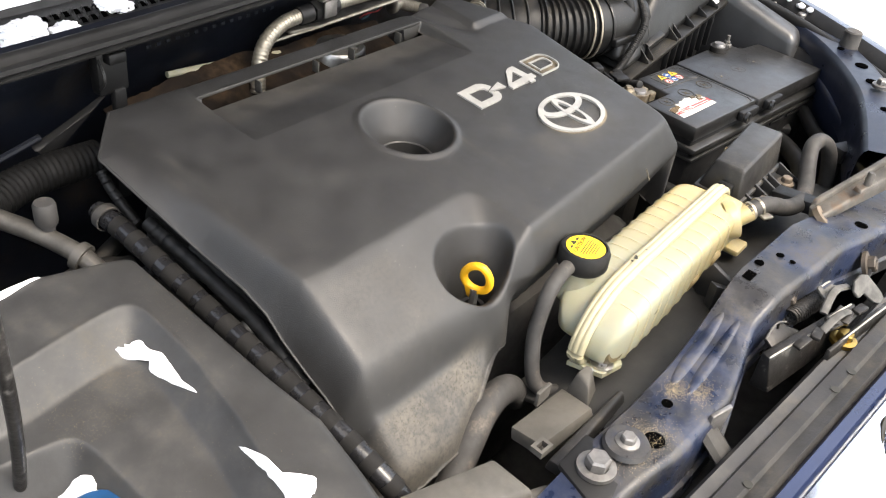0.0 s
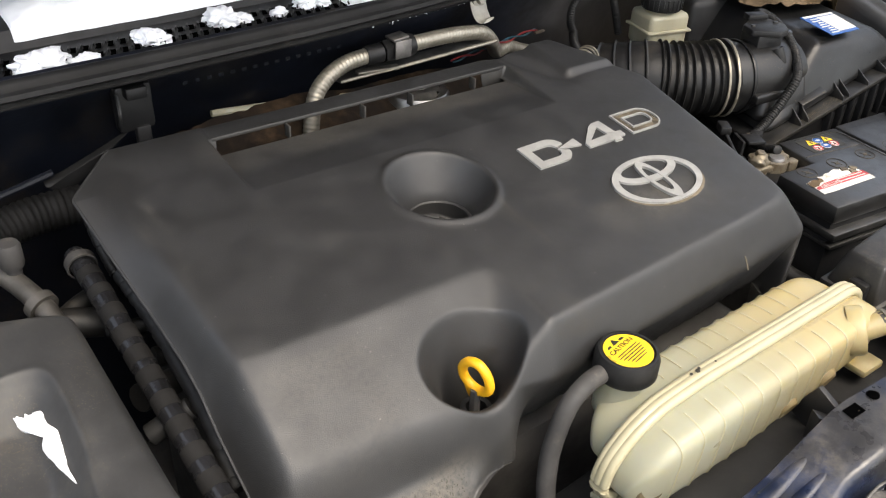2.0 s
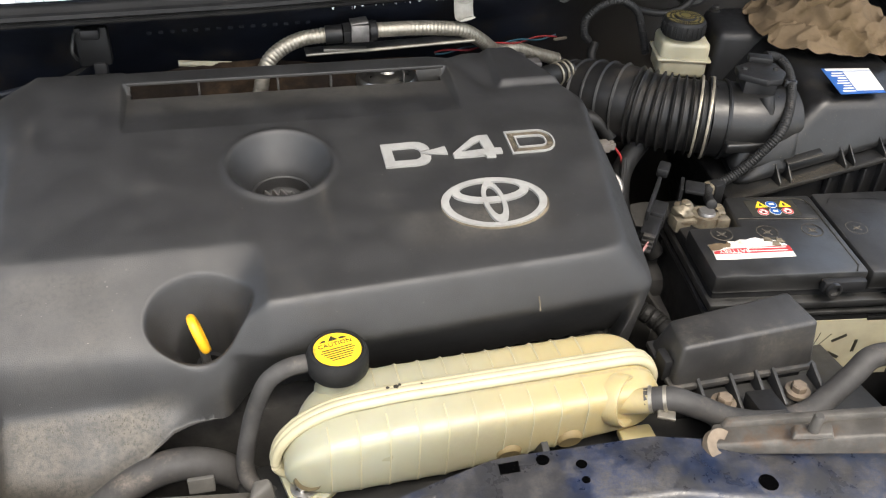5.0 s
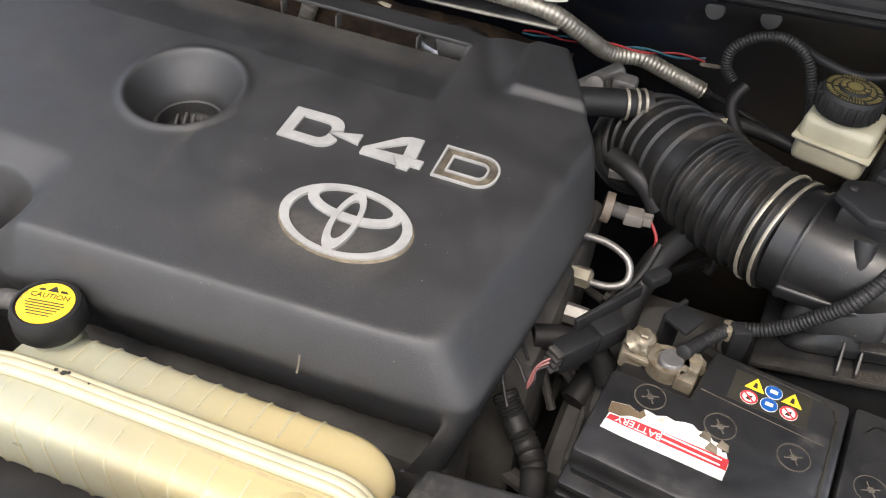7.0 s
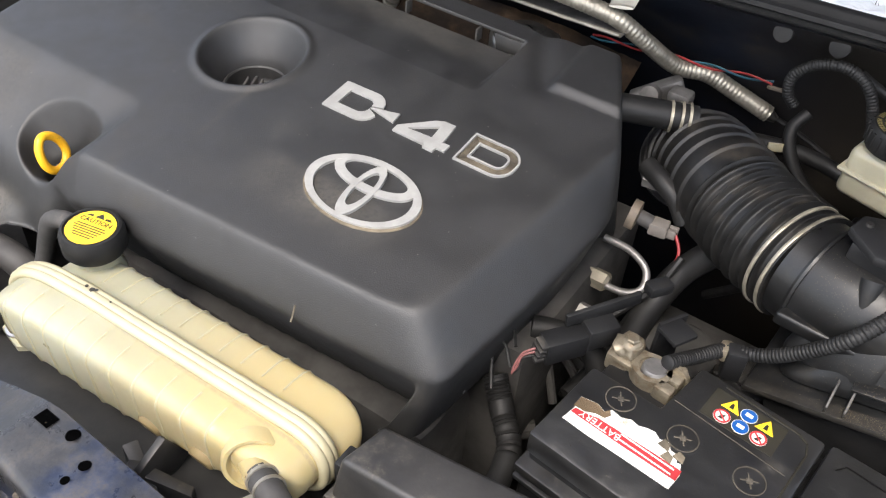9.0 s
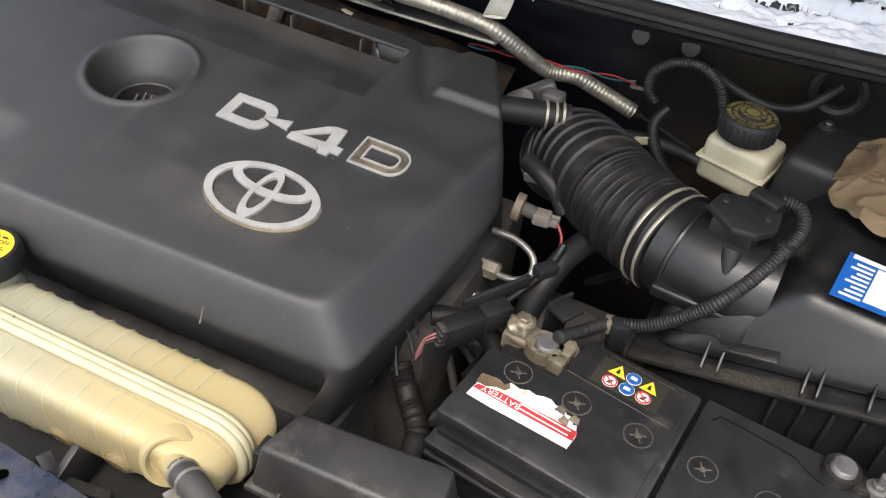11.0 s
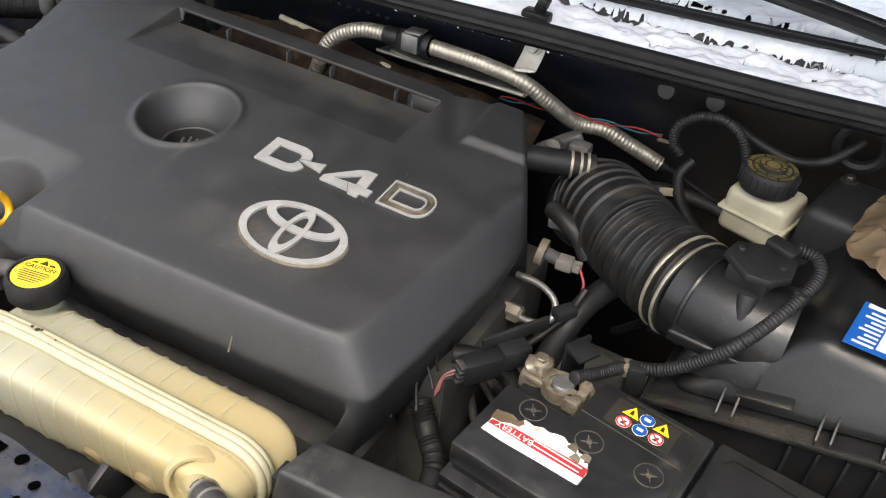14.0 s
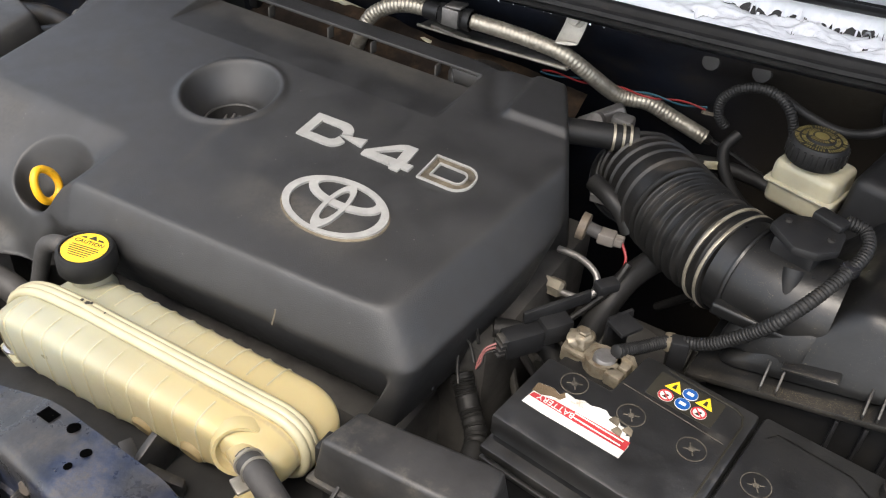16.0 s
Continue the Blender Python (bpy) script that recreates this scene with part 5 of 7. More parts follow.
solo("windscreen", sheet(A[:, :, 0], A[:, :, 1], A[:, :, 2]), TAPE, "dark sloping windscreen glass", kind="structure")


def snow_sheet(name, x0, x1, d0, d1, nx, ny, amount, label, thick=0.014, seed=1.0, bare=(), surf=None):
    """Lumpy snow lying on the cowl between two offsets behind the seal."""
    X = np.zeros((ny, nx))
    Y, Z, H = X.copy(), X.copy(), X.copy()
    for i in range(ny):
        for j in range(nx):
            x, d = x0 + (x1 - x0) * j / (nx - 1), d0 + (d1 - d0) * i / (ny - 1)
            n = noise.fractal(Vector((x * 22, d * 30, seed)), 0.9, 2.1, 5) * 0.5
            edge = min((x - x0) / 0.03, (x1 - x) / 0.03, (d - d0) / 0.012, (d1 - d) / 0.02, 1.0)
            h = thick * (amount + n) * (0.2 + 0.8 * max(edge, 0)) - (0.006 if edge < 0.05 else 0)
            for bx0, by0, bx1, by1, bw in bare:
                t = min(max(((x - bx0) * (bx1 - bx0) + (d - by0) * (by1 - by0)) / ((bx1 - bx0) ** 2 + (by1 - by0) ** 2), 0), 1)
                dist = math.hypot(x - bx0 - t * (bx1 - bx0), d - by0 - t * (by1 - by0))
                h -= 0.03 * max(0.0, 1 - dist / (bw * max(0.15, 1 + 0.8 * n + 1.1 * noise.noise(Vector((x * 130, d * 190, seed + 3))))))
            z = float(np.interp(d, *CW)) if d < 0.25 else 0.990 + (d - 0.25) * 0.52
            X[i, j], Y[i, j], H[i, j] = x, cowl_y(x) + d, h
            Z[i, j] = z + max(h, -0.010)
    return solo(name, sheet(X, Y, Z, H > -0.009), SNOW, label, "snow", angle=80)


snow_sheet("snow_blanket", -0.02, 0.84, 0.022, 0.40, 380, 190, 0.75, "wet snow lying on the windscreen cowl", seed=2.0,
           bare=((0.20, 0.140, 0.50, 0.128, 0.007), (-0.02, 0.018, 0.17, 0.020, 0.010), (0.2, 0.15, 0.42, 0.14, 0.005), (0.248, 0.070, 0.260, 0.071, 0.006), (0.340, 0.076, 0.352, 0.077, 0.006), (0.395, 0.076, 0.408, 0.077, 0.006), (0.13, 0.112, 0.46, 0.108, 0.010)))
snow_sheet("snow_blanket", -0.345, 0.02, 0.117, 0.38, 190, 120, 0.95, "smooth snow lying behind the cowl grille", seed=5.0)
for k, (x, d, r) in enumerate(((-0.337, 0.035, 0.021), (-0.325, 0.050, 0.014), (-0.300, 0.030, 0.013), (-0.233, 0.048, 0.015), (-0.228, 0.062, 0.009), (-0.155, 0.060, 0.017), (-0.135, 0.055, 0.010), (-0.095, 0.052, 0.009), (-0.06, 0.058, 0.011), (-0.04, 0.055, 0.009), (-0.075, 0.090, 0.008))):
    sn = bmesh.new()
    bmesh.ops.create_icosphere(sn, subdivisions=4, radius=r)
    for v in sn.verts:
        n = noise.fractal(v.co * 90 + Vector((k * 7, 0, 0)), 0.8, 2.0, 4)
        n += 0.45 * noise.fractal(v.co * 340 + Vector((0, k * 5, 0)), 0.7, 2.0, 3)
        v.co *= 1 + 0.45 * n
        v.co.z *= 0.55
    sn.transform(pose(x, cowl_y(x) + d + 0.03, float(np.interp(d + 0.03, *CW)) + r * 0.25))
    solo("snow_clump", sn, SNOW, "small clump of snow on the cowl grille", "snow", "snow clumps", angle=80)
for a, b, r in (((-0.60, 0.345, 1.030), (0.02, 0.255, 1.018), 0.009), ((0.17, 0.355, 1.035), (0.62, 0.275, 1.022), 0.012)):
    wp = thing("wiper", a, "black windscreen wiper arm", "wiper", "wipers")
    A0, B0 = Vector(a), Vector(b)
    part("arm", tube([A0, A0.lerp(B0, 0.5) + Vector((0, 0, 0.006)), B0], r, 10, 8, flat=0.6), PLASTIC_B, wp)
    part("blade", tube([A0 + Vector((0.02, 0.03, 0.005)), A0.lerp(B0, 0.75) + Vector((0.0, 0.025, 0.004))], 0.006, 8, 6), RUBBER, wp)
wb = thing("wiper", (0.30, 0.335, 0.985), "long black wiper blade half buried in snow", "wiper", "wipers")
part("rail", tube([(0.150, 0.318, 0.989), (0.31, 0.337, 0.992), (0.455, 0.360, 0.994)], 0.0065, 10, 8, flat=0.6), PLASTIC_B, wb)
part("rubber", tube([(0.150, 0.325, 0.990), (0.31, 0.344, 0.993), (0.455, 0.367, 0.995)], 0.004, 8, 8), RUBBER, wb)
nz = thing("washer_nozzle", (0.129, 0.262, 0.97), "small black washer nozzle on the cowl", "washer nozzle")
part("foot", rbox((0.129, 0.262, 0.972), (0.03, 0.018, 0.012), 0.003), PLASTIC_B, nz)
part("head", rbox((0.133, 0.264, 0.985), (0.012, 0.012, 0.018), 0.003, ry=20), PLASTIC_B, nz)

# firewall fittings
part("flap", hull8([(-0.280, 0.214, 0.900), (-0.338, 0.214, 0.872), (-0.362, 0.214, 0.866), (-0.345, 0.214, 0.852)], [(-0.278, 0.220, 0.902), (-0.338, 0.222, 0.876), (-0.362, 0.222, 0.870), (-0.345, 0.222, 0.854)], 0.002), PLASTIC_B, fw, "black plastic flap")
part("lower_ledge", tube([(-0.60, 0.214, 0.842), (-0.43, 0.217, 0.862), (-0.352, 0.219, 0.876)], 0.0035, 8, 6), FIREWALL, fw)
for x, z, r in ((0.278, 0.935, 0.0095), (0.327, 0.936, 0.010)):
    y = seal_y(x) + 0.044
    part("plug", lathe([(0, -0.004), (r, -0.004), (r * 0.9, 0.003), (0, 0.004)], (x, y, z), (0, -1, 0.1), 24), RUBBER_G, fw, "grey rubber plug")
part("grommet", tube([(0.468 + 0.022 * math.cos(a), seal_y(0.468) + 0.040, 0.930 + 0.022 * math.sin(a)) for a in (2 * math.pi * k / 20 for k in range(21))], 0.006, 8, 2), RUBBER, fw)
part("stamping", join(*[rbox((-0.215 + 0.0125 * k, seal_y(-0.2 + 0.0125 * k) + 0.0515, 0.928), (0.005, 0.0006, 0.008), 0.0, rz=3) for k in range(15)]), FIREWALL, fw)
part("bracket", join(rbox((-0.272, seal_y(-0.27) + 0.04, 0.922), (0.034, 0.016, 0.045), 0.004), rbox((-0.272, seal_y(-0.27) + 0.028, 0.940), (0.020, 0.014, 0.012), 0.003), rbox((-0.268, seal_y(-0.27) + 0.034, 0.88), (0.014, 0.01, 0.05), 0.003)), PLASTIC_B, fw)
part("cable_tie", tube([(-0.289, seal_y(-0.28) + 0.03, 0.91), (-0.291, seal_y(-0.28) + 0.018, 0.925), (-0.288, seal_y(-0.28) + 0.03, 0.94)], 0.0018, 6, 6), PLASTIC_G, fw)

# ---------------------------------------------------------------- insulation and heat shield behind the engine
X, Y = grid(-0.27, 0.16, 120, 0.0, 1.0, 24)
Z = 0.828 + 0.044 * Y ** 1.6 - 0.12 * np.clip(X - 0.06, 0, 1) + 0.012 * Y * np.exp(-((X + 0.12) / 0.08) ** 2)
YY = 0.130 + 0.120 * Y + 0.12 * np.clip(X, -0.1, 0.4) * 0.6
for i in range(X.shape[0]):
    for j in range(X.shape[1]):
        Z[i, j] += sag(4, 0.004, X[i, j], Y[i, j] * 0.07, 22) + sag(9, 0.0020, X[i, j], Y[i, j] * 0.07, 120)
solo("insulation", sheet(X, YY, Z), RUST, "crumbling rusty brown heat insulation behind the engine", "insulation", angle=80)
rod = solo("fuel_pipe", tube([(-0.189, 0.245, 0.884), (-0.137, 0.245, 0.8795), (-0.076, 0.245, 0.8735), (-0.030, 0.243, 0.868)], 0.0036, 8, 6), CREAM, "thin beige pipe behind the engine cover", "pipe")
shield = thing("heat_shield", (0.05, 0.22, 0.88), "thin bright folded metal heat shield", "heat shield")
part("sheet", hull8([(-0.045, 0.236, 0.888), (0.150, 0.212, 0.905), (0.150, 0.240, 0.903), (-0.045, 0.262, 0.886)], [(-0.045, 0.236, 0.8895), (0.150, 0.212, 0.9065), (0.150, 0.240, 0.9045), (-0.045, 0.262, 0.8875)], 0.0), DULL, shield)
part("folded_edge", tube([(-0.045, 0.235, 0.890), (0.05, 0.222, 0.899), (0.150, 0.211, 0.908)], 0.002, 8, 6), STEEL_BR, shield)
part("clip", rbox((0.0, 0.232, 0.896), (0.05, 0.010, 0.004), 0.001, rz=-8), STEEL_BR, shield)
capm = solo("metal_cap", lathe([(0, 0.006), (0.010, 0.006), (0.012, 0.004), (0.024, 0.003), (0.027, 0.001), (0.034, 0.0), (0.037, -0.004), (0.037, -0.03)], (0.048, 0.224, 0.866), n=40), STEEL, "round bare aluminium cap behind the cover slot", "cap")

# braided pipe
bp = thing("braided_pipe", (0.05, 0.22, 0.9), "bright corrugated metal pipe with black connector", "pipe")


def wound(s, run):
    return 0.93 + 0.10 * abs(math.sin(math.pi * run / 0.0045))


part("sleeve", tube([(-0.104, 0.198, 0.855), (-0.093, 0.206, 0.892), (-0.075, 0.212, 0.909), (-0.050, 0.216, 0.9185), (-0.022, 0.219, 0.9205)], 0.0085, 14, 36, wound), STEEL_BR, bp, angle=80)
part("sleeve", tube([(0.034, 0.217, 0.924), (0.075, 0.220, 0.923), (0.109, 0.223, 0.920), (0.140, 0.227, 0.914), (0.166, 0.240, 0.895), (0.194, 0.262, 0.870), (0.223, 0.275, 0.866), (0.252, 0.283, 0.854), (0.288, 0.290, 0.840)], 0.0085, 14, 30, wound), STEEL_BR, bp, angle=80)
con = part("connector", tube([(-0.024, 0.219, 0.9205), (-0.005, 0.218, 0.9215)], 0.0105, 14, 3), PLASTIC_B, bp)
part("nut", lathe([(0.0125, 0), (0.0125, 0.026), (0.010, 0.030)], (-0.004, 0.218, 0.9215), (1, 0, 0.05), 6), PLASTIC_B, con, angle=20)
part("collar", lathe([(0.0115, 0), (0.0125, 0.004), (0.0115, 0.008)], (0.026, 0.217, 0.9235), (1, 0, 0.03), 20), PLASTIC_B, con)
part("clip", join(rbox((0.014, 0.216, 0.936), (0.020, 0.018, 0.003), 0.001, ry=-6), rbox((0.014, 0.204, 0.926), (0.020, 0.003, 0.020), 0.001)), DULL, con, "bent steel retaining clip")
part("frayed_end", tube([(0.282, 0.289, 0.8425), (0.290, 0.2905, 0.839), (0.296, 0.2915, 0.8365)], 0.0080, 10, 6, lambda t, q: 1.0 - 0.55 * t), DSTEEL, bp, "dark frayed braid end")
part("end_rod", tube([(0.286, 0.290, 0.841), (0.32, 0.296, 0.828), (0.355, 0.296, 0.815)], 0.003, 8, 6), RUBBER, bp)
hb = thing("pipe_bracket", (0.14, 0.24, 0.92), "curved pale steel pipe bracket bolted to firewall", "bracket")
part("strap", tube([(0.1385, 0.2475, 0.957), (0.1385, 0.2465, 0.947), (0.1375, 0.240, 0.935), (0.137, 0.231, 0.927), (0.139, 0.224, 0.928)], 0.0115, 12, 6, flat=0.14), ZINC, hb)
hexbolt("bolt", (0.1385, 0.2425, 0.948), 0.0058, hb, ZINC, (0, -1, 0.1))
hb.location += Vector((0.0033, -0.0052, 0.0029))
# twisted pair
wires = thing("wire_pair", (0.2, 0.27, 0.87), "red and teal twisted wires behind engine", "wires")
for k, mt in enumerate((WIRE_R, WIRE_B)):
    P = []
    for i in range(25):
        t = i / 24
        a = t * 16 + k * math.pi
        P.append((0.110 + 0.172 * t, 0.242 + 0.046 * t + 0.002 * math.cos(a), 0.880 - 0.006 * t + 0.002 * math.sin(a)))
    part("wire", tube(P, 0.0011, 6, 2), mt, wires)
part("frayed_end", rbox((0.288, 0.287, 0.870), (0.020, 0.005, 0.004), 0.003, rz=10), TAN, wires)

# loop hose and cable on the firewall
lh = thing("loop_hose", (0.33, 0.25, 0.88), "dusty corrugated grey loop hose on firewall", "hose")


def conduit(s, run):
    return 0.84 + 0.18 * min(1.0, 1.5 * abs(math.sin(math.pi * run / 0.0030)))


part("loop", tube([(0.312, 0.252, 0.880), (0.303, 0.248, 0.893), (0.303, 0.247, 0.912), (0.320, 0.246, 0.929), (0.345, 0.245, 0.934), (0.366, 0.244, 0.922), (0.379, 0.243, 0.895), (0.388, 0.240, 0.865)], 0.0050, 12, 50, conduit), RUBBER, lh, angle=80)
part("cable", tube([(0.352, 0.252, 0.930), (0.380, 0.262, 0.914), (0.416, 0.262, 0.908), (0.445, 0.262, 0.919), (0.468, 0.285, 0.938)], 0.0048, 10, 8), RUBBER, lh)
sm = thing("brake_hose", (0.34, 0.23, 0.84), "thin black rubber hoses near the reservoir", "hose")
part("hose", tube([(0.325, 0.262, 0.872), (0.318, 0.248, 0.858), (0.330, 0.228, 0.842), (0.355, 0.205, 0.832), (0.385, 0.19, 0.830)], 0.0060, 10, 8), RUBBER, sm)
part("hose", tube([(0.28, 0.25, 0.83), (0.32, 0.245, 0.84), (0.36, 0.25, 0.835), (0.40, 0.24, 0.83)], 0.0075, 10, 8), RUBBER, sm)
part("tag", rbox((0.315, 0.232, 0.846), (0.020, 0.002, 0.009), 0.0005, rz=30), CREAM, sm)

# ---------------------------------------------------------------- black box and rag beside the filter box
b2 = thing("control_box", (0.53, 0.20, 0.75), "black plastic control box under a rag", "control box")
part("body", hull8([(0.434, 0.158, 0.78), (0.60, 0.140, 0.78), (0.61, 0.250, 0.78), (0.455, 0.255, 0.78)], [(0.441, 0.168, 0.920), (0.592, 0.146, 0.918), (0.600, 0.240, 0.922), (0.458, 0.245, 0.922)], 0.011, 3), PLASTIC_B, b2)
hexbolt("bolt", (0.468, 0.232, 0.9225), 0.0045, b2, DSTEEL)
RO = [(0.494, 0.215), (0.487, 0.172), (0.484, 0.135), (0.488, 0.104), (0.520, 0.086), (0.545, 0.078), (0.580, 0.074), (0.612, 0.078), (0.650, 0.094), (0.682, 0.132), (0.696, 0.185), (0.690, 0.228), (0.645, 0.252), (0.580, 0.258), (0.525, 0.250)]
RC = Vector((0.598, 0.165))
na, nr = 260, 90
per = spline([(p[0], p[1], 0) for p in RO + RO[:1]], 24)
bm = bmesh.new()
rings = []
for i in range(nr):
    rho = (i + 0.5) / nr
    row = []
    for j in range(na):
        o = per[int(j * (len(per) - 1) / na)]
        x, y = RC.x + (o.x - RC.x) * rho, RC.y + (o.y - RC.y) * rho
        n1 = noise.fractal(Vector((x * 13, y * 12, 0.4)), 1.0, 2.0, 2)
        wx = 1.1 * noise.noise(Vector((x * 9, y * 9, 5.5)))
        wy = 1.1 * noise.noise(Vector((x * 9, y * 9, 9.5)))
        f1 = (1 - min(1.0, abs(noise.noise(Vector((x * 13 + wx, y * 17 + wy, 2.7)))) * 2.4)) ** 1.6
        f2 = (1 - min(1.0, abs(noise.noise(Vector((x * 30 + 2 * wy, y * 26 + 2 * wx, 7.1)))) * 2.4)) ** 1.6
        f3 = noise.noise(Vector((x * 70 + wx, y * 70, 1.3)))
        f4 = (1 - min(1.0, abs(noise.noise(Vector((x * 42 - 2 * wx, y * 64 + 2 * wy, 4.1)))) * 2.4)) ** 1.2
        h = 0.028 * (1 - rho ** 2.4) + (0.008 * n1 + 0.014 * f1 + 0.011 * f2 + 0.004 * f4 + 0.0015 * f3) * (1 - 0.35 * rho) - 0.004
        base = 0.922 if x < 0.62 else 0.922 - 0.5 * (x - 0.62)
        z = base + max(h, 0.0012 + 0.003 * (1 - rho)) - (0.024 * max(0, rho - 0.90) / 0.10 if x > 0.64 else 0)
        row.append(bm.verts.new((x + (0.004 * f1 - 0.003 * f2) * rho, y - 0.004 * f2 * rho, z)))
    rings.append(row)
for a, b in zip(rings, rings[1:]):
    for j in range(na):
        k = (j + 1) % na
        bm.faces.new((a[j], a[k], b[k], b[j]))
bm.faces.new(rings[0])
solo("rag", bm, TAN_CLOTH, "crumpled brown cotton rag lying on boxes", "rag", angle=80)

# ---------------------------------------------------------------- wiring to the airflow sensor
cd = thing("wiring_conduit", (0.42, 0.02, 0.86), "black corrugated wiring conduit to airflow sensor", "conduit")
part("conduit", tube([(0.335, -0.062, 0.836), (0.348, -0.032, 0.824), (0.364, -0.008, 0.820), (0.392, -0.004, 0.830), (0.418, -0.004, 0.856), (0.438, -0.001, 0.882), (0.460, 0.030, 0.905), (0.472, 0.064, 0.918), (0.466, 0.080, 0.926), (0.450, 0.080, 0.929)], 0.0056, 12, 70, conduit), RUBBER, cd, angle=80)
part("clip", rbox((0.364, -0.008, 0.819), (0.010, 0.014, 0.013), 0.003, rz=20), CORRODE, cd)
part("clip", rbox((0.372, -0.008, 0.812), (0.016, 0.014, 0.03), 0.003, rz=20), PLASTIC_B, cd)
part("clip", rbox((0.466, 0.045, 0.911), (0.011, 0.014, 0.011), 0.003, rz=60), TAPE, cd)

# ---------------------------------------------------------------- engine under the cover
eng = thing("engine", (-0.05, 0.0, 0.46), "dark grimy engine block under the plastic cover", "engine")
part("block", rbox((-0.06, -0.01, 0.60), (0.52, 0.30, 0.26), 0.02), DARK, eng)
part("head", rbox((-0.07, 0.0, 0.78), (0.50, 0.24, 0.12), 0.015), DARK, eng)
part("side_casting", rbox((0.215, 0.02, 0.70), (0.05, 0.22, 0.20), 0.01), DARK, eng)
part("bracket", join(rbox((0.200, 0.212, 0.862), (0.050, 0.014, 0.030), 0.004, rz=35, ry=-25), rbox((0.222, 0.205, 0.875), (0.022, 0.018, 0.014), 0.004), lathe([(0, 0), (0.009, 0), (0.009, 0.012), (0, 0.013)], (0.196, 0.205, 0.868), (0, -1, 0.3), 12)), DULL, eng, "cast aluminium lug")
part("gearbox", join(rbox((0.345, 0.00, 0.665), (0.17, 0.24, 0.12), 0.02), rbox((0.33, -0.02, 0.735), (0.10, 0.10, 0.03), 0.012), lathe([(0.032, 0), (0.032, 0.02), (0.024, 0.026), (0, 0.026)], (0.325, 0.035, 0.735), (0, 0, 1), 24)), DARK, eng, "grimy cast gearbox housing")
for gx in (0.28, 0.31, 0.37, 0.40):
    part("casting_rib", rbox((gx, -0.01, 0.728), (0.005, 0.20, 0.016), 0.002), DARK, eng)
part("cable_bracket", join(rbox((0.322, -0.020, 0.800), (0.004, 0.026, 0.075), 0.001, rz=-28), rbox((0.330, -0.032, 0.838), (0.020, 0.022, 0.004), 0.001, rz=-28), rbox((0.318, -0.012, 0.770), (0.030, 0.004, 0.02), 0.001, rz=-28)), PLASTIC_B, eng, "black cable bracket")
DULLGREY = mk("pale_grey_plastic", (0.14, 0.125, 0.11), 0.55, var=0.2, dust=0.3, dustcol=(0.12, 0.095, 0.07))
se = thing("rail_sensor", (0.25, 0.055, 0.85), "tan and grey pressure sensor with red lead", "sensor")
part("flange", lathe([(0, -0.003), (0.013, -0.003), (0.013, 0.004), (0.008, 0.005), (0, 0.005)], (0.252, 0.052, 0.853), (1, 0.1, -0.1), 24), TAN, se)
part("body", tube([(0.254, 0.053, 0.853), (0.268, 0.055, 0.850)], 0.0065, 14, 3), RUBBER_G, se)
part("plug", rbox((0.275, 0.056, 0.848), (0.016, 0.014, 0.012), 0.002, rz=8), DULLGREY, se, "pale grey plug")
part("prong", rbox((0.286, 0.0545, 0.8475), (0.009, 0.004, 0.008), 0.001, rz=8), DULLGREY, se)
part("prong", rbox((0.286, 0.0605, 0.8475), (0.009, 0.004, 0.008), 0.001, rz=8), DULLGREY, se)
se.location += Vector((-0.006, 0.019, -0.016))
part("lead", tube([(0.289, 0.058, 0.847), (0.298, 0.052, 0.835), (0.298, 0.042, 0.82), (0.294, 0.03, 0.81)], 0.0014, 6, 8), WIRE_R, se)
part("lead_sleeve", tube([(0.302, 0.050, 0.833), (0.294, 0.03, 0.81), (0.272, 0.005, 0.782), (0.255, -0.02, 0.76)], 0.0035, 8, 8), RUBBER, se)
fp = thing("injection_pipes", (0.26, 0.02, 0.8), "bent steel injection pipes and unions", "pipes")
part("pipe", tube([(0.238, 0.036, 0.830), (0.262, 0.034, 0.831), (0.282, 0.026, 0.826), (0.286, 0.014, 0.815), (0.272, 0.008, 0.808), (0.245, 0.010, 0.806)], 0.0033, 10, 8), DULL, fp)
part("union", lathe([(0, 0), (0.009, 0), (0.009, 0.016), (0.006, 0.019), (0, 0.019)], (0.240, 0.012, 0.806), (1, 0, 0), 6), CLAMPM, fp, angle=20)
part("union", lathe([(0, 0), (0.009, 0), (0.009, 0.022), (0.006, 0.026), (0, 0.026)], (0.242, -0.012, 0.785), (1, 0, 0), 6), DULL, fp, angle=20)
part("union", lathe([(0, 0), (0.007, 0), (0.007, 0.018), (0, 0.018)], (0.244, 0.085, 0.866), (1, 0, 0.1), 6), DULL, fp, angle=20)
part("banjo", lathe([(0, 0), (0.011, 0), (0.011, 0.010), (0, 0.010)], (0.236, -0.012, 0.785), (1, 0, 0), 16), TAN, fp)
fp.location += Vector((-0.006, 0.019, -0.016))
mh = thing("engine_hoses", (0.28, 0.05, 0.75), "black rubber hoses between engine and battery", "hoses")
part("hose", tube([(0.325, 0.085, 0.835), (0.300, 0.075, 0.80), (0.288, 0.045, 0.77), (0.285, 0.0, 0.75), (0.27, -0.05, 0.73)], 0.012, 12, 8), RUBBER, mh)
part("hose", tube([(0.235, 0.11, 0.86), (0.255, 0.10, 0.858), (0.272, 0.095, 0.85), (0.285, 0.09, 0.835)], 0.009, 12, 8), RUBBER, mh)
part("hose", tube([(0.228, -0.06, 0.80), (0.25, -0.05, 0.798), (0.275, -0.045, 0.79), (0.29, -0.05, 0.77)], 0.010, 12, 8), RUBBER, mh)
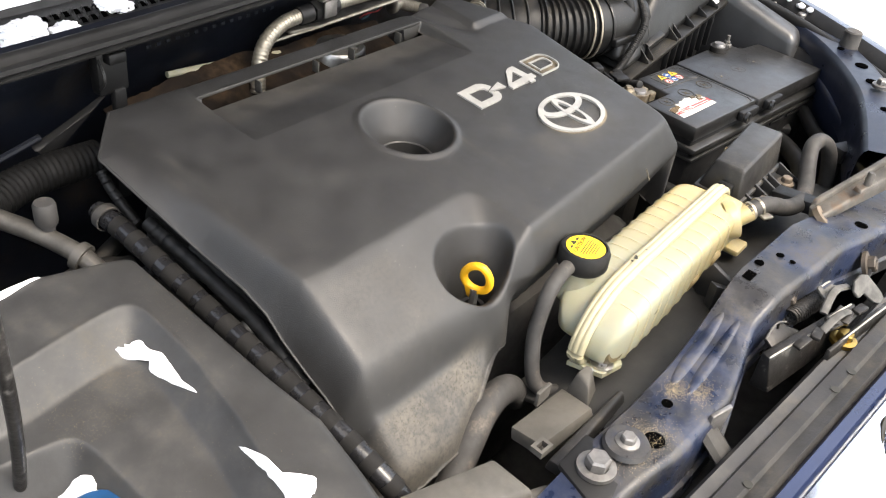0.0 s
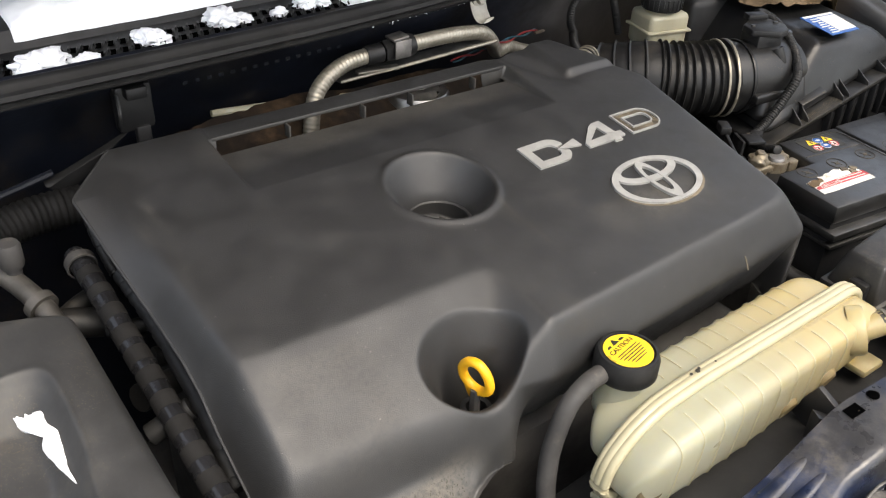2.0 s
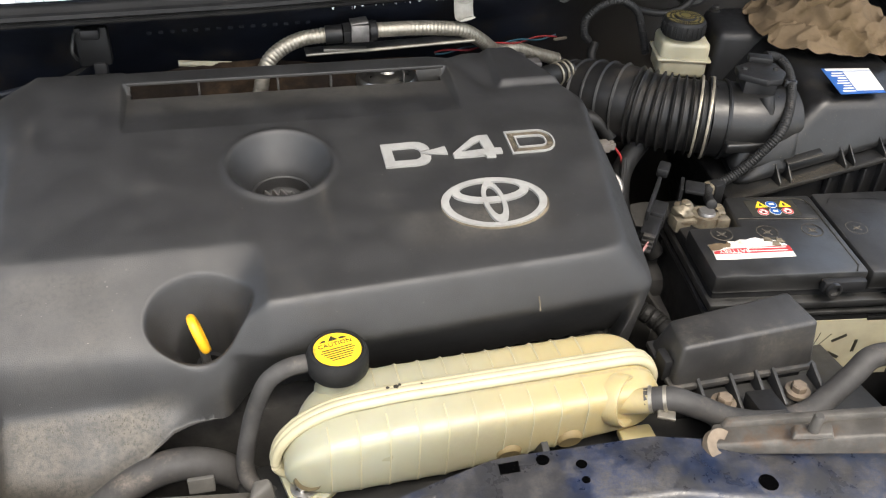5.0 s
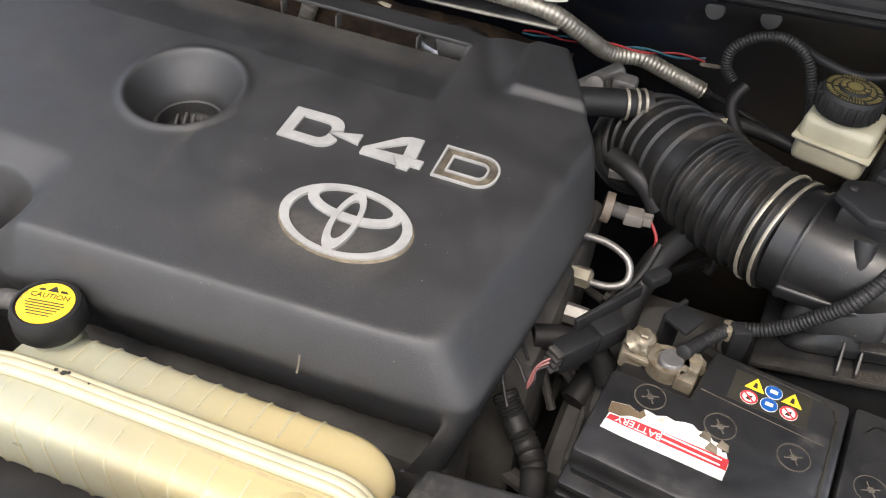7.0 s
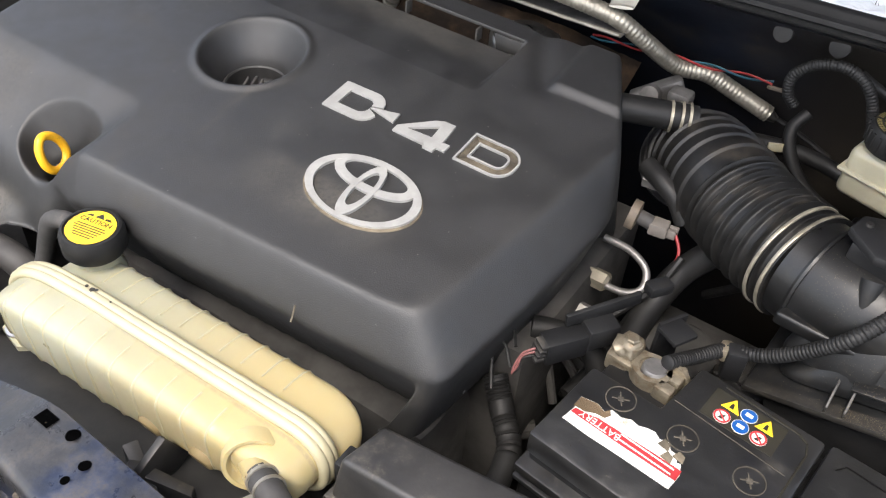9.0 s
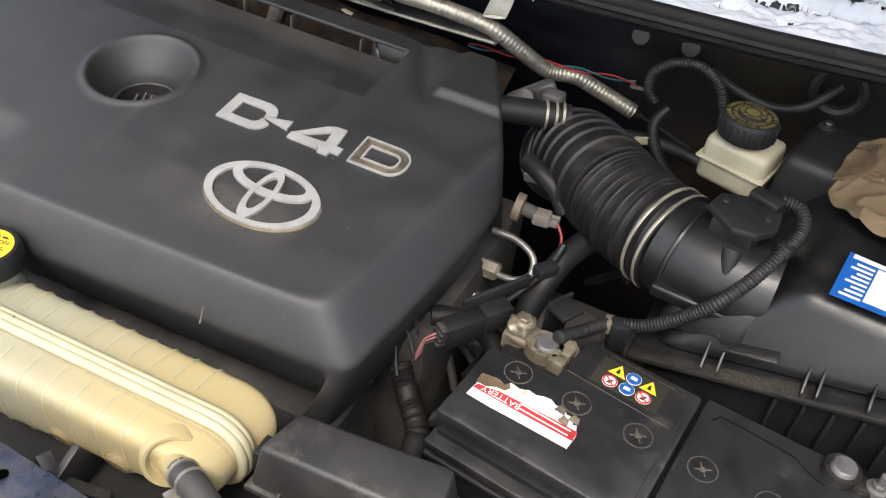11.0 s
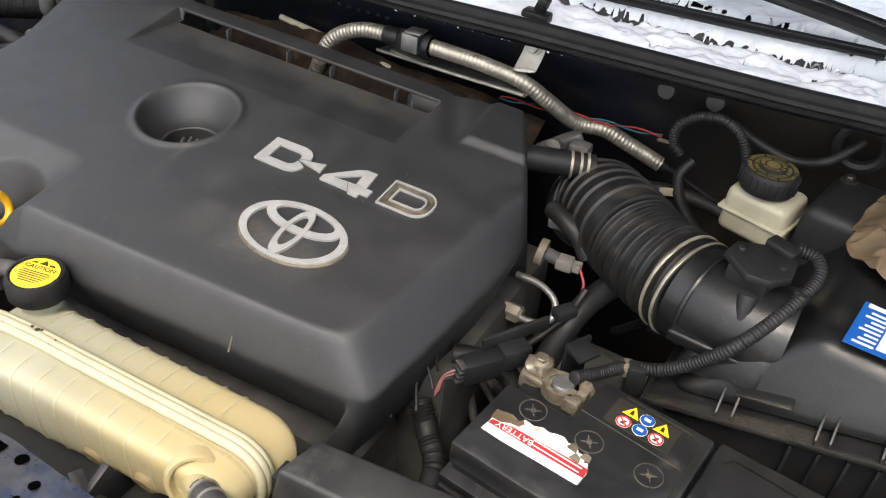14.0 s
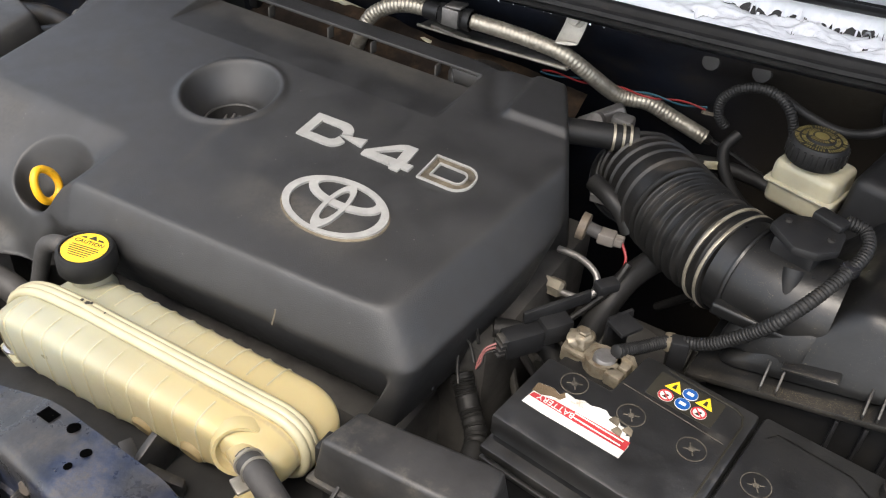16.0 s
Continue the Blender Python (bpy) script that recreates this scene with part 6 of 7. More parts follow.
part("hose", tube([(0.222, -0.10, 0.775), (0.240, -0.115, 0.76), (0.262, -0.14, 0.75), (0.27, -0.19, 0.745)], 0.010, 12, 20, conduit), RUBBER, mh)
part("wire", tube([(0.235, -0.10, 0.818), (0.222, -0.085, 0.820), (0.218, -0.10, 0.80), (0.23, -0.12, 0.785)], 0.0014, 6, 8), RUBBER, mh)
for k in range(14):
    a = random.uniform(0.23, 0.36), random.uniform(-0.12, 0.20)
    p = Vector((a[0], a[1], random.uniform(0.66, 0.74)))
    part("pipe", tube([p, p + Vector((random.uniform(-0.04, 0.04), random.uniform(-0.05, 0.05), random.uniform(-0.02, 0.05))), p + Vector((random.uniform(-0.08, 0.08), random.uniform(-0.09, 0.09), random.uniform(-0.05, 0.02)))], random.uniform(0.004, 0.009), 8, 6), DARK, mh)

# ---------------------------------------------------------------- left side of the bay
hn = thing("wiring_harness", (-0.37, -0.05, 0.80), "taped black wiring harness beside engine cover", "harness")


LOOM = spline([(-0.372, 0.100, 0.862), (-0.370, 0.05, 0.855), (-0.368, -0.05, 0.833), (-0.366, -0.15, 0.811), (-0.362, -0.23, 0.785), (-0.355, -0.26, 0.76)], 30)
part("loom", tube(LOOM, 0.0092, 16, 1, smooth=False), TAPE, hn, angle=70)
run, last = 0.0, -1.0
for i in range(4, len(LOOM) - 6):
    run += (LOOM[i] - LOOM[i - 1]).length
    if run - last > 0.0215:
        last = run
        n = 4
        while (LOOM[i + n] - LOOM[i]).length < 0.0095 and i + n < len(LOOM) - 1:
            n += 1
        part("tape_band", tube(LOOM[i:i + n + 1], 0.0096, 16, 1, smooth=False), MATTE, hn)
part("clip_ring", lathe([(0.0108, -0.004), (0.0122, -0.004), (0.0122, 0.004), (0.0108, 0.004)], (-0.3715, 0.088, 0.8605), (0, 1, 0.15), 20), RUBBER_G, hn)
part("branch", tube([(-0.352, 0.120, 0.885), (-0.352, 0.105, 0.870), (-0.350, 0.075, 0.850)], 0.005, 10, 20, conduit), RUBBER, hn)
part("branch", tube([(-0.350, 0.06, 0.860), (-0.345, 0.0, 0.842), (-0.346, -0.08, 0.825), (-0.35, -0.14, 0.80)], 0.007, 10, 30, conduit), RUBBER, hn)
part("branch", tube([(-0.335, 0.02, 0.845), (-0.33, -0.04, 0.825), (-0.335, -0.11, 0.80)], 0.009, 10, 10), RUBBER, hn)
for k in range(5):
    p = Vector((-0.365 + random.uniform(-0.02, 0.03), 0.09 - 0.04 * k, 0.80 + random.uniform(-0.03, 0.03)))
    part("stub", tube([p, p + Vector((0.03, random.uniform(-0.02, 0.02), random.uniform(-0.02, 0.02)))], random.uniform(0.006, 0.012), 10, 5), RUBBER, hn)
GRIMYAL = mk("grimy_aluminium", (0.075, 0.070, 0.062), 0.55, 0.5, var=0.4, vscale=35, dust=0.4, dustcol=(0.10, 0.085, 0.065))
ac = thing("coolant_line", (-0.42, 0.1, 0.84), "dull aluminium pipe with grey service cap", "pipe")
part("pipe", tube([(-0.500, 0.190, 0.885), (-0.465, 0.165, 0.878), (-0.440, 0.132, 0.866), (-0.420, 0.098, 0.856), (-0.408, 0.060, 0.846), (-0.405, 0.03, 0.83)], 0.0085, 14, 8), GRIMYAL, ac)
part("collar", lathe([(0.0085, -0.004), (0.0125, -0.004), (0.0125, 0.004), (0.0085, 0.004)], (-0.410, 0.068, 0.848), (0.3, -0.9, -0.3), 18), GRIMYAL, ac)
part("valve", lathe([(0.006, 0), (0.006, 0.012), (0.0085, 0.012), (0.0095, 0.015), (0.0095, 0.030), (0.008, 0.033), (0, 0.033)], (-0.418, 0.100, 0.857), (0, 0, 1), 20), RUBBER_G, ac, "grey plastic valve cap")
# rubber darkened below its own colour for the shade by the firewall
SHADED_RUBBER = mk("shaded_rubber", (0.0055, 0.0055, 0.0055), 0.7, bump=0.3, spec=0.2)
ch = thing("heater_hose", (-0.45, 0.17, 0.84), "black corrugated hose by the firewall", "hose")
part("hose", tube([(-0.62, 0.13, 0.815), (-0.52, 0.155, 0.832), (-0.44, 0.180, 0.846), (-0.38, 0.195, 0.852), (-0.31, 0.195, 0.850)], 0.0175, 18, 60, lambda s, r: 0.90 + 0.12 * abs(math.sin(math.pi * r / 0.0058))), SHADED_RUBBER, ch, angle=80)
for p, q, r in (((-0.46, 0.05, 0.82), (-0.37, 0.06, 0.82), 0.012), ((-0.44, 0.03, 0.80), (-0.36, 0.09, 0.83), 0.008), ((-0.60, 0.07, 0.80), (-0.44, 0.09, 0.81), 0.014)):
    part("pipe", tube([p, (Vector(p) + Vector(q)) / 2 + Vector((0, 0.01, 0.01)), q], r, 10, 6), BELM, ch)


def snow_slab(pts, z0, thick, seed, label, slope=0.0):
    """A soft slab of snow with a ragged outline lying on the trim."""
    per = spline([(*p, 0) for p in pts + pts[:1]], 30)[:-1]
    c = sum(per, Vector()) / len(per)
    bm = bmesh.new()
    rings = []
    for i in range(9):
        rho = 1 - (i / 8.0) * 0.97
        row = []
        for p in per:
            d = p - c
            n = noise.noise(Vector((p.x * 120, p.y * 120, seed + i * 0.1)))
            n += 0.8 * noise.noise(Vector((p.x * 420, p.y * 420, seed + i * 0.4)))
            q = c + d * (rho * (1 + 0.10 * n + 0.035 * noise.noise(Vector((p.x * 1500, p.y * 1500, seed + i)))))
            h = thick * (1 - rho ** 3) * (1 + 0.5 * noise.noise(Vector((q.x * 70, q.y * 70, seed))))
            row.append(bm.verts.new((q.x, q.y, float(trim_z(np.array(q.x), np.array(q.y))) + h - (0.002 if i == 0 else 0) + 0.0005)))
        rings.append(row)
    for a, b in zip(rings, rings[1:]):
        for j in range(len(per)):
            k = (j + 1) % len(per)
            bm.faces.new((a[j], a[k], b[k], b[j]))
    bm.faces.new(rings[-1])
    return solo("snow_patch", bm, SNOW, label, "snow", "snow patches", angle=80)


snow_slab([(-0.461, -0.0525), (-0.4545, -0.0540), (-0.4446, -0.0600), (-0.4439, -0.070), (-0.4405, -0.081), (-0.4415, -0.0945), (-0.4436, -0.112), (-0.4434, -0.1274), (-0.4488, -0.1005), (-0.4519, -0.0818), (-0.4481, -0.0745), (-0.4594, -0.060)], 0, 0.0035, 1.0, "melting patch of snow on the plastic trim")
snow_slab([(-0.4515, -0.1756), (-0.4504, -0.183), (-0.4500, -0.2035), (-0.4508, -0.2215), (-0.4429, -0.2290), (-0.4329, -0.2339), (-0.437, -0.2400), (-0.4496, -0.2440), (-0.4600, -0.2400), (-0.4570, -0.226), (-0.4540, -0.2071)], 0, 0.003, 2.0, "melting strip of snow in a trim corner")
snow_slab([(-0.466, 0.0205), (-0.480, 0.0195), (-0.500, 0.016), (-0.54, 0.012), (-0.545, 0.020), (-0.500, 0.0235), (-0.480, 0.0225)], 0, 0.003, 3.0, "thin streak of snow on the plastic trim")
snow_slab([(-0.545, -0.106), (-0.532, -0.107), (-0.524, -0.116), (-0.530, -0.128), (-0.548, -0.122)], 0, 0.006, 4.0, "lump of snow in a trim hollow")
WF = (-0.540, -0.146, 0.806)
bc = thing("washer_filler", (-0.54, -0.146, 0.76), "blue washer filler cap in a trim hollow", "filler cap")
part("lid", lathe([(0, 0), (0.026, 0), (0.026, 0.012), (0.022, 0.016), (0, 0.016)], WF, n=28), mk("blue_cap_plastic", (0.004, 0.040, 0.110), 0.5, dust=0.3), bc)
part("neck", lathe([(0.020, -0.06), (0.020, 0.0)], WF, n=24), PLASTIC_B, bc)

# ---------------------------------------------------------------- hoses round the tank
th = thing("overflow_hose", (-0.14, -0.23, 0.72), "grey dusty rubber hose from coolant tank", "hose")
part("hose", tube([(-0.096, -0.220, 0.838), (-0.112, -0.221, 0.836), (-0.127, -0.222, 0.826), (-0.137, -0.223, 0.805), (-0.145, -0.226, 0.780), (-0.152, -0.236, 0.750), (-0.148, -0.246, 0.735), (-0.130, -0.255, 0.725)], 0.0074, 14, 8), RUBBER_G, th)
rh = thing("radiator_hose", (-0.24, -0.24, 0.70), "thick dusty rubber radiator hose", "hose")
part("hose", tube([(-0.150, -0.222, 0.71), (-0.172, -0.226, 0.738), (-0.198, -0.229, 0.752), (-0.225, -0.233, 0.752), (-0.255, -0.241, 0.740), (-0.290, -0.250, 0.715), (-0.33, -0.26, 0.68)], 0.0135, 16, 8), RUBBER_G, rh)
uh = thing("tank_hose", (0.28, -0.31, 0.78), "dusty grey rubber hose in a U bend", "hose")
part("hose", tube([(0.162, -0.294, 0.822), (0.180, -0.302, 0.828), (0.202, -0.310, 0.822), (0.228, -0.318, 0.812), (0.262, -0.322, 0.806), (0.300, -0.316, 0.804), (0.330, -0.305, 0.812), (0.350, -0.297, 0.820), (0.366, -0.292, 0.831), (0.388, -0.294, 0.832), (0.407, -0.303, 0.818), (0.417, -0.310, 0.790), (0.422, -0.316, 0.74)], 0.0098, 16, 8), RUBBER_G, uh)
for k, dx in enumerate((0.166, 0.176)):
    part("hose_clip", lathe([(0.0096, -0.0014), (0.0110, -0.0014), (0.0110, 0.0014), (0.0096, 0.0014)], (dx, -0.2955 - 0.45 * (dx - 0.166), 0.8235 + 0.3 * (dx - 0.166)), (0.85, -0.42, 0.3), 24), STEEL_BR, uh)
part("clip_ear", rbox((0.172, -0.312, 0.822), (0.014, 0.010, 0.003), 0.001, rz=-25), STEEL_BR, uh)

# shroud under the tank
sh = thing("radiator_shroud", (0.05, -0.29, 0.70), "flat dusty black plastic radiator shroud", "shroud")
part("panel", hull8([(-0.16, -0.345, 0.748), (0.40, -0.360, 0.770), (0.40, -0.20, 0.752), (-0.16, -0.22, 0.716)], [(-0.16, -0.345, 0.754), (0.40, -0.360, 0.776), (0.40, -0.20, 0.758), (-0.16, -0.22, 0.722)], 0.002), PLASTIC_G, sh)
part("arm", hull8([(0.055, -0.318, 0.760), (0.090, -0.330, 0.760), (0.092, -0.322, 0.760), (0.06, -0.308, 0.760)], [(0.055, -0.318, 0.790), (0.090, -0.330, 0.772), (0.092, -0.322, 0.772), (0.06, -0.308, 0.790)], 0.001), PLASTIC_D, sh)
part("arm", hull8([(0.062, -0.318, 0.760), (0.066, -0.330, 0.760), (0.112, -0.312, 0.760), (0.108, -0.305, 0.760)], [(0.064, -0.318, 0.785), (0.067, -0.328, 0.785), (0.112, -0.312, 0.772), (0.108, -0.305, 0.772)], 0.001), PLASTIC_D, sh)
part("arm", rbox((0.078, -0.306, 0.775), (0.006, 0.03, 0.04), 0.001, rx=25), PLASTIC_D, sh)
lo = thing("support_plate", (-0.20, -0.285, 0.75), "grey dusty plastic support plate beside the tank", "support plate")
part("plate", hull8([(-0.233, -0.268, 0.750), (-0.234, -0.302, 0.752), (-0.160, -0.308, 0.752), (-0.147, -0.268, 0.740)], [(-0.233, -0.266, 0.764), (-0.234, -0.298, 0.767), (-0.163, -0.305, 0.764), (-0.149, -0.267, 0.752)], 0.002), DUSTY, lo)
part("rib", rbox((-0.185, -0.266, 0.768), (0.020, 0.004, 0.016), 0.001), DUSTY, lo)
part("ear", hull8([(-0.158, -0.300, 0.752), (-0.128, -0.292, 0.752), (-0.130, -0.276, 0.750), (-0.150, -0.270, 0.750)], [(-0.150, -0.292, 0.772), (-0.132, -0.284, 0.778), (-0.134, -0.278, 0.780), (-0.146, -0.276, 0.776)], 0.003), DUSTY, lo)
part("lower_rail", hull8([(-0.235, -0.322, 0.745), (-0.12, -0.318, 0.748), (-0.12, -0.306, 0.748), (-0.235, -0.305, 0.745)], [(-0.235, -0.319, 0.758), (-0.12, -0.315, 0.760), (-0.12, -0.309, 0.760), (-0.235, -0.308, 0.758)], 0.002), PLASTIC_D, lo)
part("connector", ringplate([(-0.2555, -0.3095), (-0.2400, -0.3105), (-0.2390, -0.2985), (-0.2545, -0.2975)], [(-0.2525, -0.3070), (-0.2430, -0.3075), (-0.2425, -0.3015), (-0.2515, -0.3010)], 0.006, pose(0, 0, 0.776)), DUSTY, lo)
ap = thing("front_trim", (-0.34, -0.34, 0.72), "dusty black plastic trim across the front corner", "bay trim")
part("panel", hull8([(-0.45, -0.46, 0.70), (-0.240, -0.42, 0.70), (-0.245, -0.305, 0.70), (-0.44, -0.235, 0.70)], [(-0.46, -0.45, 0.800), (-0.255, -0.375, 0.765), (-0.262, -0.318, 0.784), (-0.43, -0.268, 0.822)], 0.009, 3), DUSTY, ap)
part("wedge", hull8([(-0.44, -0.275, 0.76), (-0.286, -0.325, 0.76), (-0.286, -0.280, 0.76), (-0.42, -0.245, 0.76)], [(-0.43, -0.272, 0.830), (-0.288, -0.318, 0.794), (-0.289, -0.279, 0.800), (-0.42, -0.250, 0.826)], 0.004), DUSTY, ap)
ap.location += Vector((0.0, -0.006, -0.014))
bp2 = thing("bolt_plate", (-0.24, -0.35, 0.77), "black pressed plate with big hex bolt", "plate")
part("plate", hull8([(-0.275, -0.375, 0.776), (-0.212, -0.372, 0.780), (-0.216, -0.325, 0.782), (-0.258, -0.325, 0.780)], [(-0.275, -0.375, 0.783), (-0.212, -0.372, 0.787), (-0.216, -0.325, 0.789), (-0.258, -0.325, 0.787)], 0.003), PLASTIC_B, bp2)
hexbolt("bolt", (-0.241, -0.350, 0.790), 0.0095, bp2, DULL)

# ---------------------------------------------------------------- right-hand bracket
CHANS = mk("dirty_bare_steel", (0.085, 0.078, 0.068), 0.55, 0.3, var=0.4, vscale=30, bump=0.4, bscale=200, second=(0.10, 0.062, 0.038), secscale=22, secamt=0.35, dust=0.5, dustcol=(0.075, 0.062, 0.045))
rb = thing("rusty_bracket", (0.26, -0.38, 0.82), "bare rusty steel channel bracket with stud", "bracket")
part("channel", hull8([(0.178, -0.366, 0.836), (0.400, -0.436, 0.868), (0.405, -0.420, 0.866), (0.186, -0.350, 0.834)], [(0.178, -0.362, 0.842), (0.400, -0.432, 0.895), (0.405, -0.414, 0.897), (0.188, -0.346, 0.846)], 0.002), CHANS, rb)
part("rib", hull8([(0.19, -0.352, 0.842), (0.402, -0.418, 0.888), (0.404, -0.412, 0.888), (0.192, -0.346, 0.842)], [(0.195, -0.352, 0.852), (0.402, -0.418, 0.903), (0.404, -0.412, 0.903), (0.197, -0.346, 0.852)], 0.002), CHANS, rb)
part("eye", lathe([(0.005, -0.003), (0.013, -0.003), (0.013, 0.003), (0.005, 0.003)], (0.186, -0.364, 0.841), (0.2, -0.5, 0.8), 20), TAN, rb)
part("ear", hull8([(0.226, -0.384, 0.862), (0.252, -0.394, 0.868), (0.256, -0.384, 0.868), (0.230, -0.374, 0.862)], [(0.228, -0.383, 0.866), (0.250, -0.392, 0.872), (0.254, -0.384, 0.873), (0.232, -0.375, 0.867)], 0.001), CHANS, rb)
part("stud", lathe([(0.004, 0), (0.004, 0.016), (0.003, 0.018), (0, 0.018)], (0.241, -0.384, 0.866), n=12), CHANS, rb)
part("clip", rbox((0.215, -0.378, 0.822), (0.014, 0.010, 0.03), 0.002, rz=-20, rx=15), PLASTIC_B, rb)

# ---------------------------------------------------------------- bonnet latch in front of the cross member
CHANB = mk("rust_brown_bolt", (0.075, 0.060, 0.046), 0.6, 0.2, var=0.4, vscale=60, dust=0.4, dustcol=(0.08, 0.065, 0.05))
la = thing("bonnet_latch", (0.06, -0.42, 0.74), "worn greasy steel bonnet latch with spring", "latch")
part("plate", hull8([(-0.035, -0.415, 0.770), (0.075, -0.440, 0.780), (0.080, -0.425, 0.775), (-0.03, -0.395, 0.765)], [(-0.035, -0.405, 0.806), (0.070, -0.432, 0.812), (0.074, -0.424, 0.812), (-0.03, -0.396, 0.806)], 0.002), DSTEEL, la)
part("plate", hull8([(0.02, -0.445, 0.778), (0.13, -0.466, 0.790), (0.13, -0.460, 0.790), (0.02, -0.438, 0.778)], [(0.02, -0.443, 0.806), (0.13, -0.463, 0.815), (0.13, -0.459, 0.815), (0.02, -0.439, 0.806)], 0.001), DSTEEL, la)
part("spring", tube([(0.047 + 0.038 * i / 160, -0.393 - 0.016 * i / 160 + 0.0085 * math.cos(i * 2 * math.pi / 10), 0.800 + 0.014 * i / 160 + 0.0085 * math.sin(i * 2 * math.pi / 10)) for i in range(161)], 0.0015, 6, 1, smooth=False), DSTEEL, la)
part("lever", plate([(-0.018, 0.004), (-0.012, 0.013), (0.000, 0.016), (0.010, 0.013), (0.022, -0.008), (0.023, -0.015), (0.015, -0.018), (0.006, -0.014), (-0.004, -0.002), (-0.014, -0.004)], 0.003, pose(0.106, -0.438, 0.828, 48, 0, -16), 0.0008), STEELP, la, "dull bare steel release lever")
part("pawl", plate([(-0.012, -0.004), (0.010, -0.006), (0.014, 0.002), (0.008, 0.006), (-0.006, 0.005), (-0.010, 0.010), (-0.014, 0.008)], 0.003, pose(0.084, -0.412, 0.822, 35, 0, -14), 0.0006), STEELP, la, "scraped steel pawl")
part("striker_slot", plate([(-0.026, -0.006), (0.004, -0.010), (0.022, -0.007), (0.026, 0.004), (0.012, 0.003), (0.008, 0.009), (-0.004, 0.006), (-0.020, 0.006)], 0.004, pose(0.064, -0.432, 0.815, 30, 0, -14), 0.0008), DSTEEL, la)
part("claw", plate([(-0.022, -0.016), (0.018, -0.018), (0.022, -0.004), (0.010, 0.004), (0.006, 0.012), (-0.002, 0.006), (-0.012, 0.010), (-0.024, 0.004)], 0.004, pose(0.012, -0.398, 0.802, 35, 0, -12), 0.0008), DSTEEL, la, "greasy steel claw with scraped edge")
part("claw_edge", tube([(-0.012, -0.392, 0.8075), (0.000, -0.391, 0.811), (0.012, -0.392, 0.8135), (0.022, -0.397, 0.812)], 0.0011, 6, 5), STEELP, la)
part("hook", tube([(0.03, -0.428, 0.815), (0.045, -0.432, 0.825), (0.065, -0.436, 0.823), (0.080, -0.438, 0.815)], 0.004, 8, 8, flat=0.6), STEELP, la)
part("hook", tube([(0.05, -0.42, 0.82), (0.075, -0.418, 0.832), (0.10, -0.424, 0.828)], 0.004, 8, 8, flat=0.6), STEELP, la)
for k in range(5):
    part("tooth", rbox((0.0 + 0.022 * k, -0.420 - 0.006 * k, 0.814 + 0.001 * k), (0.018, 0.009, 0.004), 0.0012, rz=-14 + 20 * (k % 2), ry=14 * (k % 3 - 1)), DSTEEL, la)
part("link", rbox((0.185, -0.428, 0.797), (0.022, 0.006, 0.045), 0.002, ry=25), DSTEEL, la)
hexbolt("bolt", (0.186, -0.424, 0.812), 0.0080, la, CHANB, (0.1, -0.8, 0.4))
hexbolt("bolt", (0.055, -0.385, 0.815), 0.006, la, CHANB, (0.1, -0.8, 0.4))
for a, b in (((0.038, -0.4445, 0.8065), (0.126, -0.4635, 0.8155)), ((0.046, -0.4265, 0.8215), (0.082, -0.4355, 0.8225)), ((0.078, -0.4050, 0.8285), (0.092, -0.4085, 0.8295)), ((-0.034, -0.4045, 0.8068), (0.030, -0.4225, 0.8105))):
    part("worn_edge", tube([a, (Vector(a) + Vector(b)) / 2 + Vector((0, 0, 0.0008)), b], 0.0009, 6, 4), ZINC, la, "bright worn edge")
ho = thing("horn", (-0.12, -0.41, 0.70), "dark ribbed disc horn below cross member", "horn")
part("disc", lathe([(0, 0.01), (0.025, 0.01), (0.03, 0.004), (0.035, 0.006), (0.040, 0.0), (0.040, -0.006), (0, -0.01)], (-0.115, -0.405, 0.755), (0.6, -0.5, 0.6), 36), DARK, ho)
part("strap", hull8([(-0.135, -0.395, 0.71), (-0.125, -0.400, 0.71), (-0.123, -0.396, 0.71), (-0.133, -0.391, 0.71)], [(-0.135, -0.398, 0.80), (-0.110, -0.405, 0.80), (-0.108, -0.401, 0.80), (-0.133, -0.394, 0.80)], 0.001), DULL, ho)

# front panel strip, bumper skin, grille bar
STRIPM = mk("weathered_grey_strip", (0.034, 0.032, 0.030), 0.5, var=0.35, vscale=16, bump=0.3, dust=0.6, dustcol=(0.10, 0.088, 0.070), dscale=22)
fs = thing("front_panel", (0.1, -0.45, 0.74), "dusty grey front panel strip with small holes", "front panel", kind="structure")
xs = np.linspace(-0.40, 0.85, 80)
prof = [(0.012, 0.72), (0.010, 0.778), (0.006, 0.784), (-0.004, 0.782), (-0.007, 0.788), (-0.020, 0.790), (-0.023, 0.786), (-0.034, 0.790), (-0.038, 0.782), (-0.040, 0.72)]
A = np.array([[(x, -0.425 - 0.10 * (x + 0.2) + 0.10 * max(x - 0.25, 0) ** 2 + dy, z + 0.05 * (x + 0.2)) for x in xs] for dy, z in prof])
part("strip", sheet(A[:, :, 0], A[:, :, 1], A[:, :, 2]), STRIPM, fs)
# ink discs lie on the strip for the dark inside small holes
for hx in (-0.173, 0.013, 0.20, -0.02):
    part("hole", lathe([(0, 0), (0.004, 0), (0.004, 0.001), (0, 0.001)], (hx, -0.425 - 0.10 * (hx + 0.2) - 0.02, 0.7895 + 0.05 * (hx + 0.2)), n=14), INK, fs)
hexbolt("bolt", (0.057, -0.445, 0.800), 0.0075, fs, mk("brass_bolt", (0.5, 0.34, 0.1), 0.35, 1.0, dust=0.3))
prof = [(-0.038, 0.783), (-0.041, 0.789), (-0.050, 0.789), (-0.054, 0.778), (-0.060, 0.70), (-0.10, 0.60), (-0.10, 0.30)]
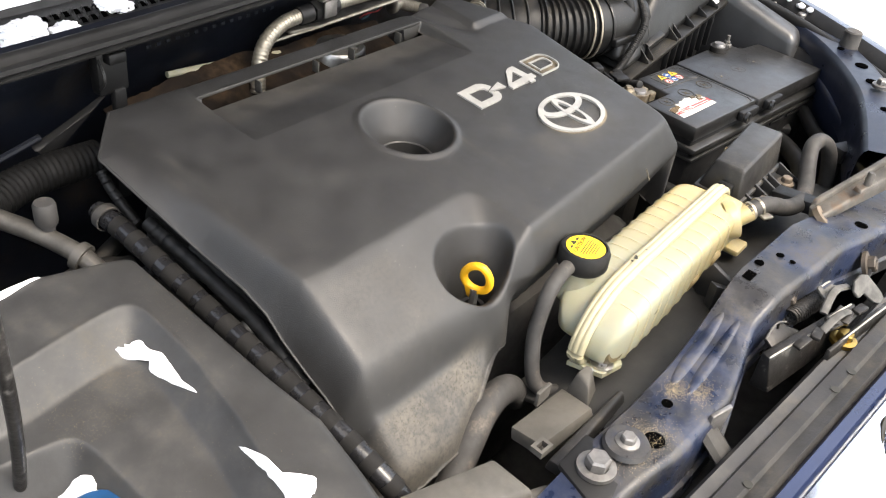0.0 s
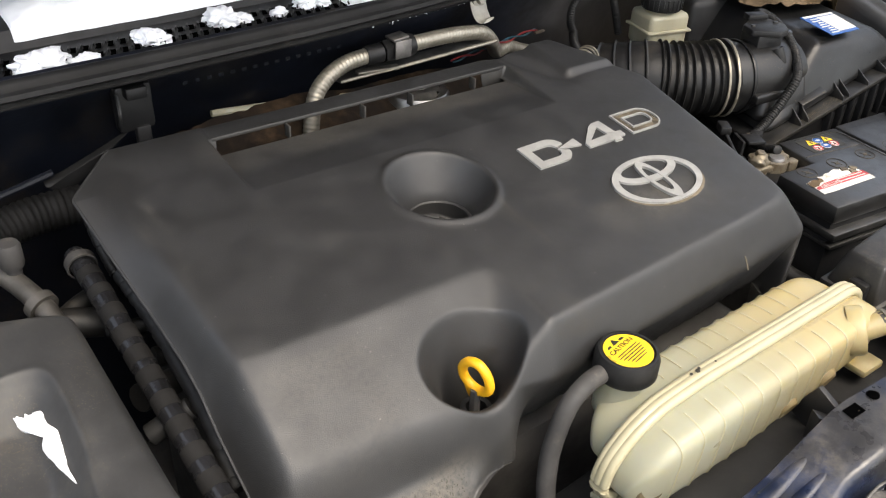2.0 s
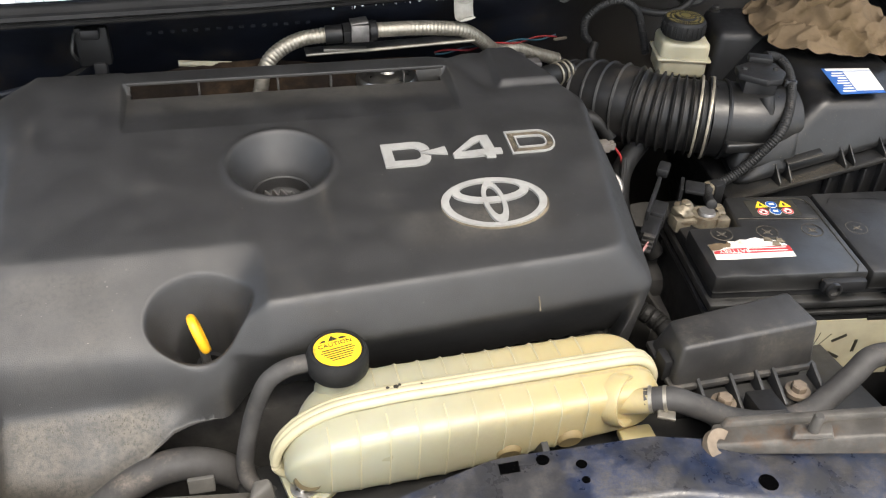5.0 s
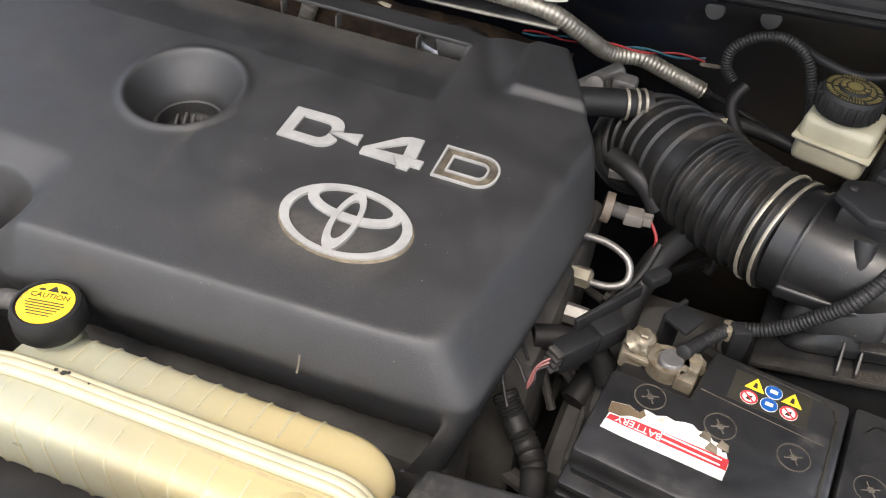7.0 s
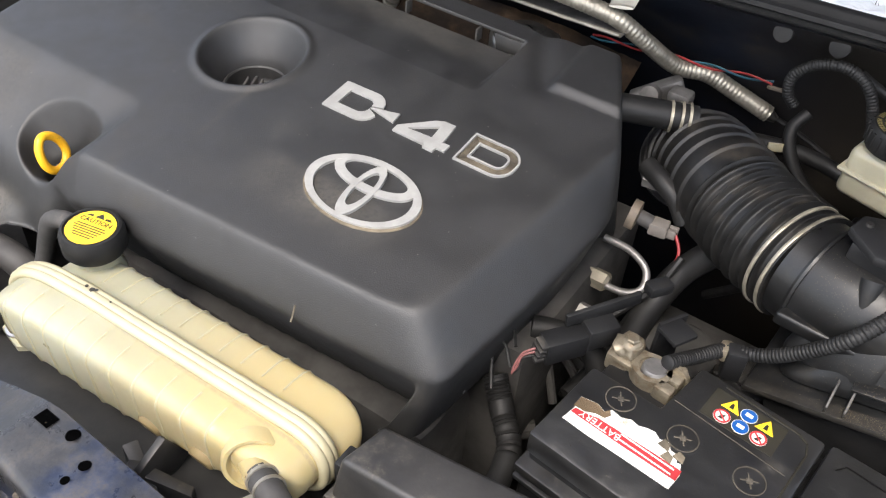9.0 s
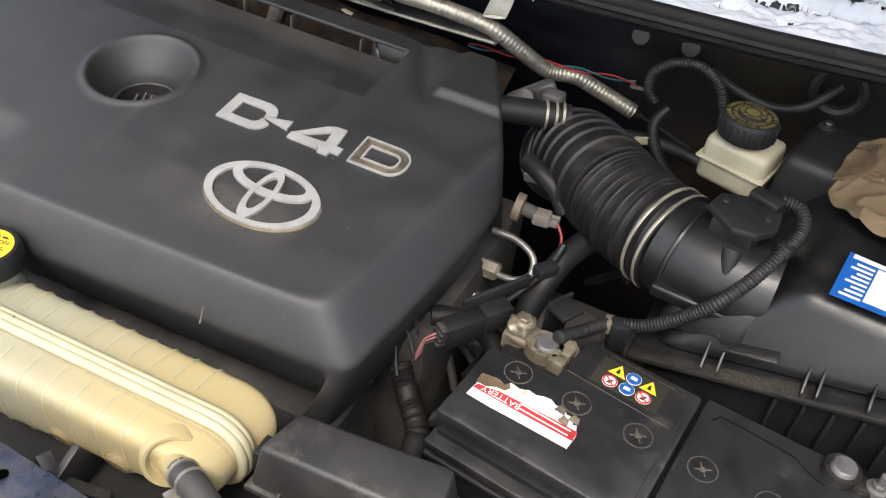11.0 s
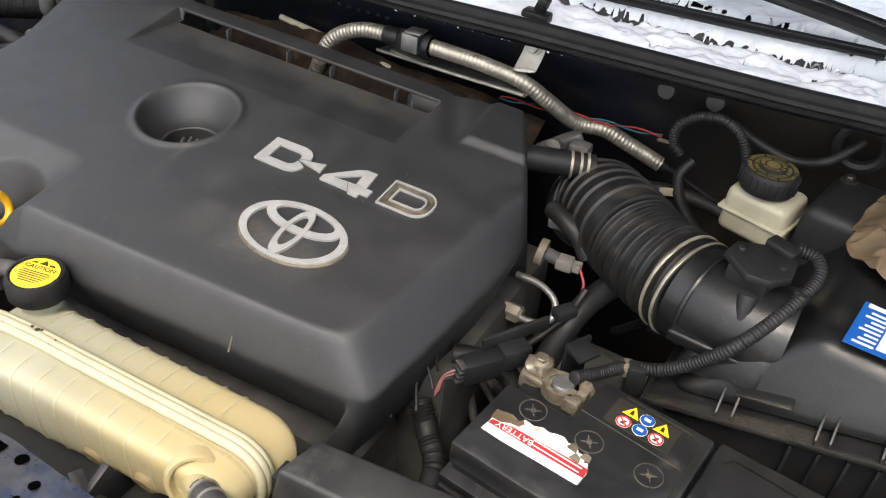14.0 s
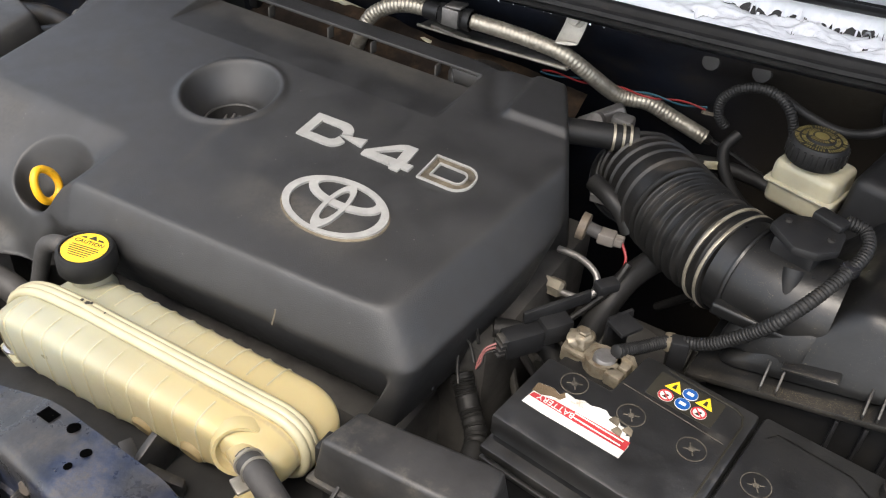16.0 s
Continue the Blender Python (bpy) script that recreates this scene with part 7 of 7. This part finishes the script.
A = np.array([[(x, -0.425 - 0.10 * (x + 0.2) + 0.10 * max(x - 0.25, 0) ** 2 + dy, z + 0.05 * (x + 0.2)) for x in xs] for dy, z in prof])
part("bumper_skin", sheet(A[:, :, 0], A[:, :, 1], A[:, :, 2]), BLUE, fs, "dark blue glossy bumper skin")
CHROME = mk("chrome", (0.9, 0.9, 0.9), 0.08, 1.0, var=0.02, bump=0.0)
prof = [(-0.054, 0.780), (-0.057, 0.790), (-0.068, 0.793), (-0.085, 0.788), (-0.105, 0.772), (-0.122, 0.745), (-0.130, 0.70)]
A = np.array([[(x, -0.425 - 0.10 * (x + 0.2) + 0.10 * max(x - 0.25, 0) ** 2 + dy, z + 0.05 * (x + 0.2)) for x in xs] for dy, z in prof])
part("grille_bar", sheet(A[:, :, 0], A[:, :, 1], A[:, :, 2]), CHROME, fs, "bright chrome grille bar")
part("badge_field", lathe([(0, 0.0), (0.040, 0.0), (0.040, 0.006), (0, 0.007)], (-0.030, -0.538, 0.776), (0, -0.55, 0.83), 40), INK, fs)
for ra, rb2, cy in ((0.040, 0.030, 0.0), (0.026, 0.012, 0.012), (0.011, 0.028, 0.0)):
    b = tube([(ra * math.cos(a), cy + rb2 * math.sin(a), 0.009) for a in (2 * math.pi * k / 32 for k in range(33))], 0.0045, 8, 2)
    b.transform(pose(-0.030, -0.538, 0.776, 33, 0, 0))
    part("badge_ring", b, CHROME, fs, "chrome oval badge ring")

# ---------------------------------------------------------------- right wing
LINER = mk("grey_liner_plastic", (0.030, 0.030, 0.031), 0.42, var=0.25, vscale=20, dust=0.4, dustcol=(0.10, 0.088, 0.07), spec=0.8)
wing = thing("right_wing", (0.7, 0.0, 0.5), "dark blue car wing with black inner gutter", "wing", kind="structure")
W = [Vector(p) for p in ((0.90, 0.62, 0.935), (0.84, 0.37, 0.915), (0.80, 0.13, 0.900), (0.755, -0.08, 0.888), (0.70, -0.23, 0.874), (0.63, -0.37, 0.857), (0.55, -0.47, 0.84))]
C = spline(W, 10)
prof = [(-0.075, -0.25), (-0.072, -0.055), (-0.060, -0.040), (-0.045, -0.040), (-0.040, -0.030), (-0.028, -0.028), (-0.022, -0.012), (-0.004, 0.0), (0.010, 0.0), (0.06, -0.02), (0.12, -0.07), (0.16, -0.20), (0.17, -0.55)]
A = np.array([[(c.x + dx, c.y - 0.3 * dx, c.z + dz) for c in C] for dx, dz in prof])
part("skin", sheet(A[7:, :, 0], A[7:, :, 1], A[7:, :, 2]), BLUE, wing)
part("gutter", sheet(A[:8, :, 0], A[:8, :, 1], A[:8, :, 2]), PLASTIC_B, wing)
part("rubber_strip", tube([(c.x - 0.034, c.y + 0.01, c.z - 0.020) for c in C[8:]], 0.010, 10, 2), RUBBER, wing)
part("inner_cover", hull8([(0.662, 0.14, 0.60), (0.76, 0.14, 0.60), (0.72, -0.20, 0.60), (0.648, -0.19, 0.60)], [(0.660, 0.125, 0.934), (0.725, 0.145, 0.930), (0.690, -0.150, 0.862), (0.640, -0.160, 0.858)], 0.016, 4), LINER, wing, "grey black plastic inner wing cover")
RC2 = spline([(0.770, -0.030, 0.868), (0.735, -0.105, 0.866), (0.690, -0.180, 0.864), (0.640, -0.235, 0.862), (0.585, -0.280, 0.860), (0.530, -0.315, 0.857), (0.460, -0.345, 0.852), (0.390, -0.370, 0.845)], 10)
rows = []
for w, dz in ((0.034, -0.10), (0.033, -0.012), (0.029, -0.003), (0.024, 0.0), (0.0, 0.001), (-0.020, 0.0), (-0.024, -0.004), (-0.027, -0.012), (-0.028, -0.07)):
    row = []
    for i, c in enumerate(RC2):
        d = (RC2[min(i + 1, len(RC2) - 1)] - RC2[max(i - 1, 0)]).normalized()
        row.append((c.x - d.y * w, c.y + d.x * w, c.z + dz))
    rows.append(row)
A = np.array(rows)
part("rail", sheet(A[:, :, 0], A[:, :, 1], A[:, :, 2]), NAVY, wing, "curved bay rail in shaded navy paint")
# black discs on the rail, with the dark of a hole as colour
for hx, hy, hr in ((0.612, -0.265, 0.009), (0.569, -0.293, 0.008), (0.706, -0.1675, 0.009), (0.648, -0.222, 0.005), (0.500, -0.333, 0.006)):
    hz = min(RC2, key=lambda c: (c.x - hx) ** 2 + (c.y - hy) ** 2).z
    part("hole", lathe([(0, 0), (hr, 0), (hr, 0.0012), (0, 0.0012)], (hx, hy, hz + 0.0008), n=20), HOLE_SHADE, wing)
part("post", lathe([(0.017, -0.004), (0.014, 0.0), (0.013, 0.022), (0.011, 0.024), (0.0, 0.022)], (0.672, -0.226, 0.863), n=20), RUBBER_G, wing, "grey rubber bonnet stop")
for bx0, by0 in ((0.552, -0.309), (0.715, -0.135), (0.735, -0.085)):
    hexbolt("bolt", (bx0, by0, 0.867), 0.007, wing, DULL)
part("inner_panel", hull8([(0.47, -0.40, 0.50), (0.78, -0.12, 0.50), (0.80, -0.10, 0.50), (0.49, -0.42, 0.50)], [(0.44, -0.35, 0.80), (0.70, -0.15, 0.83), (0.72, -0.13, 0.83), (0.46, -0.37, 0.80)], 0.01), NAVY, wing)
for k, (px, py, pz, w, h) in enumerate(((0.600, -0.155, 0.792, 0.045, 0.012), (0.612, -0.170, 0.772, 0.05, 0.014), (0.585, -0.185, 0.752, 0.06, 0.012), (0.640, -0.165, 0.80, 0.02, 0.05))):
    part("step_bracket", rbox((px, py, pz), (w, 0.03, h), 0.003, rz=38, ry=-8), PLASTIC_D, wing)
part("loom", tube([(0.66, -0.10, 0.76), (0.62, -0.19, 0.775), (0.56, -0.25, 0.765), (0.49, -0.30, 0.77), (0.44, -0.31, 0.75)], 0.010, 12, 10), RUBBER, wing)
part("loom", tube([(0.60, -0.12, 0.72), (0.55, -0.20, 0.74), (0.50, -0.26, 0.735), (0.46, -0.28, 0.70)], 0.013, 12, 10), RUBBER, wing)
part("connector", rbox((0.470, -0.315, 0.795), (0.045, 0.024, 0.022), 0.004, rz=-25), PLASTIC_D, wing)
for k in range(12):
    t = 0.46 + 0.004 * k + (0.03 if k > 8 else 0.0)
    c = C[min(int(t * len(C)), len(C) - 1)]
    sn = bmesh.new()
    r = random.uniform(0.003, 0.008)
    bmesh.ops.create_icosphere(sn, subdivisions=3, radius=r)
    for v in sn.verts:
        v.co *= 1 + 0.45 * noise.noise(v.co * 120 + Vector((k * 3.1, 0, 0)))
        v.co.z *= 0.7
    sn.transform(pose(c.x - 0.022 + random.uniform(-0.012, 0.012), c.y + random.uniform(-0.03, 0.03), c.z - 0.004))
    solo("snow_clump", sn, SNOW, "small clump of snow on the wing edge", "snow", "snow clumps", angle=80)
# rod that holds the bonnet up
pr = thing("bonnet_prop", (-0.5577, -0.081, 0.80), "dark steel bonnet prop rod with rusty patches", "prop rod")
part("rod", tube([(-0.5540, -0.0745, 0.79), (-0.5577, -0.081, 0.80), (-0.5785, -0.155, 1.0), (-0.600, -0.185, 1.40)], 0.0042, 10, 8), DSTEEL, pr)
# left wing closes the bay
lw = thing("left_wing", (-0.8, 0, 0.5), "dark blue car wing", "wing", kind="structure")
part("skin", hull8([(-1.0, -0.55, 0.25), (-0.80, -0.55, 0.25), (-0.80, 0.7, 0.25), (-1.0, 0.7, 0.25)], [(-0.92, -0.5, 0.88), (-0.80, -0.5, 0.90), (-0.80, 0.7, 0.97), (-0.92, 0.7, 0.95)], 0.03, 4), BLUE, lw)

# cabin and sides behind the windscreen, plain
cab = thing("car_body", (0, 2.0, 0.25), "dark blue car body behind the windscreen", "car body", kind="structure")
part("lower_body", hull8([(-0.92, 0.72, 0.25), (0.98, 0.72, 0.25), (0.95, 3.3, 0.25), (-0.90, 3.3, 0.25)], [(-0.90, 0.72, 0.94), (0.95, 0.72, 0.94), (0.90, 3.25, 0.95), (-0.86, 3.25, 0.95)], 0.05, 3), BLUE, cab)
part("roof", hull8([(-0.74, 1.30, 1.40), (0.80, 1.30, 1.40), (0.76, 2.7, 1.36), (-0.70, 2.7, 1.36)], [(-0.68, 1.42, 1.46), (0.74, 1.42, 1.46), (0.70, 2.6, 1.42), (-0.64, 2.6, 1.42)], 0.02, 3), BLUE, cab)
part("side_glass", hull8([(-0.86, 0.76, 0.94), (0.92, 0.76, 0.94), (0.86, 3.0, 0.94), (-0.82, 3.0, 0.94)], [(-0.72, 1.34, 1.40), (0.78, 1.34, 1.40), (0.74, 2.66, 1.38), (-0.68, 2.66, 1.38)], 0.01), TAPE, cab)


# ---------------------------------------------------------------- dry grit lying on ledges
def litter(th, x0, x1, y0, y1, n, mat, scale=45.0, least=0.0, size=(0.00018, 0.00042), skip=()):
    """Clustered flakes of dirt on the upward faces of a thing's parts."""
    verts, polys = [], []
    for ob in [o for o in bpy.data.objects if o.parent == th and o.type == "MESH" and o.name.split(".")[0] not in skip]:
        k = len(verts)
        verts += [v.co.copy() for v in ob.data.vertices]
        polys += [[k + i for i in p.vertices] for p in ob.data.polygons]
    tree = bvhtree.BVHTree.FromPolygons(verts, polys)
    rng = random.Random(n)
    pts, faces = [], []
    while n > 0:
        n -= 1
        x, y = rng.uniform(x0, x1), rng.uniform(y0, y1)
        if noise.noise(Vector((x * scale, y * scale, 3.7))) + 0.25 * rng.gauss(0, 1) < least:
            continue
        at, nor, _, _ = tree.ray_cast(Vector((x, y, 1.02)), Vector((0, 0, -1)))
        if at is None or nor.z < 0.25:
            continue
        u = nor.orthogonal().normalized()
        w = nor.cross(u)
        r, a = rng.uniform(*size), rng.uniform(0, 6.28)
        k = len(pts)
        for j in range(4):
            q = r * rng.uniform(0.6, 1.5)
            pts.append(at + nor * 0.00025 + u * q * math.cos(a + j * 1.57) + w * q * math.sin(a + j * 1.57))
        pts.append(at + nor * (0.00025 + 0.6 * r))
        faces += [(k + j, k + (j + 1) % 4, k + 4) for j in range(4)]
    bm = bmesh.new()
    me = bpy.data.meshes.new("grit")
    me.from_pydata([tuple(p) for p in pts], [], faces)
    bm.from_mesh(me)
    bpy.data.meshes.remove(me)
    tagged(part("grit", bm, mat, th), "dry sandy grit", kind="stuff")


PALE = mk("pale_dust_specks", (0.16, 0.15, 0.13), 0.9, bump=0.0)
GRIT = mk("dry_brown_grit", (0.105, 0.086, 0.058), 0.9, var=0.5, vscale=300, bump=0.0)
FINE = (0.00010, 0.00026)
litter(ltrim, -0.530, -0.445, -0.105, -0.045, 3600, GRIT, 26, 0.10, FINE)
litter(ltrim, -0.430, -0.395, -0.13, -0.02, 1500, GRIT, 30, 0.12, FINE)
litter(ltrim, -0.52, -0.43, -0.24, -0.12, 900, GRIT, 26, 0.25, FINE)
litter(abox, 0.385, 0.53, -0.045, 0.04, 5000, GRIT, 40, 0.14, FINE, skip=("label", "airflow_sensor"))
litter(abox, 0.45, 0.52, -0.034, -0.012, 3000, GRIT, 20, -0.3, FINE, skip=("label", "airflow_sensor"))
litter(abox, 0.53, 0.62, -0.04, 0.09, 1200, GRIT, 38, 0.25, FINE, skip=("label", "airflow_sensor"))
litter(batt, 0.24, 0.56, -0.24, -0.02, 2600, GRIT, 30, 0.22, FINE, skip=("sticker", "label", "label_field"))
litter(batt, 0.27, 0.62, -0.20, -0.155, 3600, GRIT, 30, -0.1, FINE, skip=("sticker", "label", "label_field", "lid", "vent_cap"))
litter(bel, 0.25, 0.40, 0.04, 0.19, 900, GRIT, 40, 0.2, FINE)
litter(fbx, 0.195, 0.34, -0.31, -0.20, 900, GRIT, 40, 0.15, FINE)
litter(beam, -0.25, 0.60, -0.47, -0.32, 2600, GRIT, 35, 0.16, FINE)
litter(cover, -0.34, 0.22, -0.20, 0.12, 420, PALE, 6, -0.6, (0.00012, 0.00040), skip=("emblem", "letter", "badge"))
